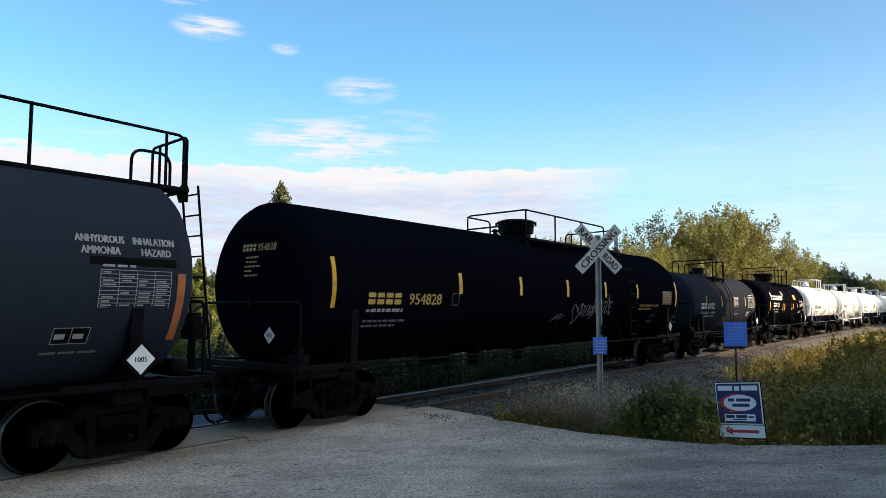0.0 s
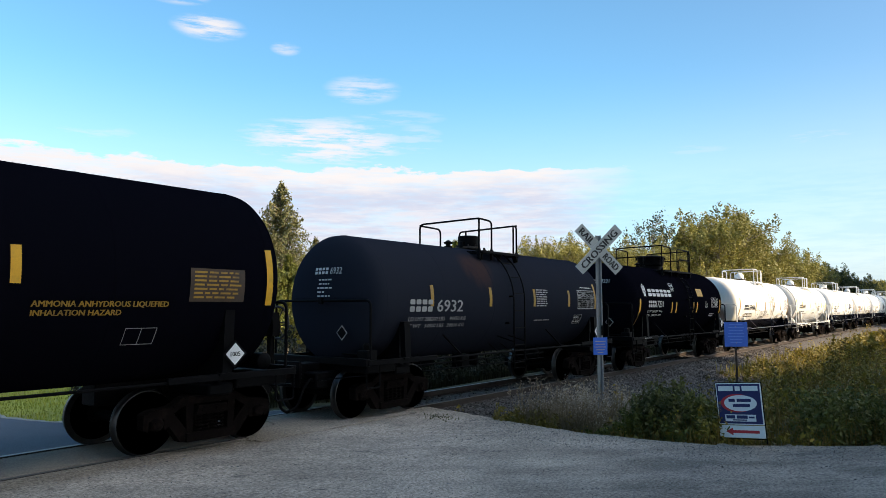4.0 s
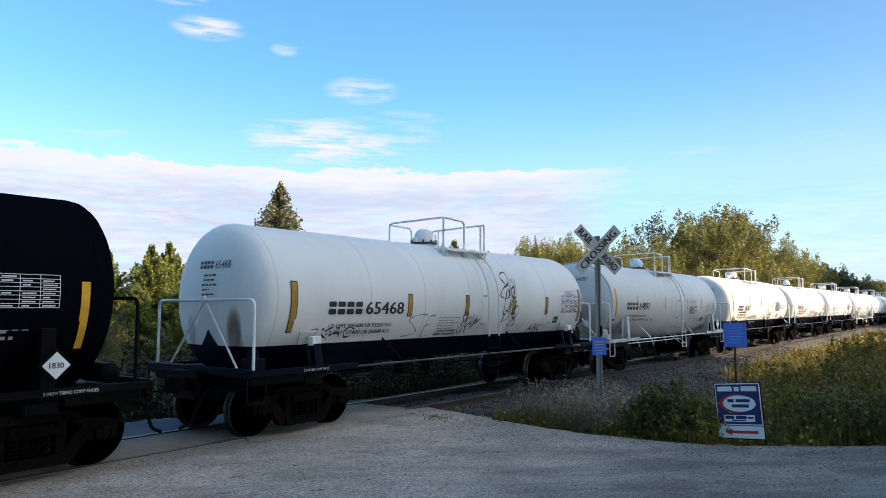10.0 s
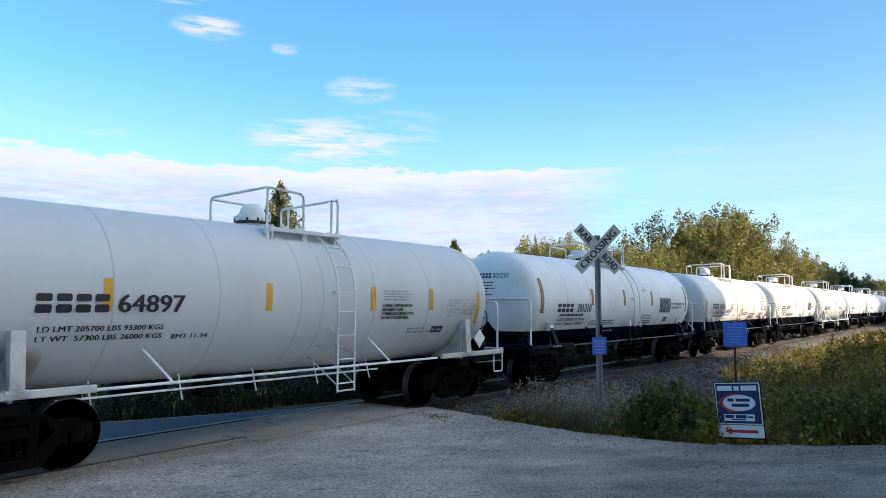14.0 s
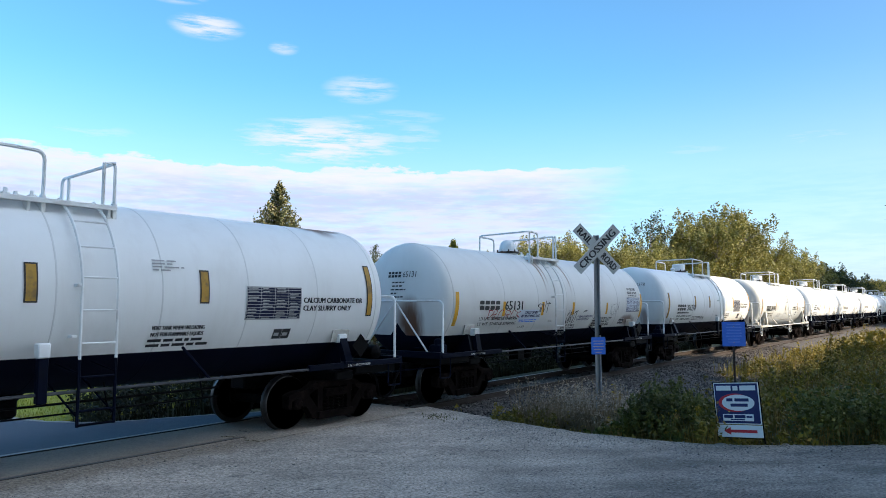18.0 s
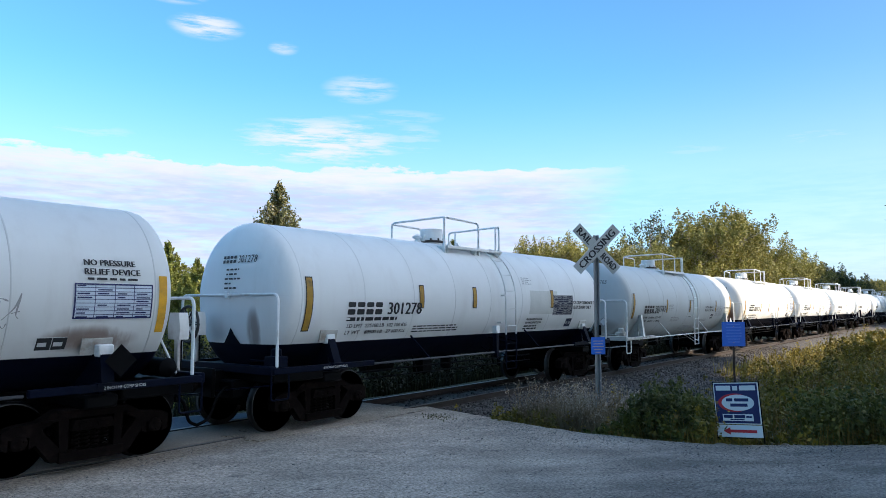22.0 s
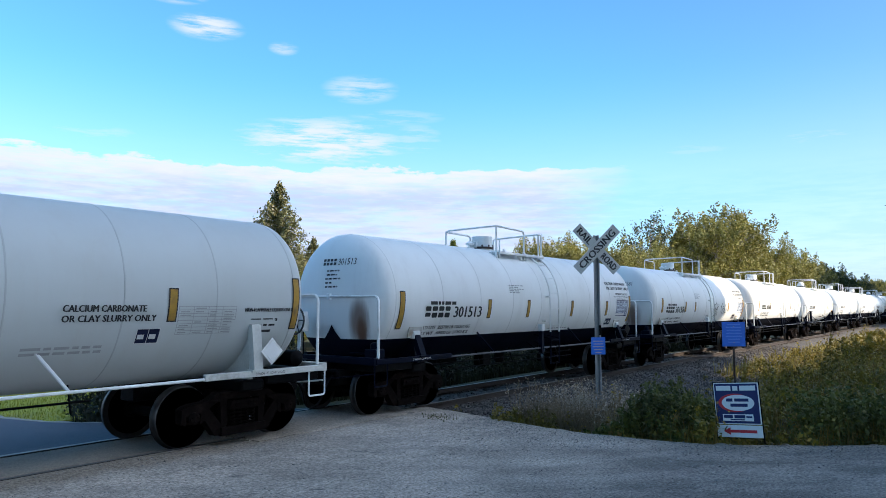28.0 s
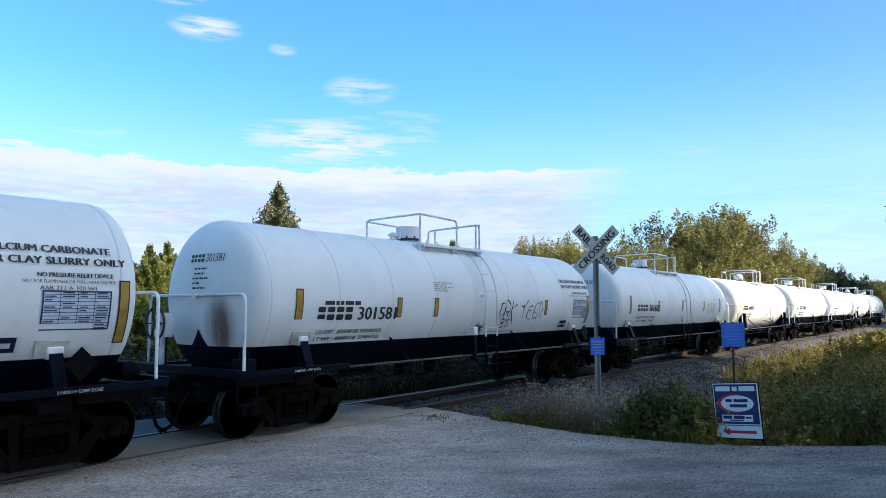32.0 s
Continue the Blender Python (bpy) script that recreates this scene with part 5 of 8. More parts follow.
def table(c, parent, x0, x1, z0, z1, rows, cols, line, field=None, fill=0.7, seed=3):
    """A framed data table with rows of small print."""
    rnd = random.Random(seed)
    host = parent
    if field:
        host = part("data_panel", patch(c, x0, x1, z0, z1, 0.006), field, parent, fix=False)
    g = Geo()
    t = 0.008
    for i in range(rows + 1):
        z = z0 + (z1 - z0) * i / rows
        q = patch(c, x0, x1, z - t / 2, z + t / 2, 0.011)
        g.add(q.v, q.f)
    for j in range(cols + 1):
        x = x0 + (x1 - x0) * j / cols
        q = patch(c, x - t / 2, x + t / 2, z0, z1, 0.0115)
        g.add(q.v, q.f)
    if field and rows > 4:      # a pale border
        for q in (patch(c, x0, x1, z0, z0 + 0.016, 0.0125), patch(c, x0, x1, z1 - 0.016, z1, 0.0125), patch(c, x0, x0 + 0.016, z0, z1, 0.0125), patch(c, x1 - 0.016, x1, z0, z1, 0.0125)):
            g.add(q.v, q.f)
    for i in range(rows):
        for j in range(cols):
            if rnd.random() < fill:
                zz = z0 + (z1 - z0) * (i + 0.3) / rows
                xa = x0 + (x1 - x0) * (j + 0.12) / cols
                q = patch(c, xa, xa + (x1 - x0) / cols * rnd.uniform(0.35, 0.75), zz, zz + (z1 - z0) / rows * 0.32, 0.012)
                g.add(q.v, q.f)
    tagged(part("data_table", g, line, host, smooth=False, fix=False), kind="stuff")


LOOPS = {
    "S": (((0.9, 0.85), (0.5, 1.0), (0.12, 0.75), (0.7, 0.45), (0.75, 0.12), (0.1, 0.05)),),
    "T": (((0.0, 0.88), (0.5, 0.95), (1.0, 0.92)), ((0.5, 1.0), (0.45, 0.5), (0.5, -0.05))),
    "E": (((0.9, 0.95), (0.25, 0.8), (0.2, 0.1), (0.95, 0.05)), ((0.2, 0.5), (0.75, 0.55))),
    "A": (((0.0, 0.0), (0.35, 0.6), (0.5, 1.0), (0.7, 0.5), (0.95, -0.05)), ((0.2, 0.35), (0.85, 0.4))),
    "D": (((0.15, 0.95), (0.2, 0.05)), ((0.0, 0.9), (0.7, 0.85), (0.95, 0.4), (0.2, 0.03))),
    "Y": (((0.05, 1.0), (0.15, 0.55), (0.6, 0.5), (0.9, 1.1)), ((0.85, 1.0), (0.75, 0.2), (0.3, -0.35), (0.0, -0.1))),
    "H": (((0.2, 1.35), (0.15, 0.6), (0.1, -0.35)), ((0.75, 1.0), (0.8, 0.4), (0.75, -0.2)), ((0.1, 0.45), (0.8, 0.6))),
    "U": (((0.1, 1.0), (0.1, 0.25), (0.45, 0.0), (0.85, 0.3), (0.9, 0.95)),),
    "L": (((0.2, 1.1), (0.15, 0.3), (0.3, 0.02), (0.95, 0.15)),),
}
WILD = {
    "O": (((0.5, 1.0), (0.05, 0.6), (0.3, 0.05), (0.8, 0.1), (0.95, 0.6), (0.45, 1.0)),),
    "N": (((0.1, 0.0), (0.15, 1.0), (0.75, 0.05), (0.9, 1.05)),),
    "R": (((0.1, 0.0), (0.15, 1.0), (0.8, 0.9), (0.7, 0.5), (0.2, 0.45), (0.95, 0.0)),),
    "C": (((0.95, 0.85), (0.4, 1.0), (0.05, 0.5), (0.4, 0.0), (0.95, 0.15)),),
    "K": (((0.15, 1.1), (0.1, -0.1)), ((0.9, 1.0), (0.15, 0.5), (1.0, -0.05))),
    "F": (((0.9, 1.0), (0.2, 0.9), (0.15, -0.1)), ((0.2, 0.5), (0.75, 0.5))),
    "@": (((0.5, 0.45), (0.1, 1.0), (-0.1, 0.7), (0.45, -0.1), (0.6, -0.4), (0.85, 0.4), (0.95, 1.0), (0.65, 1.1), (0.45, 0.5)),),
    "~": (((0.0, 0.0), (0.35, 0.9), (0.3, 0.35), (0.6, 0.8), (0.5, 0.2), (1.0, 0.7))),
    "8": (((0.5, 0.5), (0.1, 0.9), (0.6, 1.1), (0.75, 0.7), (0.2, 0.35), (0.1, 0.0), (0.8, -0.1), (0.9, 0.3), (0.4, 0.55))),
}
WILD["~"], WILD["8"] = (WILD["~"],), (WILD["8"],)


def sprayed(c, parent, word, x0, x1, z0, z1, mat, width=0.018, slant=0.08, wild=0.06, seed=1):
    """A sprayed word, each letter a few loose strokes on the tank's side."""
    rnd = random.Random(seed)
    va, vb = v_of(c, z0), v_of(c, z1)
    step = (x1 - x0) / len(word)
    for n, ch in enumerate(word):
        if ch == " ":
            continue
        g = Geo()
        for k, line in enumerate(LOOPS.get(ch) or WILD[ch]):
            pts = []
            for u, v in line:
                u, v = u + rnd.gauss(0, wild), v + rnd.gauss(0, wild)
                pts.append(Vector((x0 + step * (n + u * 0.92) + slant * v, va + (vb - va) * v, 0)))
            fine = []
            for i in range(len(pts) - 1):
                p = [pts[max(i - 1, 0)], pts[i], pts[i + 1], pts[min(i + 2, len(pts) - 1)]]
                for q in range(6):
                    t = q / 6
                    fine.append(0.5 * (2 * p[1] + (p[2] - p[0]) * t + (2 * p[0] - 5 * p[1] + 4 * p[2] - p[3]) * t * t + (3 * p[1] - p[0] - 3 * p[2] + p[3]) * t ** 3))
            fine.append(pts[-1])
            vs = []
            for i, p in enumerate(fine):
                d = (fine[min(i + 1, len(fine) - 1)] - fine[max(i - 1, 0)])
                d = Vector((-d.y, d.x, 0)).normalized() * width * (0.75 + 0.35 * math.sin(i * 0.7 + n)) * (0.5 if i in (0, len(fine) - 1) else 1.0)
                vs += [(p.x - d.x, p.y - d.y), (p.x + d.x, p.y + d.y)]
            g.add(curved(c, vs, 0.0125 + 0.0006 * k + 0.0002 * (n % 3)), [(2 * i, 2 * i + 1, 2 * i + 3, 2 * i + 2) for i in range(len(fine) - 1)])
        part("sprayed_stroke", g, mat, parent, smooth=False, fix=False)


def head_point(c, u, z, lift=0.012):
    """A point on the rounded head that faces down the track: u to the right as one looks at it."""
    y = -u
    rho = min(0.99, math.hypot(y, z - c["zc"]) / c["r"])
    return (c["shift"] - c["hs"] - c["head"] * (1 - rho ** 2.6) ** (1 / 2.6) - lift, y, z)


def head_print(c, parent, mat):
    """The number and small print high on the head."""
    hz = c["zc"] + c["head_z"]
    vs, fs = flat_text(c["number"], 0.19)
    g = Geo().add([head_point(c, 0.14 + v[0] * 0.85 + v[1] * 0.1, hz + v[1]) for v in vs], fs)
    tagged(part("lettering", g, mat, parent, smooth=False, fix=False), kind="stuff")
    for i in range(4):
        w, x0 = 0.072, -0.29 + i * 0.102
        block = [(0, 0), (w, 0), (w, 0.056), (0, 0.056)], [(0, 0.078), (w, 0.078), (w, 0.13), (0, 0.13)]
        g = Geo().add([head_point(c, x0 + a + b * 0.1, hz + b) for q in block for a, b in q], [(0, 1, 2, 3), (4, 5, 6, 7)])
        part("owner_mark", g, mat, parent, smooth=False, fix=False)
    g = Geo()
    rnd = random.Random(len(c["label"]))
    for i, (at, wide) in enumerate(((-0.16, 0.36), (-0.16, 0.30), (-0.2, 0.44), (-0.2, 0.20), (-0.2, 0.36))[:c["head_rows"]]):
        a, z = at, hz - 0.13 - i * 0.082
        while a < at + wide:
            b = min(at + wide, a + rnd.uniform(0.05, 0.12))
            g.add([head_point(c, p, z + q) for p, q in ((a, 0), (b, 0), (b, 0.03), (a, 0.03))], [(0, 1, 2, 3)])
            a = b + 0.025
    tagged(part("small_print", g, mat, parent, smooth=False, fix=False), kind="stuff")
    # the weld across the head
    line = [head_point(c, c["r"] * 0.97 * math.sin(k / 20 * math.pi / 2), c["zc"] + 0.02, 0.001) for k in range(-20, 21)]
    part("head_seam", Geo().tube(line, 0.006, 4), c["tank_mat"], parent)


def placard(parent, x, z, y, mat_frame, code=None, size=0.165):
    """A square hazard placard standing on its corner in a holder."""
    s = size * 1.3
    p = part("placard_holder", Geo().plate([(x, z - s), (x + s, z), (x, z + s), (x - s, z)], y - 0.008, y), mat_frame, parent, "diamond placard holder", smooth=False)
    if code is not None:
        s = size
        part("placard", Geo().plate([(x, z - s), (x + s, z), (x, z + s), (x - s, z)], y - 0.014, y - 0.010), PAPER, p, "white diamond placard", smooth=False)
        if code:
            sign_text("lettering", code, 0.1, 0.17, (x, y - 0.018, z), LETTER_BLACK, p, 0.003)


def head_placard(c, parent, u, z, code):
    """A diamond placard standing just off the rounded head."""
    s = 0.15
    x = head_point(c, u, z)[0] - 0.06
    p = part("placard", Geo().plate([(-u, z - s), (-u + s, z), (-u, z + s), (-u - s, z)], x, x + 0.006, plane="yz"), LETTER_GREY if not code else PAPER, parent, "diamond placard on the tank end", smooth=False)
    if not code:
        s = 0.125
        part("placard_field", Geo().plate([(-u, z - s), (-u + s, z), (-u, z + s), (-u - s, z)], x - 0.004, x - 0.002, plane="yz"), PAPER if c["white_frame"] else BLACK, p, smooth=False)
    else:
        sign_text("lettering", code, 0.1, 0.16, Matrix.Translation((x - 0.006, -u, z)) @ pose(0, 0, 0, 0, 0, -90), LETTER_BLACK, p, 0.003)


def bend(pts, r=0.09, n=5):
    """A line of points with its corners rounded, for bent pipe."""
    pts = [Vector(p) for p in pts]
    out = [pts[0]]
    for a, b, c in zip(pts, pts[1:], pts[2:]):
        d0, d1 = a - b, c - b
        k = min(r, d0.length * 0.45, d1.length * 0.45)
        p, q = b + d0.normalized() * k, b + d1.normalized() * k
        for i in range(n + 1):
            s = i / n
            out.append((p.lerp(b, s)).lerp(b.lerp(q, s), s))
    out.append(pts[-1])
    return out


def add_platform(c, car):
    """The top platform: grating, safety rails with an opening for the ladder, and the fittings under it."""
    r, zc, top = c["r"], c["zc"], c["zc"] + c["r"]
    xl, xr, lat, rise = c["plat"]
    gap0, gap1 = c["gap"]
    rail, base = c["rail_z"], top - 0.16
    m = c["rail_mat"]
    deck = part("platform", Geo().box(xl, xr, -lat - 0.10, -lat - 0.065, base - 0.015, base + 0.05, 0.006), c["plat_mat"], car, "narrow grated platform on top of the tank")
    for x in (xl, xr - 0.05):
        part("platform_beam", Geo().box(x, x + 0.05, -lat - 0.06, lat + 0.06, base - 0.03, base + 0.018, 0.006), c["plat_mat"], deck)
    for x in (xl + 0.06, (xl + xr) / 2, xr - 0.11):
        part("platform_bracket", Geo().plate([(-lat - 0.06, base + 0.01), (-lat + 0.10, base + 0.01), (-lat + 0.02, base - 0.18), (-lat - 0.03, base - 0.18)], x, x + 0.04, plane="yz"), c["plat_mat"], deck)
    for i in range(7):
        y = -lat - 0.06 + i * 0.075
        part("grating_bar", Geo().box(xl, xr, y, y + 0.055, base + 0.02, base + 0.05, 0.006), c["plat_mat"], deck)
    rails = []
    rails.append(bend([(xl, lat, base), (xl, lat, rail), (xl, -lat, rail + 0.03), (gap0, -lat, rail), (gap0, -lat, base)], 0.12))
    rails.append([(xl, -lat, base), (xl, -lat, rail + 0.02)])
    far = lat if not c["end_ladder"] else lat * 0.6
    rails.append(bend([(xr, far, base + 0.02), (xr, far, rail - 0.05), (xr, -lat, rail), (xr, -lat, base)], 0.10))
    rails.append([(xr, far - 0.22, base + 0.02), (xr, far - 0.22, rail - 0.06)])
    if not c["end_ladder"]:
        rails.append([(xr - 0.16, -lat, base), (xr - 0.16, -lat, rail - 0.02), (xr, -lat, rail)])
    back = min(1.15, (xr - xl) * 0.5)
    rails.append(bend([(xl, lat, rail - 0.03), (xl + back, lat, rail - 0.05), (xl + back, lat, base)], 0.14))
    if xr - gap1 > 0.5:
        rails.append(bend([(gap1, -lat, base), (gap1, -lat, rail), (xr, -lat, rail - 0.01)], 0.12))
        rails.append(bend([(gap1 + 0.2, -lat, base), (gap1 + 0.2, -lat, rail - 0.4), (xr, -lat, rail - 0.42)], 0.1))
    if xr - xl > 2.6 and not c["end_ladder"]:
        n = 1 if xr - xl < 4 else 3
        for i in range(1, n):
            x = xl + (gap0 - xl) * i / n
            rails.append([(x, -lat, base), (x, -lat, rail + 0.02)])
        mid = rail - 0.38
        rails.append(bend([(xl, lat, mid), (xl, -lat * 0.2, mid + 0.02), (xl + 0.02, -lat * 0.2, base)], 0.1))
        if n == 1:
            rails.append(bend([(xr, far, mid), (xr, -lat, mid)], 0.1))
    if c["end_ladder"]:      # posts, and a hoop by the end ladder
        for x in (4.9, 6.9, 8.85):
            rails.append([(x, -lat, base), (x, -lat, rail + 0.01)])
        rails.append(bend([(xr - 0.85, -lat + 0.1, base), (xr - 0.85, -lat + 0.1, base + 0.56), (xr - 0.22, -lat + 0.1, base + 0.56), (xr - 0.22, -lat + 0.1, base)], 0.2, 7))
    for x in (xl, xr, gap0):
        part("rail_foot", Geo().box(x - 0.03, x + 0.03, -lat - 0.035, -lat + 0.035, base - 0.16, base + 0.10, 0.008), m, deck)
    for pts in rails:
        part("safety_rail", Geo().tube(pts, 0.024, 7), m, car)
    # fittings
    kind, x = c["dome"]
    d = Geo()
    if kind == "dome":
        d.spin([(top - 0.1, 0.30), (top + 0.04, 0.27), (top + 0.05, 0.30), (top + 0.08, 0.30), (top + 0.09, 0.235), (top + 0.22, 0.235), (top + 0.33, 0.185), (top + 0.39, 0.1), (top + 0.40, 0.0)], "z", 24, (x, 0, 0))
        for k in range(8):
            d.spin([(top + 0.07, 0.022), (top + 0.12, 0.022)], "z", 6, (x + 0.31 * math.cos(k * 0.785), 0.31 * math.sin(k * 0.785), 0))
    elif kind == "box":
        d.spin([(top - 0.1, 0.26), (top + 0.06, 0.26), (top + 0.07, 0.30), (top + 0.10, 0.30), (top + 0.10, 0.27), (top + 0.34, 0.27), (top + 0.35, 0.25), (top + 0.35, 0)], "z", 24, (x, 0, 0))
        d.box(x - 0.33, x - 0.27, -0.05, 0.05, top + 0.04, top + 0.2, 0.01)
    else:   # a broad bonnet
        d.spin([(top - 0.15, 0.42), (top + 0.10, 0.42), (top + 0.14, 0.50), (top + 0.40, 0.52), (top + 0.44, 0.55), (top + 0.48, 0.53), (top + 0.52, 0.40), (top + 0.53, 0.0)], "z", 28, (x, 0, 0))
        for k in range(6):
            a = k * 1.047
            d.spin([(top + 0.34, 0.03), (top + 0.46, 0.03)], "z", 6, (x + 0.56 * math.cos(a), 0.56 * math.sin(a), 0))
    dome = part("dome", d, c["dome_mat"], car, c["dome_label"])
    if kind != "bonnet":     # a stained flange with its bolts under the cover
        part("flange", Geo().spin([(top + 0.015, 0.29), (top + 0.02, 0.315), (top + 0.065, 0.315), (top + 0.07, 0.29)], "z", 24, (x, 0, 0)), FLANGE, dome, "dark rust-stained flange")
        for k in range(10):
            part("bolt", Geo().spin([(top + 0.06, 0.02), (top + 0.115, 0.02), (top + 0.12, 0.0)], "z", 6, (x + 0.302 * math.cos(k * 0.628), 0.302 * math.sin(k * 0.628), 0)), FLANGE, dome)
        g = Geo().tube(bend([(x + 0.24, -0.10, top + 0.10), (x + 0.33, -0.10, top + 0.12), (x + 0.33, -0.10, top + 0.26), (x + 0.25, -0.10, top + 0.28)], 0.04), 0.012, 5)
        part("latch", g, c["dome_mat"], dome)
    v = Geo()
    v.spin([(top - 0.05, 0.10), (top + 0.05, 0.10), (top + 0.05, 0.06), (top + 0.10, 0.06), (top + 0.11, 0.11), (top + 0.15, 0.115), (top + 0.17, 0.07), (top + 0.20, 0.03), (top + 0.20, 0)], "z", 12, (xl + 0.12, 0.1, 0))
    part("relief_valve", v, c["dome_mat"], car)
    for k in range(5):
        v = Geo()
        xx = x + 0.5 + k * 0.17
        v.spin([(top - 0.04, 0.06), (top + 0.03, 0.065), (top + 0.035, 0.03), (top + 0.07 + 0.02 * (k % 2), 0.03), (top + 0.075 + 0.02 * (k % 2), 0.0)], "z", 8, (xx, 0.05 * (-1) ** k, 0))
        part("valve", v, c["dome_mat"], car)


def add_ladder(c, car):
    """A side ladder that follows the round of the tank from the platform down to the sill."""
    x0, x1 = c["ladder"]
    r, zc = c["r"] + 0.10, c["zc"]
    arc = [(-r * math.cos(a), zc + r * math.sin(a)) for a in [radians(62 - i * 6.2) for i in range(11)]]
    foot = c["ladder_foot"]
    line = arc + [(-r, zc - 0.35), (-r, foot)]
    if c["end_ladder"]:      # it slopes away from the platform's end, rungs across the car
        top, low = Vector((x0, 0, zc + c["r"] - 0.1)), Vector((x1, 0, 1.12))
        ys = (-0.98, -0.55)
        lad = part("ladder", Geo().tube([top + Vector((0, ys[0], 0)), low + Vector((0, ys[0], 0))], 0.02, 6).tube([top + Vector((0, ys[1], 0)), low + Vector((0, ys[1], 0))], 0.02, 6), c["rail_mat"], car, "steel end ladder")
        for k in range(9):
            p = top.lerp(low, (k + 0.4) / 9)
            part("rung", Geo().tube([p + Vector((0, ys[0], 0)), p + Vector((0, ys[1], 0))], 0.014, 6), c["rail_mat"], lad)
        return
    upper = arc + [(-r, zc - 0.35), (-r, 1.46)]
    lad = part("ladder", Geo().tube([(x0, y, z) for y, z in upper], 0.02, 6).tube([(x1, y, z) for y, z in upper], 0.02, 6), c["rail_mat"], car, "steel ladder")
    for x in (x0, x1):
        part("ladder_foot", Geo().tube([(x, -r, 1.46), (x, -r, foot)], 0.02, 6), c["low_mat"], lad)
    length = [0.0]
    for p, q in zip(line, line[1:]):
        length.append(length[-1] + math.dist(p, q))
    s = 0.1
    while s < length[-1]:
        i = max(k for k in range(len(length) - 1) if length[k] <= s)
        f = (s - length[i]) / (length[i + 1] - length[i])
        y, z = (line[i][0] * (1 - f) + line[i + 1][0] * f, line[i][1] * (1 - f) + line[i + 1][1] * f)
        part("rung", Geo().tube([(x0, y, z), (x1, y, z)], 0.014, 6), c["rail_mat"] if z > 1.46 else c["low_mat"], lad)
        s += 0.42
        if foot < 0.9:
            part("ladder_foot", Geo().tube([(x0, -r, foot + 0.02), (x1, -r, foot + 0.02)], 0.018, 6), c["low_mat"], lad)
            for x in (x0, x1):
                part("ladder_brace", Geo().tube([(x, -r, foot + 0.12), (x - 0.12, -0.75, zc - c["r"] + 0.25)], 0.014, 5), c["low_mat"], lad)
                part("ladder_brace", Geo().tube([(x, -r, 1.28), (x - 0.10, -0.98, zc - c["r"] + 0.45)], 0.012, 5), c["low_mat"], lad)
    for z in (zc + 0.1, zc - 0.55):
        y = -math.sqrt(max(0.01, c["r"] ** 2 - (z - zc) ** 2))
        part("ladder_bracket", Geo().box(x0 - 0.06, x0 + 0.01, y - 0.11, y + 0.02, z - 0.02, z + 0.02, 0.004), c["rail_mat"], lad)


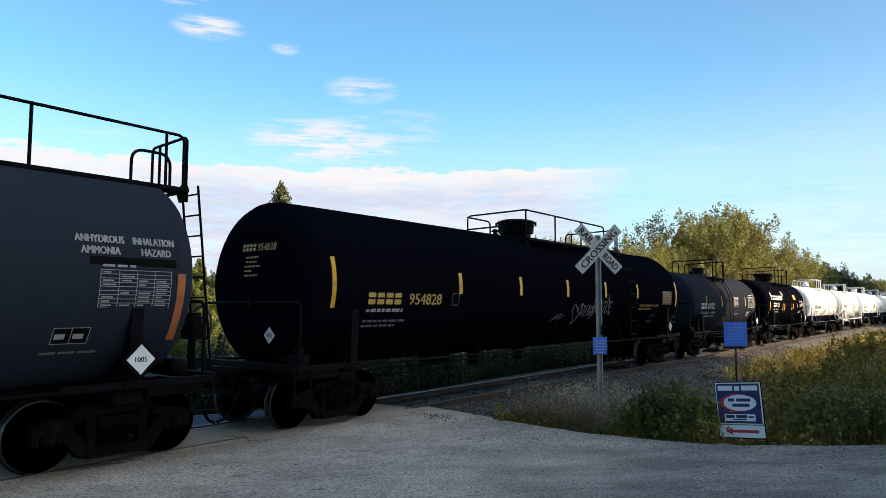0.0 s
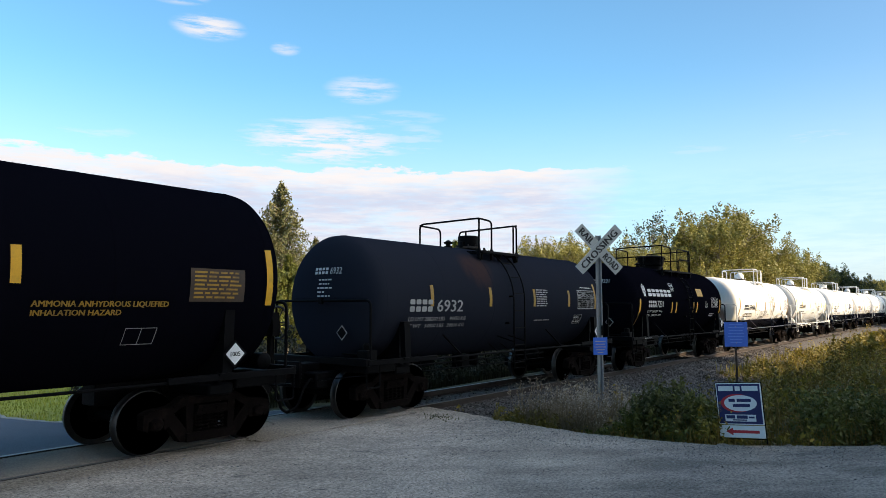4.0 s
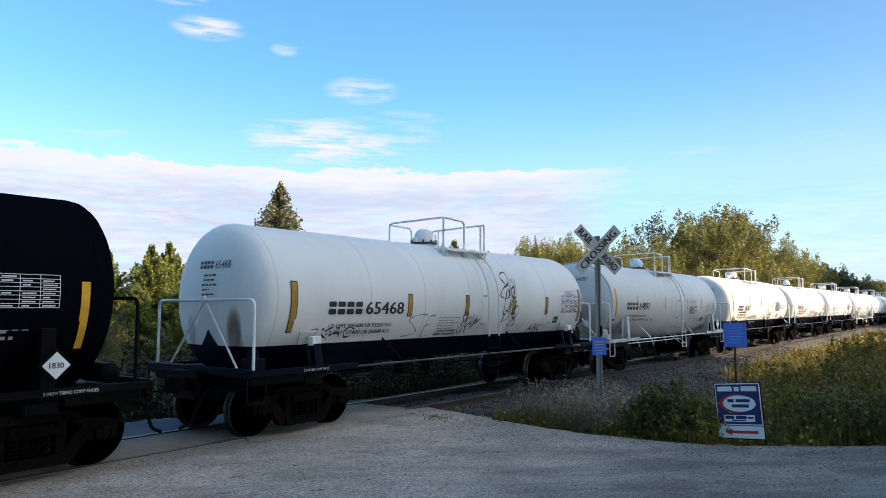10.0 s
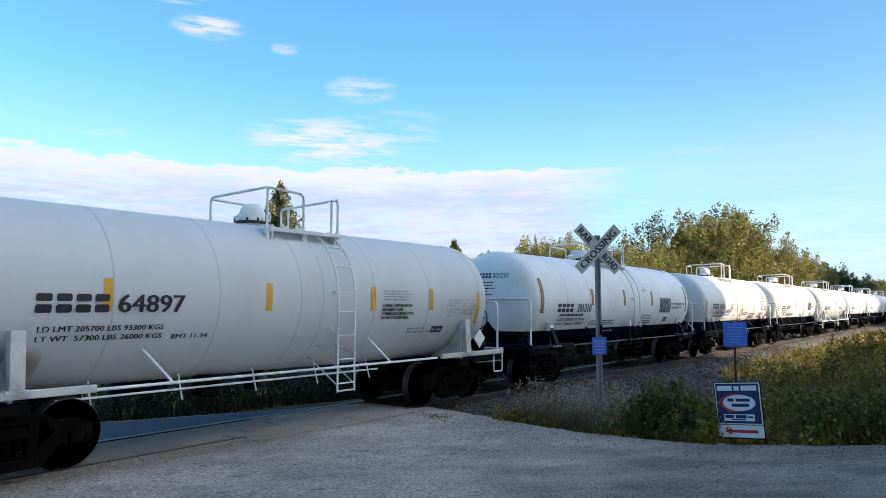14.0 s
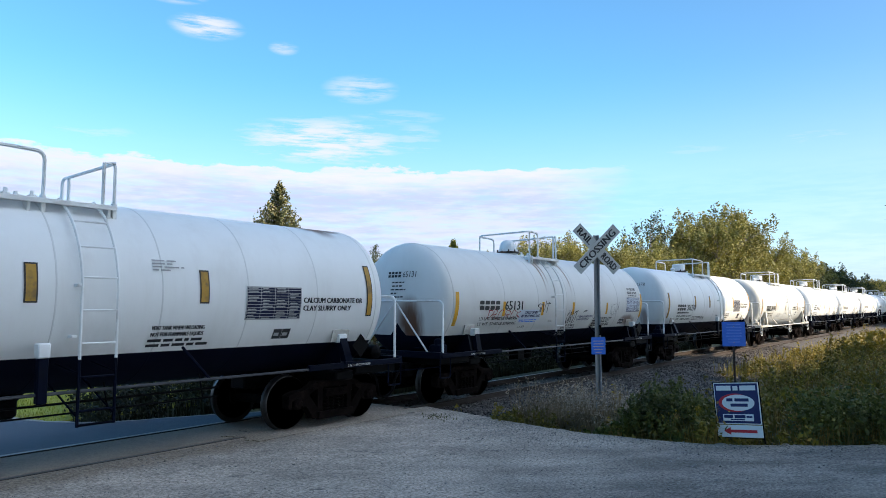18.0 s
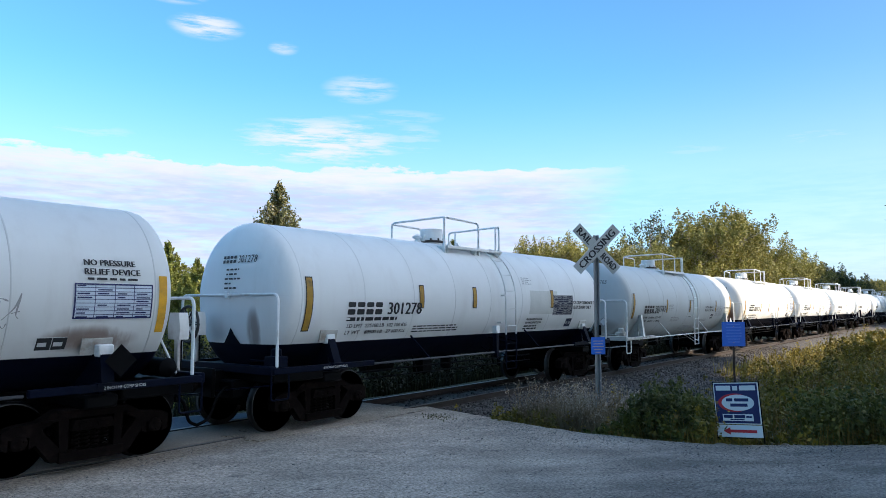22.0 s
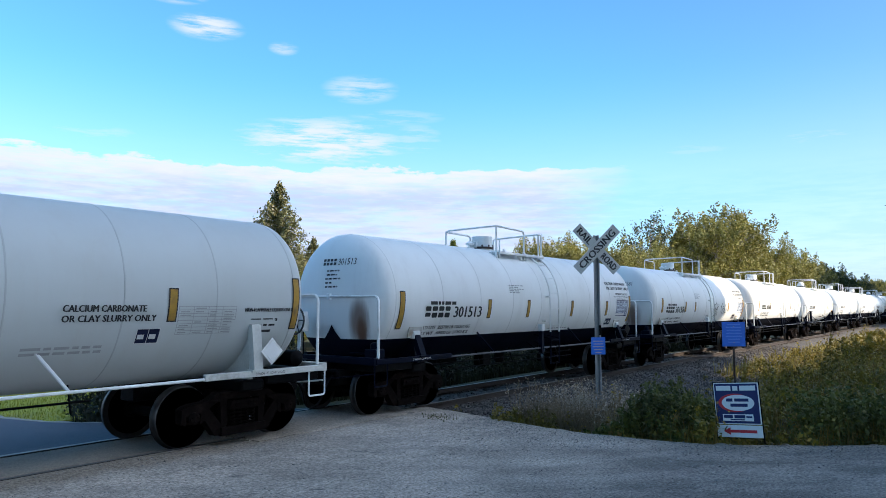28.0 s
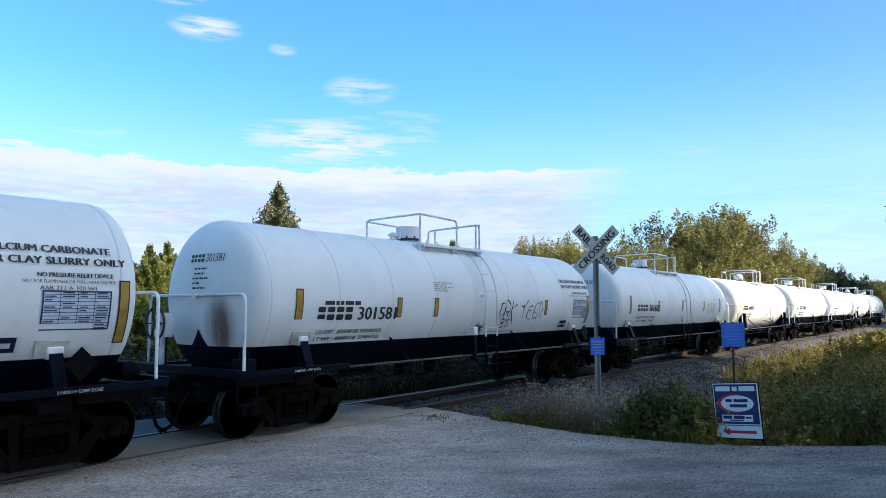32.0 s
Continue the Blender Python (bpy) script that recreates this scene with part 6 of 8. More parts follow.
def add_end(c, car, s):
    """Draft sill, end platform, end rail, steps, coupler and hoses at one end (s = -1 or 1)."""
    hs, te, he = c["hs"], c["truck"], c["half"]
    f, m = c["frame_mat"], c["rail_mat"]
    x_in, x_out = s * (te - 1.35), s * (he - 0.33)
    sill = Geo()
    sill.box(x_in, x_out, -0.20, 0.20, 0.68, 1.05, 0.02)
    sill.box(x_out - s * 0.02, x_out + s * 0.05, -0.32, 0.32, 0.62, 1.10, 0.015)
    part("draft_sill", sill, f, car)
    deck = Geo()
    xe = s * (hs + 0.62)
    deck.box(xe - 0.06, xe + 0.06, -1.42, 1.42, 1.02, 1.16, 0.012)
    part("end_sill", deck, c["end_mat"], car)
    floor = Geo().box(s * (te + 0.25), xe - s * 0.07, -1.34, 1.34, 0.88, 1.08, 0.02)
    floor.box(s * (te + 0.5), s * (he - 0.5), -0.55, 0.55, 0.6, 0.9, 0.03)
    part("end_platform", floor, c["frame_mat"], car, "dark end platform above the coupler")
    for side in (-1, 1):
        k = Geo()
        k.box(s * (te - 0.95), xe, side * 1.36, side * 1.44, 1.03, 1.13, 0.01)
        sill_side = part("side_sill", k, c["end_mat"], car)
        if side < 0 and c["shoes"]:
            g = Geo()
            vs, fs = flat_text(c["shoes"], 0.058)
            g.add([((s * te - 0.05 if s > 0 else -te - 0.35) + v[0] * 0.9, -1.4425, 1.055 + v[1]) for v in vs], fs)
            tagged(part("lettering", g, LETTER_WHITE if c["dark_frame"] else LETTER_BLACK, sill_side, smooth=False, fix=False), kind="stuff")
        st = Geo()
        xs = xe + s * 0.02
        st.tube(bend([(xs, side * 1.4, 1.08), (xs, side * 1.4, 0.62), (xs - s * 0.36, side * 1.4, 0.62), (xs - s * 0.36, side * 1.4, 1.08)], 0.05), 0.016, 6)
        part("sill_step", st, c["low_mat"], car)
    # end rail across the head, with two slanting stays
    rail = Geo()
    xr, zt = s * (hs + 0.50), c["end_rail_z"]
    rail.tube(bend([(xr, -1.36, 1.14), (xr, -1.36, zt), (xr, 1.36, zt), (xr, 1.36, 1.14)], 0.14), 0.026, 7)
    part("end_rail", rail, m, car, "bent pipe rail round the tank end")
    part("rail_clamp", Geo().box(xr - 0.035, xr + 0.035, -0.05, 0.05, zt - 0.07, zt + 0.06, 0.01), m, car)
    if c["stays"]:
        for side in (-1, 1):
            part("end_stay", Geo().tube([(xr - s * 0.02, side * 0.02, zt - 0.03), (xr, side * 0.95, 1.14)], 0.02, 6), m, car)
    # body bolster and saddle
    b = Geo()
    x = s * te
    part("truck_bolster_beam", Geo().box(x - 0.22, x + 0.22, -1.32, 1.32, 0.80, 0.98, 0.03), c["frame_mat"], car)
    zt2 = 1.56 if c["belly"] else c["zc"] - 0.50
    yy = math.sqrt(c["r"] ** 2 - (zt2 - c["zc"]) ** 2)
    for side in (-1, 1):
        b = Geo()
        b.plate([(side * 0.35, 0.95), (side * 1.28, 0.95), (side * 1.22, 1.10), (side * (yy + 0.02), zt2), (side * (yy - 0.06), zt2)], x - 0.025, x + 0.025, plane="yz")
        lean = (side * (yy + 0.06) - side * 1.40) * c["post_lean"]
        post = [(side * 1.33, 1.1), (side * 1.45, 1.1), (side * 1.45 + lean, zt2 + 0.05), (side * 1.33 + lean, zt2 + 0.05)]
        b.plate(post, x - 0.085, x + 0.085, plane="yz")
        b.plate([(side * 1.30, 1.10), (side * 1.47, 1.10), (side * 1.47, 1.14), (side * 1.30, 1.14)], x - 0.14, x + 0.14, plane="yz")
        saddle = part("saddle", b, c["saddle_mat"], car)
        if c["belly"]:
            y0, y1 = sorted((side * (1.32 - (1.32 - yy) * c["post_lean"]), side * (1.465 - (1.33 - yy) * c["post_lean"])))
            part("saddle_cap", Geo().box(x - 0.10, x + 0.10, y0, y1, 1.47, 1.63, 0.015), WHITE, saddle, "white painted cap")
            g = Geo()
            for q in (0, 1):
                vv = [(x + d, side * (c["r"] + 0.016 + 0.05 * (1 - k) + 0.02 * q) * math.cos((z - c["zc"]) / c["r"]), c["zc"] + (c["r"] + 0.02 + 0.05 * (1 - k) + 0.02 * q) * math.sin((z - c["zc"]) / c["r"])) for d in (-0.24, 0.17) for k, z in ((0, 1.50), (1, 1.70))]
                g.add(vv, [])
            g.f = [(0, 1, 3, 2), (4, 6, 7, 5), (0, 4, 5, 1), (2, 3, 7, 6), (0, 2, 6, 4), (1, 5, 7, 3)]
            g.m = [0] * 6
            part("bearing_plate", g, STAINED, saddle, "weathered grey bearing plate")
    pad = Geo()
    n = 8
    vs, fs = [], []
    for i in range(n + 1):
        a = radians(-62 + 46 * i / n)
        rr = c["r"] + 0.014
        for dx in (-0.42, 0.42):
            vs.append((x + dx, -rr * math.cos(a), c["zc"] + rr * math.sin(a)))
    fs = [(2 * i, 2 * i + 1, 2 * i + 3, 2 * i + 2) for i in range(n)]
    part("saddle_pad", pad.add(vs, fs), c["tank_mat"], car, fix=False)
    if s > 0 and c["dark_frame"] is not None:
        k = Geo().spin([(-0.36, 0.0), (-0.35, 0.09), (-0.31, 0.14), (0.31, 0.14), (0.35, 0.09), (0.36, 0.0)], "y", 14, (s * (hs + 0.30), -0.75, 1.24))
        part("air_reservoir", k, c["frame_mat"], car, "small round air tank")
    if s < 0:
        k = Geo().box(-hs - 0.42, -hs - 0.14, -1.22, -0.92, 1.10, 1.30, 0.02).spin([(1.28, 0.09), (1.40, 0.09), (1.43, 0.05), (1.43, 0)], "z", 10, (-hs - 0.28, -1.07, 0))
        k.tube([(-hs - 0.28, -0.95, 1.2), (-hs - 0.28, -0.4, 1.2)], 0.02, 6)
        part("brake_valve", k, c["end_mat"], car, "cast brake valve on the end platform")
    # coupler, hose
    q = Geo()
    xo = s * (he - 0.33)
    q.box(xo, xo + s * 0.22, -0.09, 0.09, 0.78, 0.98, 0.02)
    q.box(xo + s * 0.18, s * he, -0.16, 0.17, 0.74, 1.02, 0.05)
    part("coupler", q, IRON, car, "rusty iron knuckle coupler")
    h = Geo()
    h.tube(bend([(xo - s * 0.1, -0.45, 0.78), (xo + s * 0.05, -0.45, 0.62), (xo + s * 0.16, -0.42, 0.30), (s * (he + 0.02), -0.36, 0.22)], 0.15), 0.026, 7)
    h.tube([(xo - s * 0.6, -0.45, 0.80), (xo - s * 0.1, -0.45, 0.78)], 0.02, 6)
    part("brake_hose", h, BLACK, car, "drooping black rubber air hose")
    u = Geo()
    u.tube([(xo - s * 0.05, -0.25, 0.72), (xe, -1.38, 0.86)], 0.014, 5)
    part("uncoupling_lever", u, c["low_mat"], car)


def tank_car(c):
    """One tank car, standing on the rails about its middle."""
    r, zc, hs = c["r"], c["zc"], c["hs"]
    c["head"] = r * 0.31
    car = tagged(new("tank_car"), c["label"], "tank car", "train of tank cars")
    # shell
    prof = []
    for i in range(11):
        a = math.pi / 2 * i / 10
        rho = math.sin(a)
        prof.append((-hs - c["head"] * (1 - rho ** 2.6) ** (1 / 2.6), r * rho if i else 0.0005))
    rings = sorted([-hs + 0.03, *(c["rings"] or [-hs + 2 * hs * k / c["courses"] for k in range(1, c["courses"])]), hs - 0.03])
    for x in rings:
        prof.append((x, r))
    for i in range(11):
        a = math.pi / 2 * (10 - i) / 10
        rho = math.sin(a)
        prof.append((hs + c["head"] * (1 - rho ** 2.6) ** (1 / 2.6), r * rho if i < 10 else 0.0005))
    shell = Geo().spin(prof, "x", 64, (c["shift"], 0, zc))
    c["tank_mat"] = tank_paint("tank_paint", c["paint"], c["dirt"], c["belly"], 1.48, c["rust"], c["gloss"], c["grime"], c["spec"], c["streaks"])
    tank = part("tank", shell, c["tank_mat"], car, c["tank_label"])
    seam = mesh_of("weld_seam", Geo().spin([(-0.018, r - 0.004), (-0.007, r + 0.004), (0.007, r + 0.004), (0.018, r - 0.004)], "x", 64, (0, 0, zc)), c["tank_mat"] if c["paint"][0] < 0.3 else tank_paint("seam_paint", tuple(0.84 * k for k in c["paint"]), c["dirt"], c["belly"], 1.48, None, 0.5, c["grime"]))
    for x in rings:
        part("weld_seam", seam, None, tank, at=(x, 0, 0))
    for s in (-1, 1):
        add_end(c, car, s)
        add_truck(car, s * c["truck"], c["turning"])
    for ob in car.children:
        if ob is not tank:
            ob.matrix_basis = Matrix.Translation((c["shift"], 0, 0)) @ ob.matrix_basis
    add_platform(c, car)
    add_ladder(c, car)
    # running pipe along the side, with hangers
    for side in (-1, 1):
        x0 = c["truck"] - 0.95
        g = Geo().tube([(-x0, side * 1.40, 1.06), (x0, side * 1.40, 1.06)], 0.022, 7)
        part("side_rail", g, c["rail_pipe"], car, "pipe rail along the sill")
        for x in c["hangers"]:
            yy = math.sqrt(max(0.04, r * r - 0.78 ** 2))
            part("rail_hanger", Geo().tube([(x, side * 1.40, 1.06), (x - 0.28, side * (yy + 0.0), zc - 0.76)], 0.022, 6), c["low_mat"], car)
    if c["post"] is not None:
        p = part("support_post", Geo().box(c["post"] - 0.06, c["post"] + 0.06, -1.46, -1.36, 0.95, 1.50, 0.012), c["low_mat"], car)
        part("post_cap", Geo().box(c["post"] - 0.075, c["post"] + 0.075, -1.475, -1.345, 1.50, 1.68, 0.015), WHITE, p, "white painted cap plate")
    # under the belly: valve, brake gear
    u = Geo()
    zb = zc - r
    u.spin([(zb - 0.32, 0.10), (zb - 0.28, 0.14), (zb - 0.1, 0.14), (zb + 0.1, 0.3)], "z", 16, (0, 0, 0))
    part("outlet_valve", u, c["frame_mat"], car, "bottom outlet valve")
    b = Geo()
    xb = -c["truck"] * 0.42
    b.spin([(xb - 0.45, 0.0), (xb - 0.42, 0.16), (xb + 0.42, 0.16), (xb + 0.45, 0.0)], "x", 16, (0, 0.35, zb - 0.12))
    b.box(xb + 0.6, xb + 0.95, -0.5, -0.2, zb - 0.3, zb + 0.02, 0.02)
    part("brake_reservoir", b, c["frame_mat"], car)
    rod = Geo()
    rod.tube([(-c["truck"] + 0.9, -0.75, zb - 0.10), (c["truck"] * 0.55, -0.75, zb - 0.10)], 0.018, 6)
    if not c["white_frame"]:
        rod.tube([(-c["truck"] + 0.9, -0.75, zb - 0.24), (c["truck"] * 0.55, -0.75, zb - 0.24)], 0.014, 6)
    for k in range(5):
        x = -c["truck"] * 0.7 + k * c["truck"] * 0.3
        rod.tube([(x, -0.75, zb - 0.26), (x, -0.62, zb + 0.12)], 0.014, 5)
    part("brake_rod", rod, c["rail_mat"] if c["white_frame"] and not c["shoes"] else c["frame_mat"], car)
    # hand brake: a spoked wheel with its gear housing and pedestal
    e, wy = (-1, 0.68) if c["brake_front"] else (1, -0.60)
    x = e * (hs + 0.80 if c["brake_front"] else hs + 0.95)
    w = Geo()
    w.tube([(x, wy + 0.28 * math.cos(k * 0.2618), 1.85 + 0.28 * math.sin(k * 0.2618)) for k in range(25)], 0.020, 6)
    wheel = part("brake_wheel", w, c["brake_mat"], car, "spoked hand brake wheel")
    for k in range(6):
        a = k * 1.0472
        part("spoke", Geo().tube([(x - e * 0.03, wy, 1.85), (x, wy + 0.28 * math.cos(a), 1.85 + 0.28 * math.sin(a))], 0.013, 5), c["brake_mat"], wheel)
    part("hub", Geo().tube([(x - e * 0.2, wy, 1.85), (x + e * 0.03, wy, 1.85)], [0.05, 0.04], 10), c["brake_mat"], wheel)
    bb = Geo().plate([(wy - 0.15, 1.62), (wy + 0.15, 1.62), (wy + 0.17, 1.78), (wy + 0.12, 2.03), (wy - 0.12, 2.03), (wy - 0.17, 1.78)], x - e * 0.24, x - e * 0.08, plane="yz")
    bb.box(x - e * 0.20, x - e * 0.12, wy - 0.05, wy + 0.05, 1.05, 1.64, 0.01)
    part("brake_housing", bb, c["rail_mat"], car)
    part("brake_chain", Geo().tube([(x - e * 0.16, wy - 0.09, 1.64), (x - e * 0.16, wy - 0.10, 1.05)], 0.014, 5), c["frame_mat"], car)
    # yellow strips
    for x, z0, z1, wide in c["strips"]:
        part("reflective_strip", patch(c, x - wide / 2, x + wide / 2, z0, z1, 0.012), c["strip_mat"], car, fix=False)
        if c["edge"]:
            part("strip_edge", patch(c, x - wide / 2 - 0.02, x + wide / 2 + 0.02, z0 - 0.02, z1 + 0.02, 0.009), LETTER_BLACK, car, fix=False)
    head_print(c, tank, c["head_ink"] or c["ink"])
    if c["belly"]:
        g = Geo().add([head_point(c, a, z, 0.015) for a, z in ((-0.24, 1.47), (0.0, 1.47), (0.24, 1.47), (0.10, 1.62), (0.0, 1.76), (-0.10, 1.62))], [(0, 1, 5), (1, 3, 4, 5), (1, 2, 3)])
        part("gusset_plate", g, NAVY, car, fix=False)
    # placards
    if c["code"][0] is not None:
        head_placard(c, car, 0.52, 1.62, c["code"][0])
    placard(car, hs - c["placard_x"], 1.42, -1.50, c["rail_mat"] if c["white_frame"] else c["frame_mat"], c["code"][1], 0.2 if c["end_ladder"] else 0.165)
    c["print"](c, tank)
    return car


BASE = dict(end_ladder=False, low_mat=NAVY, spec=0.5, r=1.308, zc=2.288, hs=5.38, truck=4.6, half=6.63, courses=5, paint=(0.80, 0.80, 0.78), dirt=(0.42, 0.37, 0.31), belly=None, rust=None, gloss=0.46, grime=0.16,
            ink=LETTER_BLACK, rail_mat=WHITE, plat_mat=WHITE, dome_mat=WHITE, dome_label="white domed cover", frame_mat=BLACK, end_mat=NAVY, saddle_mat=NAVY, plat=(-0.36, 1.3, 0.82, 0), gap=(0.45, 1.1),
            rail_z=4.15, dome=("dome", -0.05), ladder=(0.78, 1.2), ladder_foot=0.62, end_rail_z=2.25, stays=True, shoes="2 INCH HF COMP SHOES", dark_frame=True, white_frame=False,
            hangers=(-2.4, 2.2), strips=(), strip_mat=YELLOW, edge=False, code=(None, None), placard_x=0.6, turning=True, tank_label="", number="65468", head_z=0.50, head_rows=5, brake_front=False, streaks=(), shift=0.0, post_lean=0.35, head_ink=None, rings=(-3.25, -1.6, 0.02, 0.52, 1.85, 3.5))
BASE["rail_pipe"], BASE["post"], BASE["brake_mat"] = PIPE, None, GREY_BLACK
LONG = dict(BASE, r=1.347, zc=2.293, hs=5.87, truck=5.07, half=7.14, plat=(-1.35, 0.97, 0.80, 0), gap=(0.02, 0.8), dome=("box", -0.82), dome_label="white round manway box", ladder=(0.27, 0.74),
            strip_mat=OCHRE, edge=True, post=-0.16, rail_z=4.15, stays=False, end_rail_z=2.33, head_z=0.60, brake_front=True, post_lean=1.0, rings=(-4.3, -2.85, -1.42, 0.0, 1.44, 2.9, 4.35))


def print_ammonia(c, t):
    letters(c, t, "ANHYDROUS", 7.13, 2.95, 0.10, 0.64, LETTER_GREY, bold=0.006)
    letters(c, t, "AMMONIA", 7.20, 2.80, 0.10, 0.51, LETTER_GREY, bold=0.006)
    letters(c, t, "INHALATION", 7.89, 2.95, 0.10, 0.60, LETTER_GREY, bold=0.006)
    letters(c, t, "HAZARD", 8.00, 2.80, 0.10, 0.43, LETTER_GREY, bold=0.006)
    table(c, t, 7.45, 8.44, 2.12, 2.60, 9, 4, LETTER_GREY)
    bars(c, t, 7.47, 2.67, 0.45, 1, 0.03, 0.02, LETTER_GREY, 3, ragged=0)
    table(c, t, 6.98, 7.43, 1.66, 1.86, 1, 2, LETTER_GREY, BLACK)
    bars(c, t, 6.9, 1.56, 0.7, 1, 0.03, 0.02, SPRAY_GREY, 5, ragged=0)
    part("black_patch", patch(c, 7.31, 8.52, 2.66, 2.77, 0.004), BLACK, t, fix=False)


def print_long_black(c, t):
    x = lambda X: X - c["X"]
    mark(c, t, x(9.45), 2.17, 0.22, 0.98, LETTER_YELLOW)
    letters(c, t, "954828", x(10.61), 2.17, 0.22, 1.05, LETTER_YELLOW, bold=0.006)
    bars(c, t, x(9.44), 2.09, 1.03, 1, 0.06, 0.05, LETTER_GREY, 4, ragged=0)
    bars(c, t, x(9.43), 1.88, 1.35, 2, 0.04, 0.05, SPRAY_GREY, 4)
    table(c, t, x(12.05), x(12.28), 2.16, 2.40, 1, 1, LETTER_GREY, fill=0)
    part("hazard_note", patch(c, 7.34, 8.27, 2.20, 2.68, 0.006), RUST_BROWN, t, fix=False)
    bars(c, t, 7.40, 2.64, 0.82, 7, 0.028, 0.032, OCHRE, 6, ragged=0.1)
    letters(c, t, "AMMONIA ANHYDROUS LIQUEFIED", 5.25, 2.13, 0.075, 1.78, OCHRE, bold=0.004)
    letters(c, t, "INHALATION HAZARD", 5.25, 2.02, 0.075, 1.12, OCHRE, bold=0.004)
    table(c, t, x(23.72), x(24.17), 1.62, 1.84, 1, 2, LETTER_GREY, fill=0)
    sprayed(c, t, "@", 0.48, 1.12, 1.80, 2.18, SPRAY_GREY, 0.024, seed=2)
    sprayed(c, t, "STEADY", 0.95, 1.85, 1.88, 2.18, SPRAY_GREY, 0.019, seed=3)
    sprayed(c, t, "HUSTLE", 1.72, 3.05, 1.94, 2.30, SPRAY_GREY, 0.021, seed=4)
    sprayed(c, t, "L", 2.88, 3.18, 1.88, 2.50, SPRAY_GREY, 0.02, -0.15, seed=6)
    sprayed(c, t, "~", -0.55, 0.12, 1.74, 2.0, SPRAY_GREY, 0.014, seed=5)


def print_grey_black(c, t):
    x = lambda X: X - c["X"]
    mark(c, t, x(28.9), 2.03, 0.25, 0.78, LETTER_GREY)
    letters(c, t, "6932", x(29.78), 2.03, 0.25, 0.95, LETTER_GREY, bold=0.008)
    letters(c, t, "LD LMT 208200 LBS    94450 KG", x(28.9), 1.84, 0.085, 2.0, LETTER_GREY)
    letters(c, t, "LT WT   54800 LBS   24850 KG", x(28.9), 1.70, 0.085, 2.0, LETTER_GREY)
    bars(c, t, x(34.0), 2.58, 0.66, 8, 0.028, 0.03, LETTER_GREY, 3, ragged=0.25)
    bars(c, t, x(34.0), 1.80, 0.8, 1, 0.05, 0.03, LETTER_GREY, 5, ragged=0)
    table(c, t, 3.36, 4.42, 2.07, 2.60, 9, 4, LETTER_GREY, BLACK)
    table(c, t, 3.22, 3.70, 1.67, 1.90, 2, 3, LETTER_WHITE, BLACK)
    bars(c, t, 3.60, 2.69, 0.7, 1, 0.05, 0.03, LETTER_WHITE, 9, ragged=0)


def print_emblem(c, t):
    x = lambda X: X - c["X"]
    g = Geo()
    # an emblem of upraised shapes and six plain blocks for the owner's name
    for i, (a, b, z0, z1) in enumerate(((41.12, 41.20, 2.60, 2.86), (41.22, 41.29, 2.66, 2.92), (41.31, 41.38, 2.64, 2.86), (41.17, 41.34, 2.50, 2.64))):
        q = patch(c, x(a), x(b), z0, z1, 0.012)
        g.add(q.v, q.f)
    part("emblem", g, LETTER_WHITE, t, smooth=False, fix=False)
    mark(c, t, x(41.58), 2.50, 0.26, 2.35, LETTER_WHITE, 6)
    mark(c, t, x(41.56), 2.12, 0.23, 0.68, LETTER_WHITE)
    letters(c, t, "17231", x(42.2), 2.12, 0.23, 0.78, LETTER_WHITE, bold=0.005)
    letters(c, t, "LD LMT 205000 LB 93 100 KG", x(41.5), 1.94, 0.075, 1.4, LETTER_WHITE)
    letters(c, t, "LT WT   57000 LB 25 850 KG", x(41.5), 1.81, 0.075, 1.4, LETTER_WHITE)
    bars(c, t, x(43.95), 3.00, 0.5, 6, 0.022, 0.03, LETTER_WHITE, 3)
    part("hazard_note", patch(c, x(46.95), x(47.65), 2.56, 2.86, 0.007), YELLOW, t, fix=False)
    bars(c, t, x(47.02), 2.81, 0.55, 5, 0.022, 0.026, OCHRE, 6, ragged=0.3)
    table(c, t, x(47.9), x(48.24), 2.10, 2.34, 2, 2, LETTER_WHITE, None, 0.4)
    table(c, t, x(48.72), x(49.65), 2.12, 2.52, 8, 4, LETTER_WHITE)
    bars(c, t, x(48.6), 1.86, 0.9, 2, 0.04, 0.04, LETTER_GREY, 9)


def number_block(c, t, X0, digits, load, tare, h=0.25, w_mark=0.85, w_num=1.15, z=2.02, gap=0.12):
    x = X0 - c["X"]
    h *= 0.86
    mark(c, t, x, z, h, w_mark)
    letters(c, t, digits, x + w_mark + gap, z, h, w_num, bold=0.010)
    letters(c, t, load, x + 0.05, z - 0.24, 0.075, 1.7, bold=0.003)
    letters(c, t, tare, x + 0.05, z - 0.36, 0.075, 1.7, bold=0.003)


def slurry_words(c, t, X0, z=2.30, size=0.095, wide=1.05):
    letters(c, t, "CALCIUM CARBONATE OR", X0 - c["X"], z, size, wide, bold=0.006)
    letters(c, t, "CLAY SLURRY ONLY", X0 - c["X"], z - size * 1.5, size, wide * 0.8, bold=0.006)


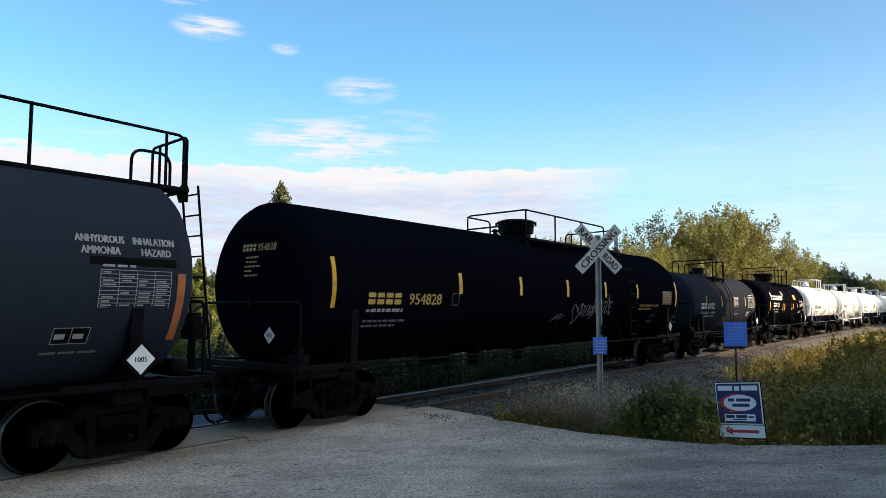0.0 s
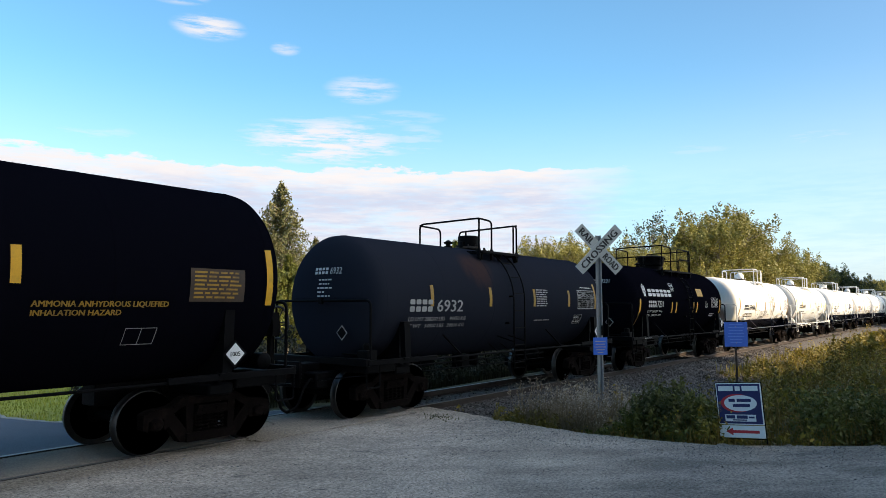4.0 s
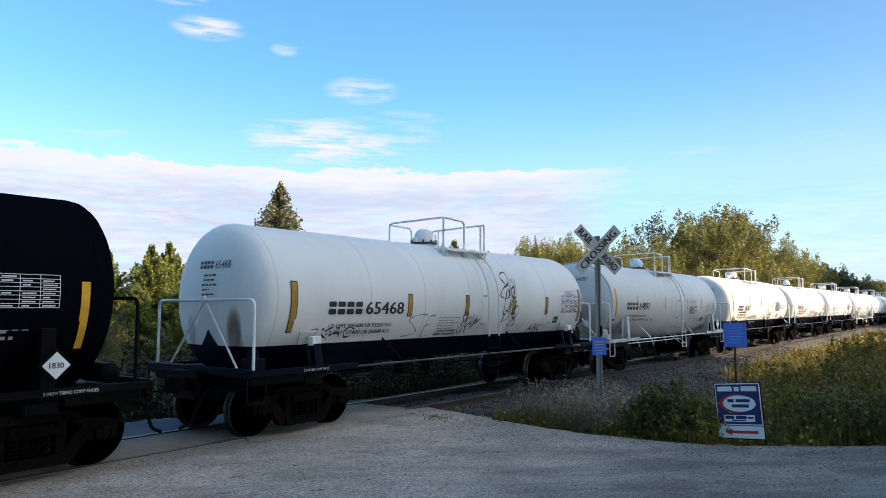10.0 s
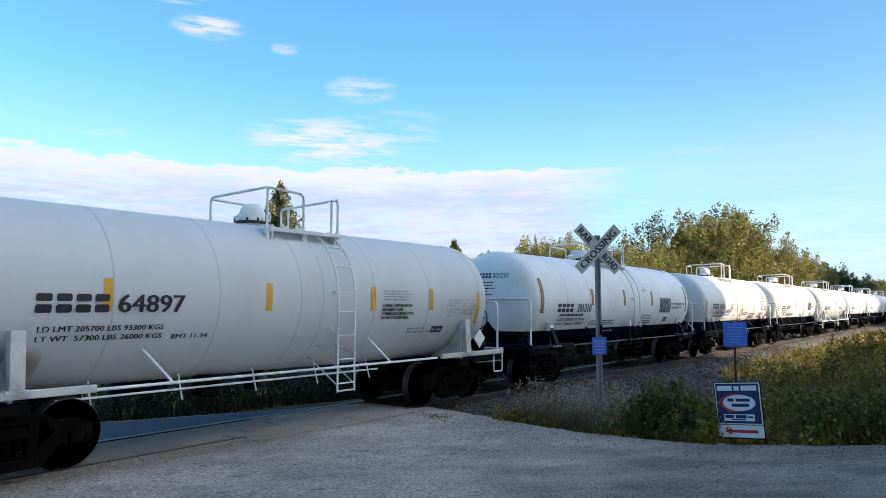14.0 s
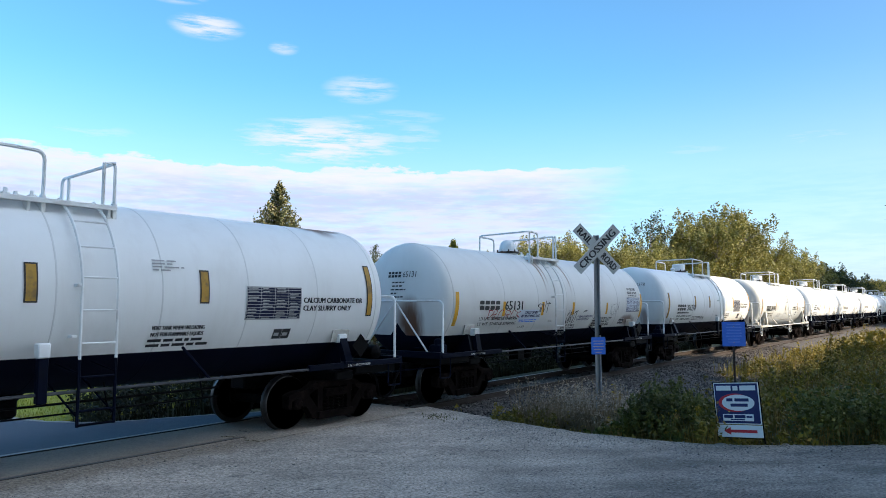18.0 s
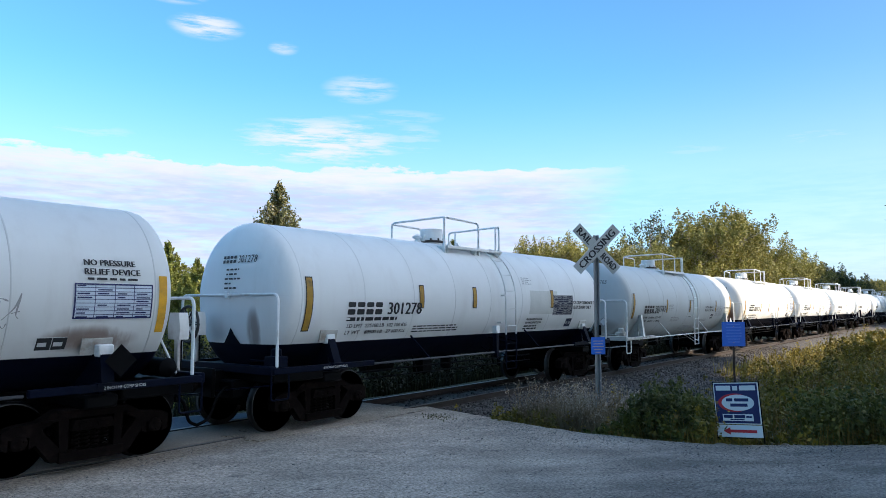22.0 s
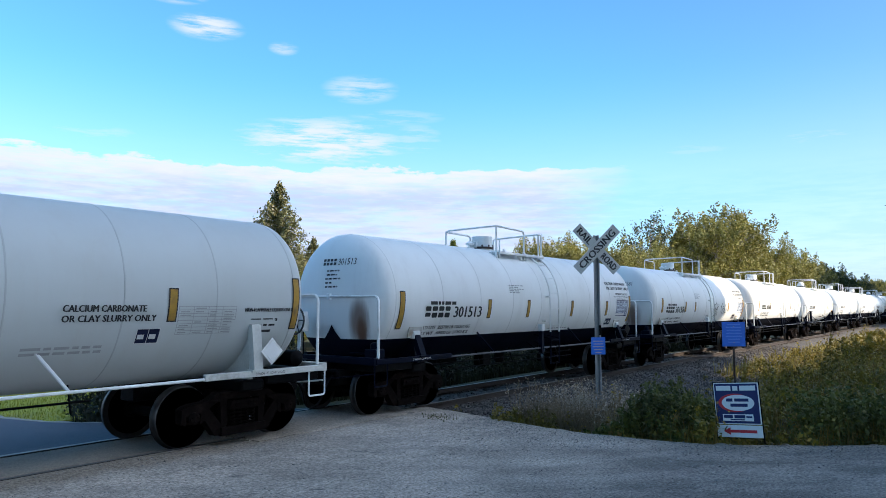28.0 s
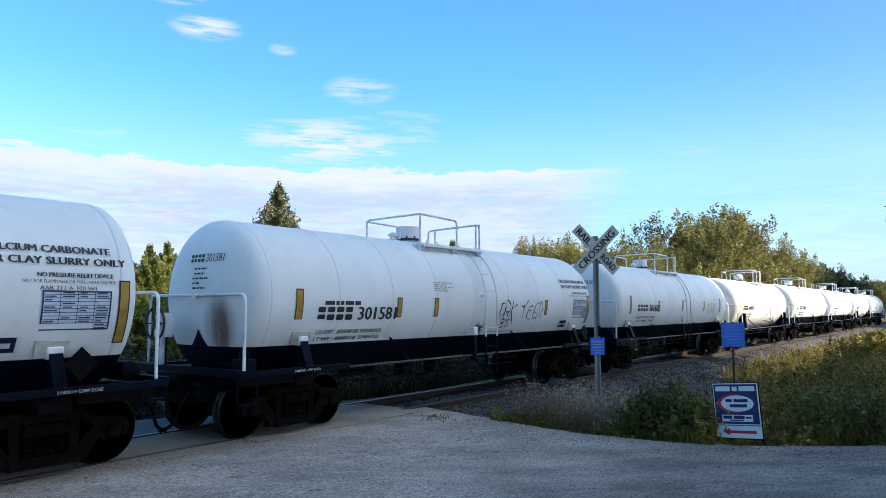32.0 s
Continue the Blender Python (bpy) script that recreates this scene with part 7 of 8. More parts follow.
def print_e(c, t):
    number_block(c, t, 54.05, "65468", "LD LMT 205600 LB 93250 KG", "LT WT  57400 LB 26000 KG", 0.27, 0.9, 1.1, 2.0, 0.04)
    table(c, t, 4.38, 5.37, 1.99, 2.46, 10, 4, SIGN_BLUE)
    table(c, t, 4.6, 5.15, 2.49, 2.57, 1, 1, SIGN_BLUE, fill=1)
    table(c, t, 4.05, 4.44, 1.71, 1.88, 1, 2, LETTER_GREY, LETTER_BLACK)
    bars(c, t, -1.08, 1.92, 0.85, 5, 0.05, 0.03, LETTER_GREY, 4)
    letters(c, t, "LEASED TO INERTS", -1.0, 1.60, 0.055, 0.65, bold=0.004)
    letters(c, t, "PIGMENTS & ADDITIVES", -1.1, 1.53, 0.055, 0.78, bold=0.004)
    sprayed(c, t, "S", -2.25, -1.62, 1.54, 2.0, FADED_INK, 0.018, 0.2, seed=1)
    sprayed(c, t, "E", -1.60, -1.30, 1.54, 2.0, FADED_INK, 0.018, 0.1, seed=2)
    sprayed(c, t, "8K", -0.30, 0.05, 1.60, 1.98, LETTER_BLACK, 0.016, 0.1, 0.1, seed=3)
    sprayed(c, t, "A~", 0.0, 0.42, 1.66, 1.95, SIGN_BLUE, 0.014, 0.1, 0.1, seed=9)
    sprayed(c, t, "8", 1.28, 1.75, 2.40, 2.92, LETTER_BLACK, 0.022, 0.12, 0.08, seed=4)
    sprayed(c, t, "O8", 1.40, 1.98, 2.05, 2.60, LETTER_BLACK, 0.020, 0.1, 0.1, seed=5)
    sprayed(c, t, "D8", 1.36, 2.08, 1.70, 2.08, LETTER_BLACK, 0.016, 0.12, 0.1, seed=6)
    sprayed(c, t, "OY", 1.78, 2.04, 2.42, 2.82, LETTER_GREY, 0.013, 0.05, 0.1, seed=7)
    sprayed(c, t, "SE", 2.14, 2.56, 1.54, 1.70, LETTER_GREY, 0.010, 0.05, seed=8)
    sprayed(c, t, "A8K", 2.84, 3.50, 1.52, 1.68, LETTER_BLACK, 0.018, 0.05, seed=10)
    sprayed(c, t, "RK", 3.60, 3.92, 1.58, 1.74, LETTER_GREY, 0.010, 0.05, seed=11)
    sprayed(c, t, "SK", -4.75, -4.2, 1.56, 1.76, LETTER_BLACK, 0.020, 0.05, seed=12)
    sprayed(c, t, "AC", -4.2, -3.6, 1.60, 1.76, LETTER_BLACK, 0.016, 0.05, seed=13)


def print_f(c, t):
    number_block(c, t, 67.22, "64897", "LD LMT 205700 LBS 93300 KGS", "LT WT  57300 LBS 26000 KGS", 0.28, 0.97, 1.00, 2.05, 0.06)
    bars(c, t, 2.08, 2.44, 0.85, 4, 0.025, 0.03, LETTER_GREY, 3, ragged=0.2)
    for text, z, w in (("CONSULT OWNER BEFORE", 2.12, 0.90), ("REPAIRING TANK", 2.04, 0.62), ("4\" FIBERGLASS INSULATION", 1.965, 0.95), ("DO NOT EXCEED 450 F", 1.885, 0.82)):
        letters(c, t, text, 2.06, z, 0.058, w, bold=0.004)
    letters(c, t, "BMT 11-94", -2.33, 1.67, 0.075, 0.60, bold=0.003)
    table(c, t, 75.6 - c["X"], 76.7 - c["X"], 1.90, 2.28, 8, 4, LETTER_GREY)
    table(c, t, 75.2 - c["X"], 75.6 - c["X"], 1.58, 1.72, 1, 2, LETTER_GREY, LETTER_BLACK)
    bars(c, t, 74.4 - c["X"], 1.70, 0.8, 2, 0.04, 0.03, LETTER_GREY, 6)
    part("red_label", patch(c, 66.25 - c["X"], 66.45 - c["X"], 1.70, 1.76, 0.008), DARK_RED, t, fix=False)


def print_g(c, t):
    number_block(c, t, 80.43, "301210", "LD LMT  225000 LB  102 050 KG", "LT WT    61000 LB   27 650 KG", 0.27, 0.98, 0.92, 1.98, 0.18)
    bars(c, t, 80.53 - c["X"], 1.93, 1.5, 1, 0.065, 0.03, LETTER_BLACK, 2, ragged=0)
    table(c, t, 2.86, 3.98, 1.92, 2.44, 11, 4, LETTER_GREY, PANEL, 0.8)
    slurry_words(c, t, 89.32, 2.19, 0.088, 1.42)
    table(c, t, 3.5, 3.85, 1.60, 1.76, 1, 2, LETTER_GREY, LETTER_BLACK)
    bars(c, t, 1.29, 2.78, 0.5, 4, 0.02, 0.025, LETTER_GREY, 5)
    letters(c, t, "VENT TANK WHEN UNLOADING", 1.33, 1.80, 0.06, 0.84, bold=0.004)
    letters(c, t, "NOT FOR FLAMMABLE LIQUIDS", 1.33, 1.71, 0.06, 0.84, bold=0.004)
    bars(c, t, 86.6 - c["X"], 1.67, 1.15, 2, 0.04, 0.03, LETTER_BLACK, 6, ragged=0.3)
    bars(c, t, 82.6 - c["X"], 1.72, 1.9, 2, 0.055, 0.03, LETTER_BLACK, 7, ragged=0.1)
    bars(c, t, 83.6 - c["X"], 1.40, 1.1, 1, 0.035, 0.03, LETTER_WHITE, 8, ragged=0)


def print_h(c, t):
    number_block(c, t, 94.64, "65131", "LD LMT 205900 LB 93400 KG", "LT WT  57100 LB 25900 KG", 0.25, 0.90, 0.84, 2.05, 0.19)
    part("print_panel", patch(c, -2.52, -1.42, 1.77, 2.05, 0.006), PALE_PANEL, t, fix=False)
    sprayed(c, t, "DRC", -3.98, -3.30, 1.84, 2.06, DARK_RED, 0.013, 0.05, seed=3)
    sprayed(c, t, "RCK", -3.22, -2.45, 1.86, 2.02, DARK_RED, 0.013, 0.05, seed=4)
    sprayed(c, t, "SNT", -1.72, -1.02, 1.98, 2.24, LETTER_BLACK, 0.017, 0.1, seed=5)
    sprayed(c, t, "ONTF", 0.10, 0.80, 1.66, 2.00, LETTER_BLACK, 0.017, 0.03, seed=6)
    sprayed(c, t, "~", 1.10, 1.30, 1.95, 2.05, LETTER_BLACK, 0.010, seed=7)
    letters(c, t, "CONSULT OWNER", -2.26, 1.945, 0.07, 0.64, SIGN_BLUE, bold=0.004)
    letters(c, t, "BEFORE REPAIRING TANK", -2.40, 1.86, 0.07, 0.93, SIGN_BLUE, bold=0.004)
    bars(c, t, -2.46, 1.80, 1.0, 2, 0.022, 0.02, PALE_BLUE, 5, ragged=0.2)
    letters(c, t, "4\" FIBERGLASS INSULATION", 0.79, 1.815, 0.06, 0.98, SIGN_BLUE, bold=0.004)
    letters(c, t, "DO NOT EXCEED 450 F", 0.77, 1.735, 0.06, 0.80, SIGN_BLUE, bold=0.004)
    letters(c, t, "LEASED TO INERTS", 0.07, 1.58, 0.055, 0.70, bold=0.003)
    letters(c, t, "PIGMENTS & ADDITIVES", 0.01, 1.51, 0.055, 0.83, bold=0.003)
    letters(c, t, "CAUTION: THIS CAR SPECIALLY LINED", 1.90, 1.76, 0.055, 1.3, LETTER_BLACK, bold=0.004)
    bars(c, t, 1.88, 1.73, 1.3, 4, 0.028, 0.022, LETTER_BLACK, 8, ragged=0.25)
    letters(c, t, "11-93", -2.42, 1.585, 0.07, 0.34)
    bars(c, t, -0.06, 1.43, 0.55, 3, 0.02, 0.02, LETTER_GREY, 9, ragged=0.2)
    letters(c, t, "NO PRESSURE", 4.36, 2.66, 0.08, 0.70, bold=0.005)
    letters(c, t, "RELIEF DEVICE", 4.36, 2.54, 0.08, 0.76, bold=0.005)
    table(c, t, 4.24, 5.30, 1.97, 2.42, 9, 4, SIGN_BLUE, PALE_PANEL)
    table(c, t, 3.86, 4.24, 1.58, 1.74, 1, 2, LETTER_WHITE, LETTER_BLACK)
    bars(c, t, 4.4, 2.50, 0.7, 1, 0.03, 0.02, LETTER_BLACK, 4, ragged=0)
    sprayed(c, t, "KSTA", 2.98, 3.62, 1.96, 2.22, FADED_INK, 0.010, 0.05, 0.12, seed=15)
    sprayed(c, t, "SEN", 3.0, 3.5, 1.86, 1.93, FADED_INK, 0.006, 0.02, seed=16)


def print_i(c, t):
    number_block(c, t, 107.92, "301278", "LD LMT  225100 LB  102 100 KG", "LT WT    60900 LB   27 600 KG", 0.27, 0.98, 1.05, 1.98, 0.10)
    bars(c, t, 107.92 - c["X"], 1.93, 1.4, 1, 0.065, 0.03, LETTER_BLACK, 2, ragged=0)
    part("faded_patch", patch(c, 1.83, 3.30, 1.93, 2.54, 0.004), FADED, t, fix=False)
    table(c, t, 3.08, 4.20, 1.90, 2.44, 11, 4, LETTER_GREY, PANEL, 0.8)
    slurry_words(c, t, 116.88, 2.20, 0.088, 1.44)
    table(c, t, 3.98, 4.32, 1.58, 1.80, 1, 2, LETTER_GREY, PANEL)
    letters(c, t, "VENT TANK WHEN UNLOADING", 1.75, 1.78, 0.058, 0.82, bold=0.004)
    letters(c, t, "NOT FOR FLAMMABLE LIQUIDS", 1.75, 1.695, 0.058, 0.82, bold=0.004)
    bars(c, t, 1.75, 1.65, 0.85, 2, 0.035, 0.03, LETTER_BLACK, 6, ragged=0.3)
    bars(c, t, 109.9 - c["X"], 1.74, 1.6, 2, 0.05, 0.03, LETTER_BLACK, 7, ragged=0.1)
    bars(c, t, 1.52, 2.86, 0.5, 4, 0.02, 0.03, LETTER_GREY, 4)


def print_j(c, t):
    number_block(c, t, 122.2, "301763", "LD LMT  225400 LB  102 250 KG", "LT WT    60600 LB   27 500 KG", 0.25, 0.92, 1.0, 1.95, 0.10)
    bars(c, t, 122.2 - c["X"], 1.95, 1.4, 1, 0.06, 0.03, LETTER_BLACK, 2, ragged=0)
    bars(c, t, 124.6 - c["X"], 2.20, 0.55, 4, 0.03, 0.03, LETTER_GREY, 3)
    letters(c, t, "CALCIUM CARBONATE", 2.10, 2.06, 0.088, 1.12, bold=0.005)
    letters(c, t, "OR CLAY SLURRY ONLY", 2.10, 1.93, 0.088, 1.28, bold=0.005)
    table(c, t, 3.72, 4.70, 1.73, 2.13, 8, 4, LETTER_GREY)
    table(c, t, 3.14, 3.48, 1.62, 1.82, 1, 2, LETTER_WHITE, PANEL)
    letters(c, t, "NON-FLAMMABLE LIQUIDS ONLY", 4.86, 2.05, 0.06, 0.95, bold=0.003)
    bars(c, t, 5.0, 1.94, 0.7, 3, 0.04, 0.05, LETTER_BLACK, 5)
    bars(c, t, 125.1 - c["X"], 1.74, 1.2, 3, 0.035, 0.03, LETTER_GREY, 6)
    bars(c, t, 128.6 - c["X"], 1.62, 1.1, 2, 0.035, 0.03, LETTER_GREY, 8)


def print_k(c, t, X0=136.06, digits="301513", load="LD LMT  225700 LB 102350 KG", tare="LT WT   60300 LB  27350 KG"):
    o = X0 - 136.06
    bars(c, t, X0 + 0.1 - c["X"], 2.24, 0.9, 1, 0.07, 0.03, LETTER_BLACK, 2, ragged=0)
    number_block(c, t, X0 - 0.05, digits, load, tare, 0.28, 0.9, 1.08, 1.90, 0.09)
    letters(c, t, "CALCIUM CARBONATE", 145.06 + o - c["X"], 2.81, 0.095, 1.55, bold=0.007)
    letters(c, t, "OR CLAY SLURRY ONLY", 145.08 + o - c["X"], 2.66, 0.095, 1.72, bold=0.007)
    table(c, t, 145.74 + o - c["X"], 146.6 + o - c["X"], 1.84, 2.33, 11, 4, SIGN_BLUE, PALE_PANEL)
    letters(c, t, "NO PRESSURE RELIEF DEVICE", 145.67 + o - c["X"], 2.50, 0.055, 0.95, bold=0.003)
    letters(c, t, "NOT FOR FLAMMABLE OR POISONOUS LIQUIDS", 145.5 + o - c["X"], 2.425, 0.042, 1.15)
    letters(c, t, "AAR 211 A 100 W1", 145.7 + o - c["X"], 2.34, 0.05, 0.7)
    table(c, t, 145.10 + o - c["X"], 145.52 + o - c["X"], 1.58, 1.77, 1, 2, LETTER_WHITE, PANEL)
    bars(c, t, 141.57 + o - c["X"], 1.56, 1.15, 1, 0.045, 0.02, LETTER_GREY, 7, ragged=0)
    bars(c, t, 139.3 + o - c["X"], 2.66, 0.75, 5, 0.022, 0.022, LETTER_GREY, 4)


def print_l(c, t):
    print_k(c, t, 149.98, "301581", "LD LMT  225600 LB 102300 KG", "LT WT   60400 LB  27400 KG")
    sprayed(c, t, "DRK", 1.0, 1.75, 1.84, 2.22, LETTER_BLACK, 0.018, 0.1, 0.1, seed=31)
    sprayed(c, t, "TEER", 2.0, 3.2, 1.84, 2.24, LETTER_BLACK, 0.017, 0.1, 0.1, seed=35)
    sprayed(c, t, "8S", 1.1, 1.6, 1.66, 1.84, LETTER_BLACK, 0.014, 0.1, seed=33)
    sprayed(c, t, "UE", 0.15, 0.55, 1.58, 1.76, LETTER_BLACK, 0.018, seed=36)


def print_plain(c, t):
    number_block(c, t, c["X"] - 4.5, c["number"], "LD LMT  225100 LB  102 100 KG", "LT WT    60900 LB   27 600 KG", 0.26, 0.95, 1.05, 2.0, 0.1)
    table(c, t, c["hs"] - 2.6, c["hs"] - 1.6, 1.88, 2.3, 7, 4, LETTER_GREY)


RUST_BROWN = material("rust_brown_film", (0.06, 0.035, 0.022), 0.7, vary=0.5, scale=4.0, tint=(0.03, 0.026, 0.024))
DARK = dict(rail_pipe=BLACK, low_mat=BLACK, ink=LETTER_WHITE, rail_mat=BLACK, plat_mat=BLACK, dome_mat=BLACK, dome_label="black domed cover", frame_mat=BLACK, end_mat=BLACK, saddle_mat=BLACK, shoes="", spec=0.0, stays=False, rings=())
BELLY = (0.0026, 0.0040, 0.0125)


def spec(a, b, **more):
    return {**a, **b, **more}


CARS = [
    spec(BASE, DARK, X=-2.97, at=-2.97, end_ladder=True, r=1.53, zc=2.55, hs=8.6, truck=8.0, half=10.0, courses=7, paint=(0.026, 0.033, 0.046), dirt=(0.016, 0.018, 0.023), gloss=0.45, plat=(2.0, 9.2, 0.62, 0), gap=(9.15, 9.2), rail_z=4.80,
         dome=("bonnet", 3.0), ladder=(9.18, 9.50), ladder_foot=1.1, strips=[(8.60, 1.66, 2.58, 0.12)], strip_mat=ORANGE, code=("", "1005"), placard_x=0.55, number="6618", print=print_ammonia,
         label="dull grey-black ammonia tank car with white tables and a diamond placard", hangers=(-3, 0, 3), end_rail_z=2.2),
    spec(BASE, DARK, X=17.23, at=17.23, r=1.545, zc=2.53, hs=8.75, truck=8.06, half=10.12, courses=7, paint=(0.0033, 0.0035, 0.0064), dirt=(0.0042, 0.0042, 0.0060), gloss=0.42, plat=(-1.1, 4.85, 0.95, 0), gap=(3.8, 4.6),
         rail_z=4.68, dome=("bonnet", -0.05), ladder=(4.2, 4.65), ladder_foot=1.0, strip_mat=YELLOW, code=("1005", "1005"), number="954828", head_ink=LETTER_YELLOW, head_z=0.60, print=print_long_black, end_rail_z=2.2,
         strips=[(8.57 - 17.23, 2.11, 3.00, 0.10)] + [(x - 17.23, 2.40, 2.85, 0.12) for x in (12.33, 14.86, 17.34, 19.80, 22.28)] + [(25.97 - 17.23, 2.15, 3.02, 0.12)],
         label="long glossy black tank car with yellow number and grey graffiti", hangers=(-4, 0, 4)),
    spec(BASE, DARK, X=33.0, at=33.80, r=1.315, zc=2.285, hs=4.80, truck=4.3, half=6.4, paint=(0.021, 0.024, 0.034), dirt=(0.026, 0.025, 0.029), gloss=0.5, plat=(-1.05, 0.68, 0.92, 0), gap=(-0.5, 0.45), rail_z=4.24,
         rust=[(-1.4, -0.95, 2.9, 0.5, 0.7, 0.3)], dome=("box", -0.2), ladder=(-0.27, 0.24), number="6932", print=print_grey_black, code=("", "1830"), strip_mat=OCHRE, strips=[(x - 33.0, 2.14, 2.58, 0.11) for x in (29.62, 31.85, 33.90, 35.82)] + [(4.50, 2.07, 2.80, 0.10)],
         label="faded black tank car with pale stencilled numbers", dome_label="black bolted manway cover"),
    spec(BASE, DARK, X=45.35, at=46.34, r=1.338, zc=2.318, hs=4.82, truck=4.16, half=6.3, paint=(0.0034, 0.0035, 0.0064), dirt=(0.0062, 0.0058, 0.0072), gloss=0.42, plat=(-1.25, 1.95, 0.92, 0), gap=(-0.3, 0.45), rail_z=4.44,
         dome=("bonnet", 0.0), ladder=(0.2, 0.65), number="17231", head_z=0.62, brake_front=True, print=print_emblem, shoes="2 INCH TREAD COMP SHOES", code=("", "1830"), strip_mat=YELLOW,
         strips=[(-4.55, 1.52, 2.40, 0.11)] + [(x - 45.5, 1.92, 2.32, 0.11) for x in (44.07, 44.54, 46.55, 47.0)] + [(4.62, 1.60, 2.45, 0.11)],
         label="glossy black tank car with white block emblem and yellow notice"),
    dict(BASE, shift=0.02, hs=5.52, truck=4.70, X=58.4, at=59.60, paint=(0.75, 0.74, 0.71), belly=BELLY, rust=[(-5.75, -0.62, 1.72, 0.2, 0.5, 0.9), (-5.6, 0.55, 1.7, 0.15, 0.4, 0.6)], number="65468", print=print_e, ladder=(0.63, 1.05), strip_mat=OCHRE, edge=True,
         strips=[(53.25 - 58.4, 1.72, 2.55, 0.12)] + [(x - 58.4, 1.96, 2.38, 0.11) for x in (56.3, 58.3, 60.3, 61.97)] + [(5.48, 1.76, 2.62, 0.11)],
         label="white tank car with a dark belly, rust runs and black graffiti"),
    dict(BASE, shift=0.16, X=71.45, at=72.80, rust=[(-5.75, -0.62, 1.62, 0.75, 0.95, 0.62), (-4.7, -1.0, 1.35, 0.6, 0.35, 0.7)], number="64897", print=print_f, paint=(0.63, 0.63, 0.61), end_mat=DIRTY_WHITE, saddle_mat=DIRTY_WHITE, frame_mat=BLACK, white_frame=True, low_mat=WHITE, rail_pipe=WHITE, dark_frame=False, shoes="",
         head_z=0.68, head_rows=2, strips=[(66.38 - 71.45, 1.86, 2.73, 0.13)] + [(x - 71.45, 2.06, 2.50, 0.12) for x in (68.12, 70.78, 73.25, 75.03)] + [(76.75 - 71.45, 1.75, 2.45, 0.12)], code=("", None), placard_x=0.3,
         label="pale grey-white tank car with white side rails and yellow strips"),
    dict(LONG, X=85.29, at=86.78, belly=BELLY, number="301210", print=print_g, rust=[(5.2, -0.3, 3.6, 0.3, 0.3, 0.9)], streaks=((5.2, 3.63, 0.25, 0.3, 0.9),), strips=[(-5.72, 1.98, 2.85, 0.13)] + [(x, 2.19, 2.64, 0.12) for x in (-2.68, -0.3, 2.11)] + [(5.66, 1.97, 2.87, 0.11)],
         label="clean white tank car with a blue-black belly, standing number in black"),
    dict(BASE, shift=0.05, X=98.98, at=100.54, plat=(-1.2, 0.3, 0.82, 0), gap=(-0.75, 0.12), dome=("dome", -1.0), ladder=(-0.83, -0.37), belly=BELLY, rust=[(-5.75, -0.35, 1.75, 0.46, 0.72, 1.0), (4.5, -1.15, 1.70, 0.22, 0.22, 0.8)], number="65131", print=print_h, grime=0.2, streaks=((-1.1, 3.4, 1.0, 0.06, 0.95), (-0.92, 3.4, 0.8, 0.05, 0.8), (0.33, 3.4, 1.0, 0.06, 0.9), (-1.0, 3.45, 0.5, 0.25, 0.5), (0.36, 3.45, 0.4, 0.2, 0.5)), paint=(0.72, 0.71, 0.68),
         strips=[(93.75 - 98.98, 1.70, 2.45, 0.13)] + [(x - 98.98, 1.90, 2.25, 0.12) for x in (95.71, 97.63, 99.40, 101.68)] + [(5.46, 1.77, 2.55, 0.12)],
         label="stained white tank car with black belly, rusty end, graffiti"),
    dict(LONG, X=112.66, at=114.39, belly=BELLY, rust=[(-6.2, -0.55, 1.72, 0.16, 0.45, 0.7)], number="301278", print=print_i, strips=[(106.98 - 112.66, 1.72, 2.62, 0.13)] + [(x - 112.66, 2.11, 2.55, 0.12) for x in (110.05, 111.98, 115.65)] + [(5.88, 1.92, 2.83, 0.11)], ladder=(0.49, 0.95), post=0.10, plat=(-1.12, 1.20, 0.80, 0), gap=(0.27, 1.05), dome=("box", -0.58),
         label="clean white tank car with a blue-black belly and dark data panel"),
    dict(LONG, post=None, X=126.9, at=128.78, number="301763", print=print_j, paint=(0.54, 0.56, 0.55), end_mat=DIRTY_WHITE, saddle_mat=DIRTY_WHITE, white_frame=True, low_mat=WHITE, rail_pipe=WHITE, dark_frame=False, strips=[(121.24 - 126.9, 1.75, 2.55, 0.13)] + [(x - 126.9, 1.93, 2.37, 0.11) for x in (124.4, 127.03, 130.52)] + [(5.88, 1.77, 2.58, 0.11)],
         code=("", ""), placard_x=0.60, rust=[(-5.9, -0.5, 1.5, 0.5, 0.3, 0.35)], label="all white tank car with white side rails and steps"),
    dict(LONG, X=140.9, at=143.07, belly=BELLY, number="301513", head_z=0.68, print=print_k, rust=[(-6.2, -0.68, 1.82, 0.26, 0.60, 0.85), (-6.2, -0.72, 1.65, 0.13, 0.35, 0.9)], strips=[(135.25 - 140.9, 1.70, 2.42, 0.13)] + [(x - 140.9, 1.88, 2.28, 0.11) for x in (138.42, 140.23, 142.66, 145.0)] + [(5.88, 1.67, 2.46, 0.11)],
         label="white tank car with a black belly and rust-streaked end"),
    dict(LONG, X=154.75, at=157.28, belly=BELLY, number="301581", print=print_l, rust=[(-6.2, -0.50, 1.85, 0.40, 0.60, 0.75), (-6.2, -0.55, 1.75, 0.2, 0.5, 0.7)], strips=[(149.5 - 154.75, 1.66, 2.42, 0.13)] + [(x - 154.75, 1.95, 2.3, 0.11) for x in (152.10, 153.3, 158.08)] + [(5.86, 1.70, 2.45, 0.11)],
         label="white tank car with a black belly, rusty end and black graffiti"),
]
_X = 171.5
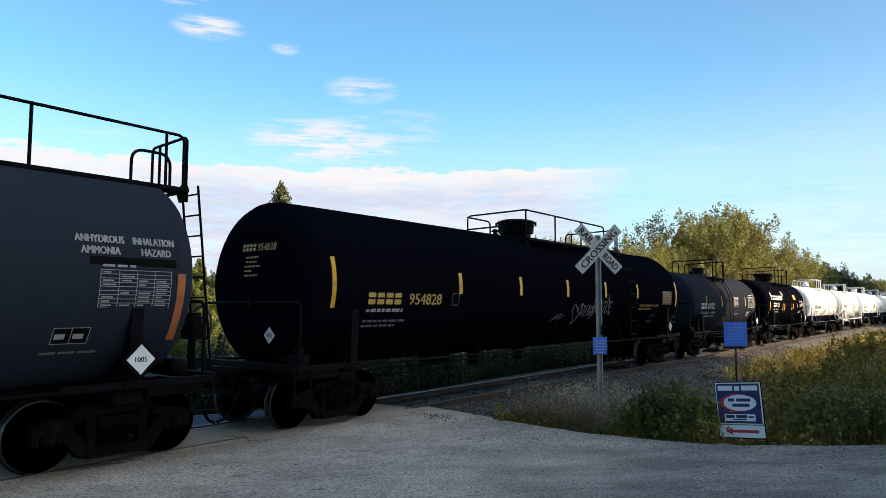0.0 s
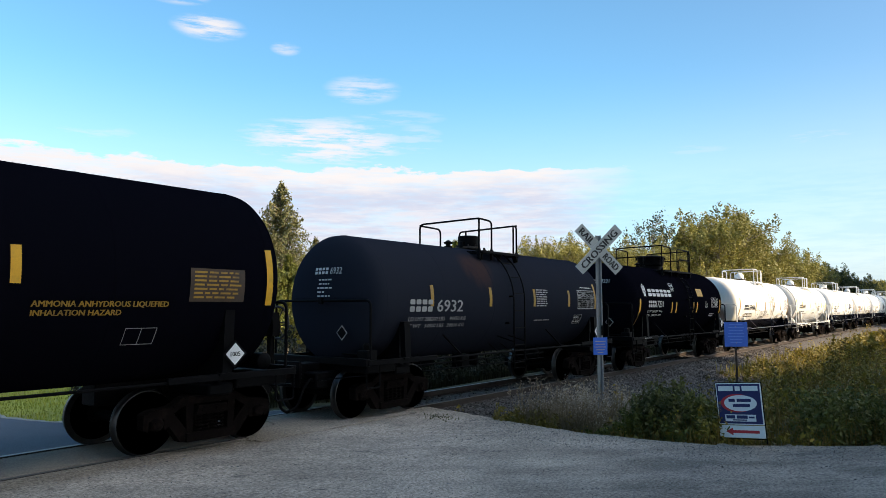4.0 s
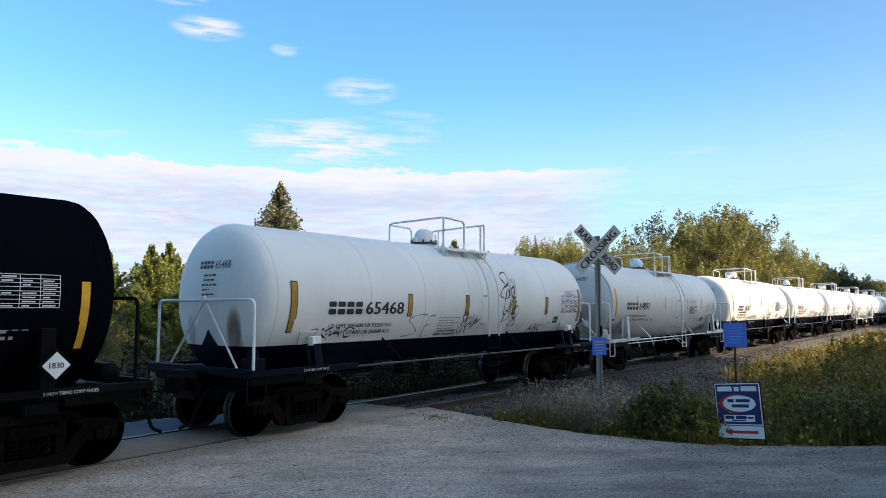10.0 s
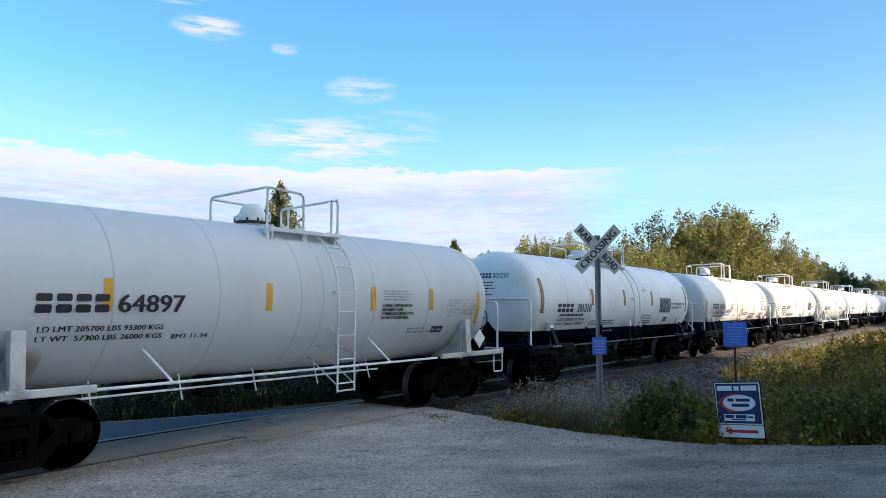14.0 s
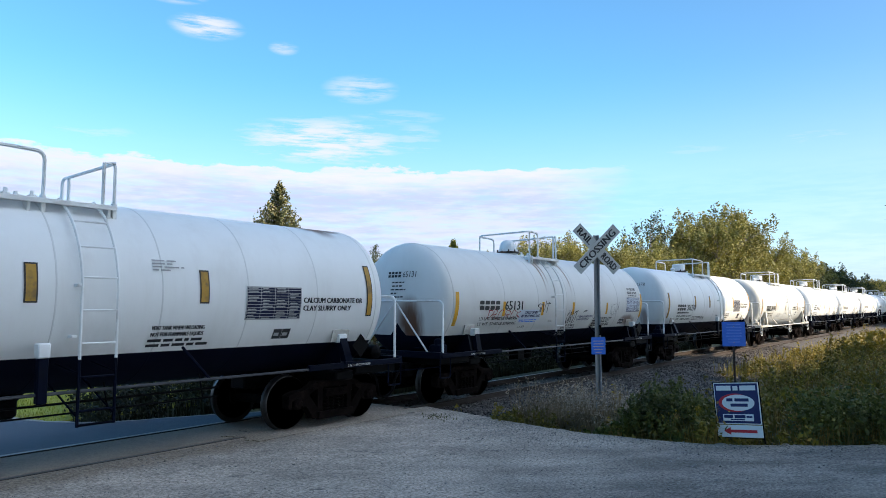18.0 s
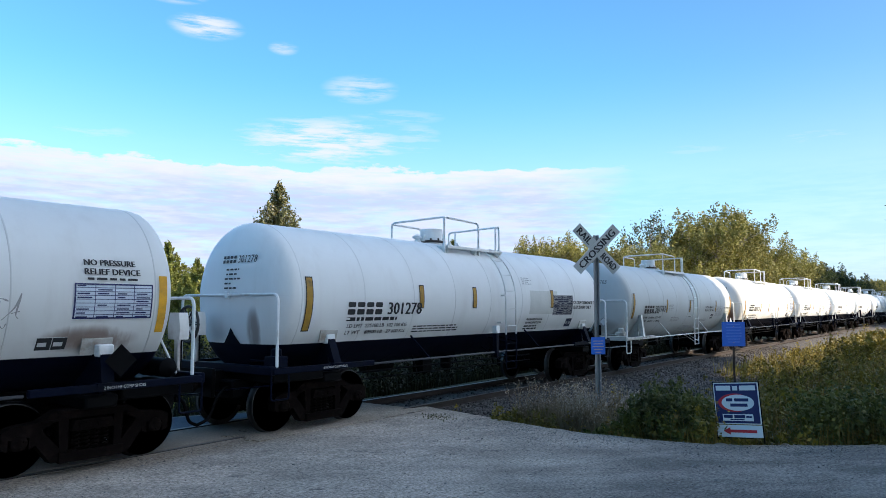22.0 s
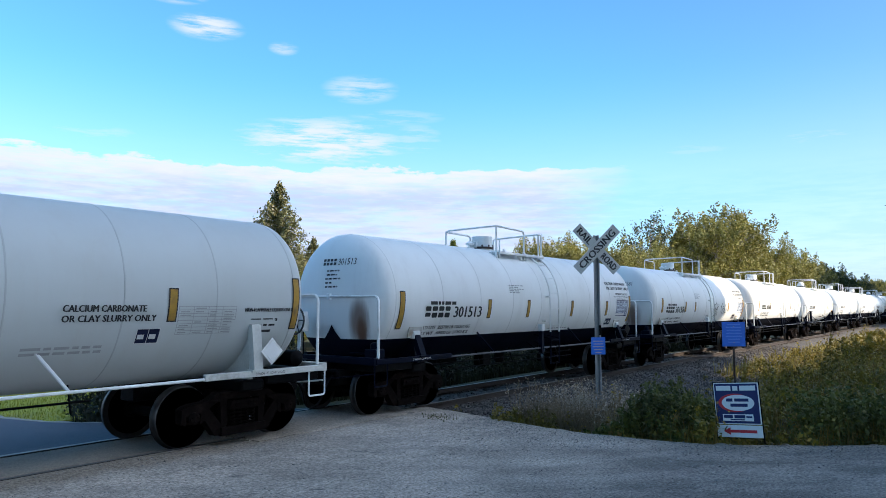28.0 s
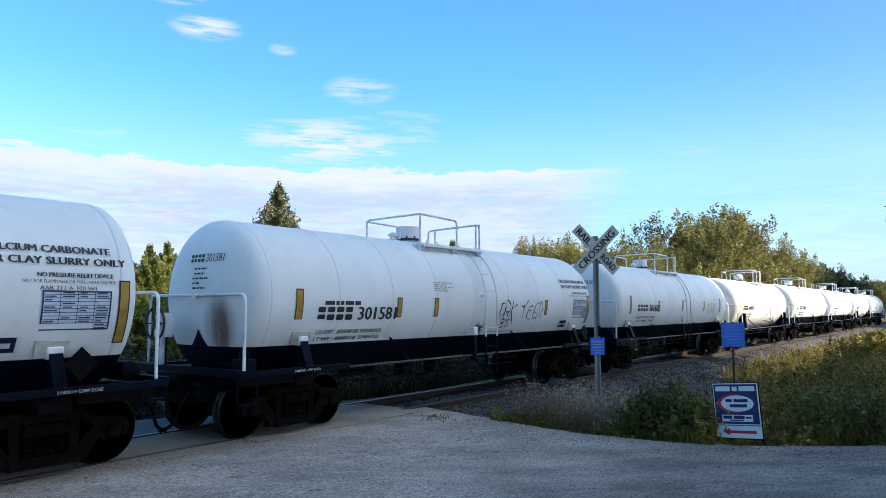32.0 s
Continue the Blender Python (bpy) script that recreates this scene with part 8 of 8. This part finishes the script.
for _i in range(6):
    CARS.append(dict(LONG if _i % 3 != 1 else BASE, X=_X, at=_X, belly=BELLY if _i % 3 != 1 else None, number=("301602", "64911", "301455", "301340", "64870", "301733")[_i], print=print_plain, turning=_i < 1,
                     strips=[(-5.1, 1.75, 2.5, 0.12), (-2.5, 2.0, 2.35, 0.11), (0.1, 2.0, 2.35, 0.11), (2.8, 2.0, 2.35, 0.11), (5.1, 1.75, 2.5, 0.12)], label="white tank car with a dark belly and black numbers"))
    _X += 14.28 if _i % 3 == 2 else 13.8
TRAIN = []


def make_train():
    for c in CARS:
        TRAIN.append((tank_car(c), c["at"]))


make_ground()
make_roads()
make_trees()
make_crossbuck()
make_blue_sign()
make_realty_sign()
make_train()
make_weeds()
make_track()


# ---- what moves ----
def gone(t):
    """How far the train has come since the start."""
    return 4.735296 * t - 0.008254372 * t * t + 0.0000284342 * t ** 3


def motions():
    for car, x in TRAIN:
        walk(car, [(t, pose(x - gone(t), 0, 0)) for t in range(0, 33, 2)])
    for wheels, x in WHEELSETS:
        walk(wheels, [(i * 0.1, pose(x, 0, WHEEL_R, 0, -math.degrees(gone(i * 0.1) / WHEEL_R) % 360, 0)) for i in range(321)])


motions()
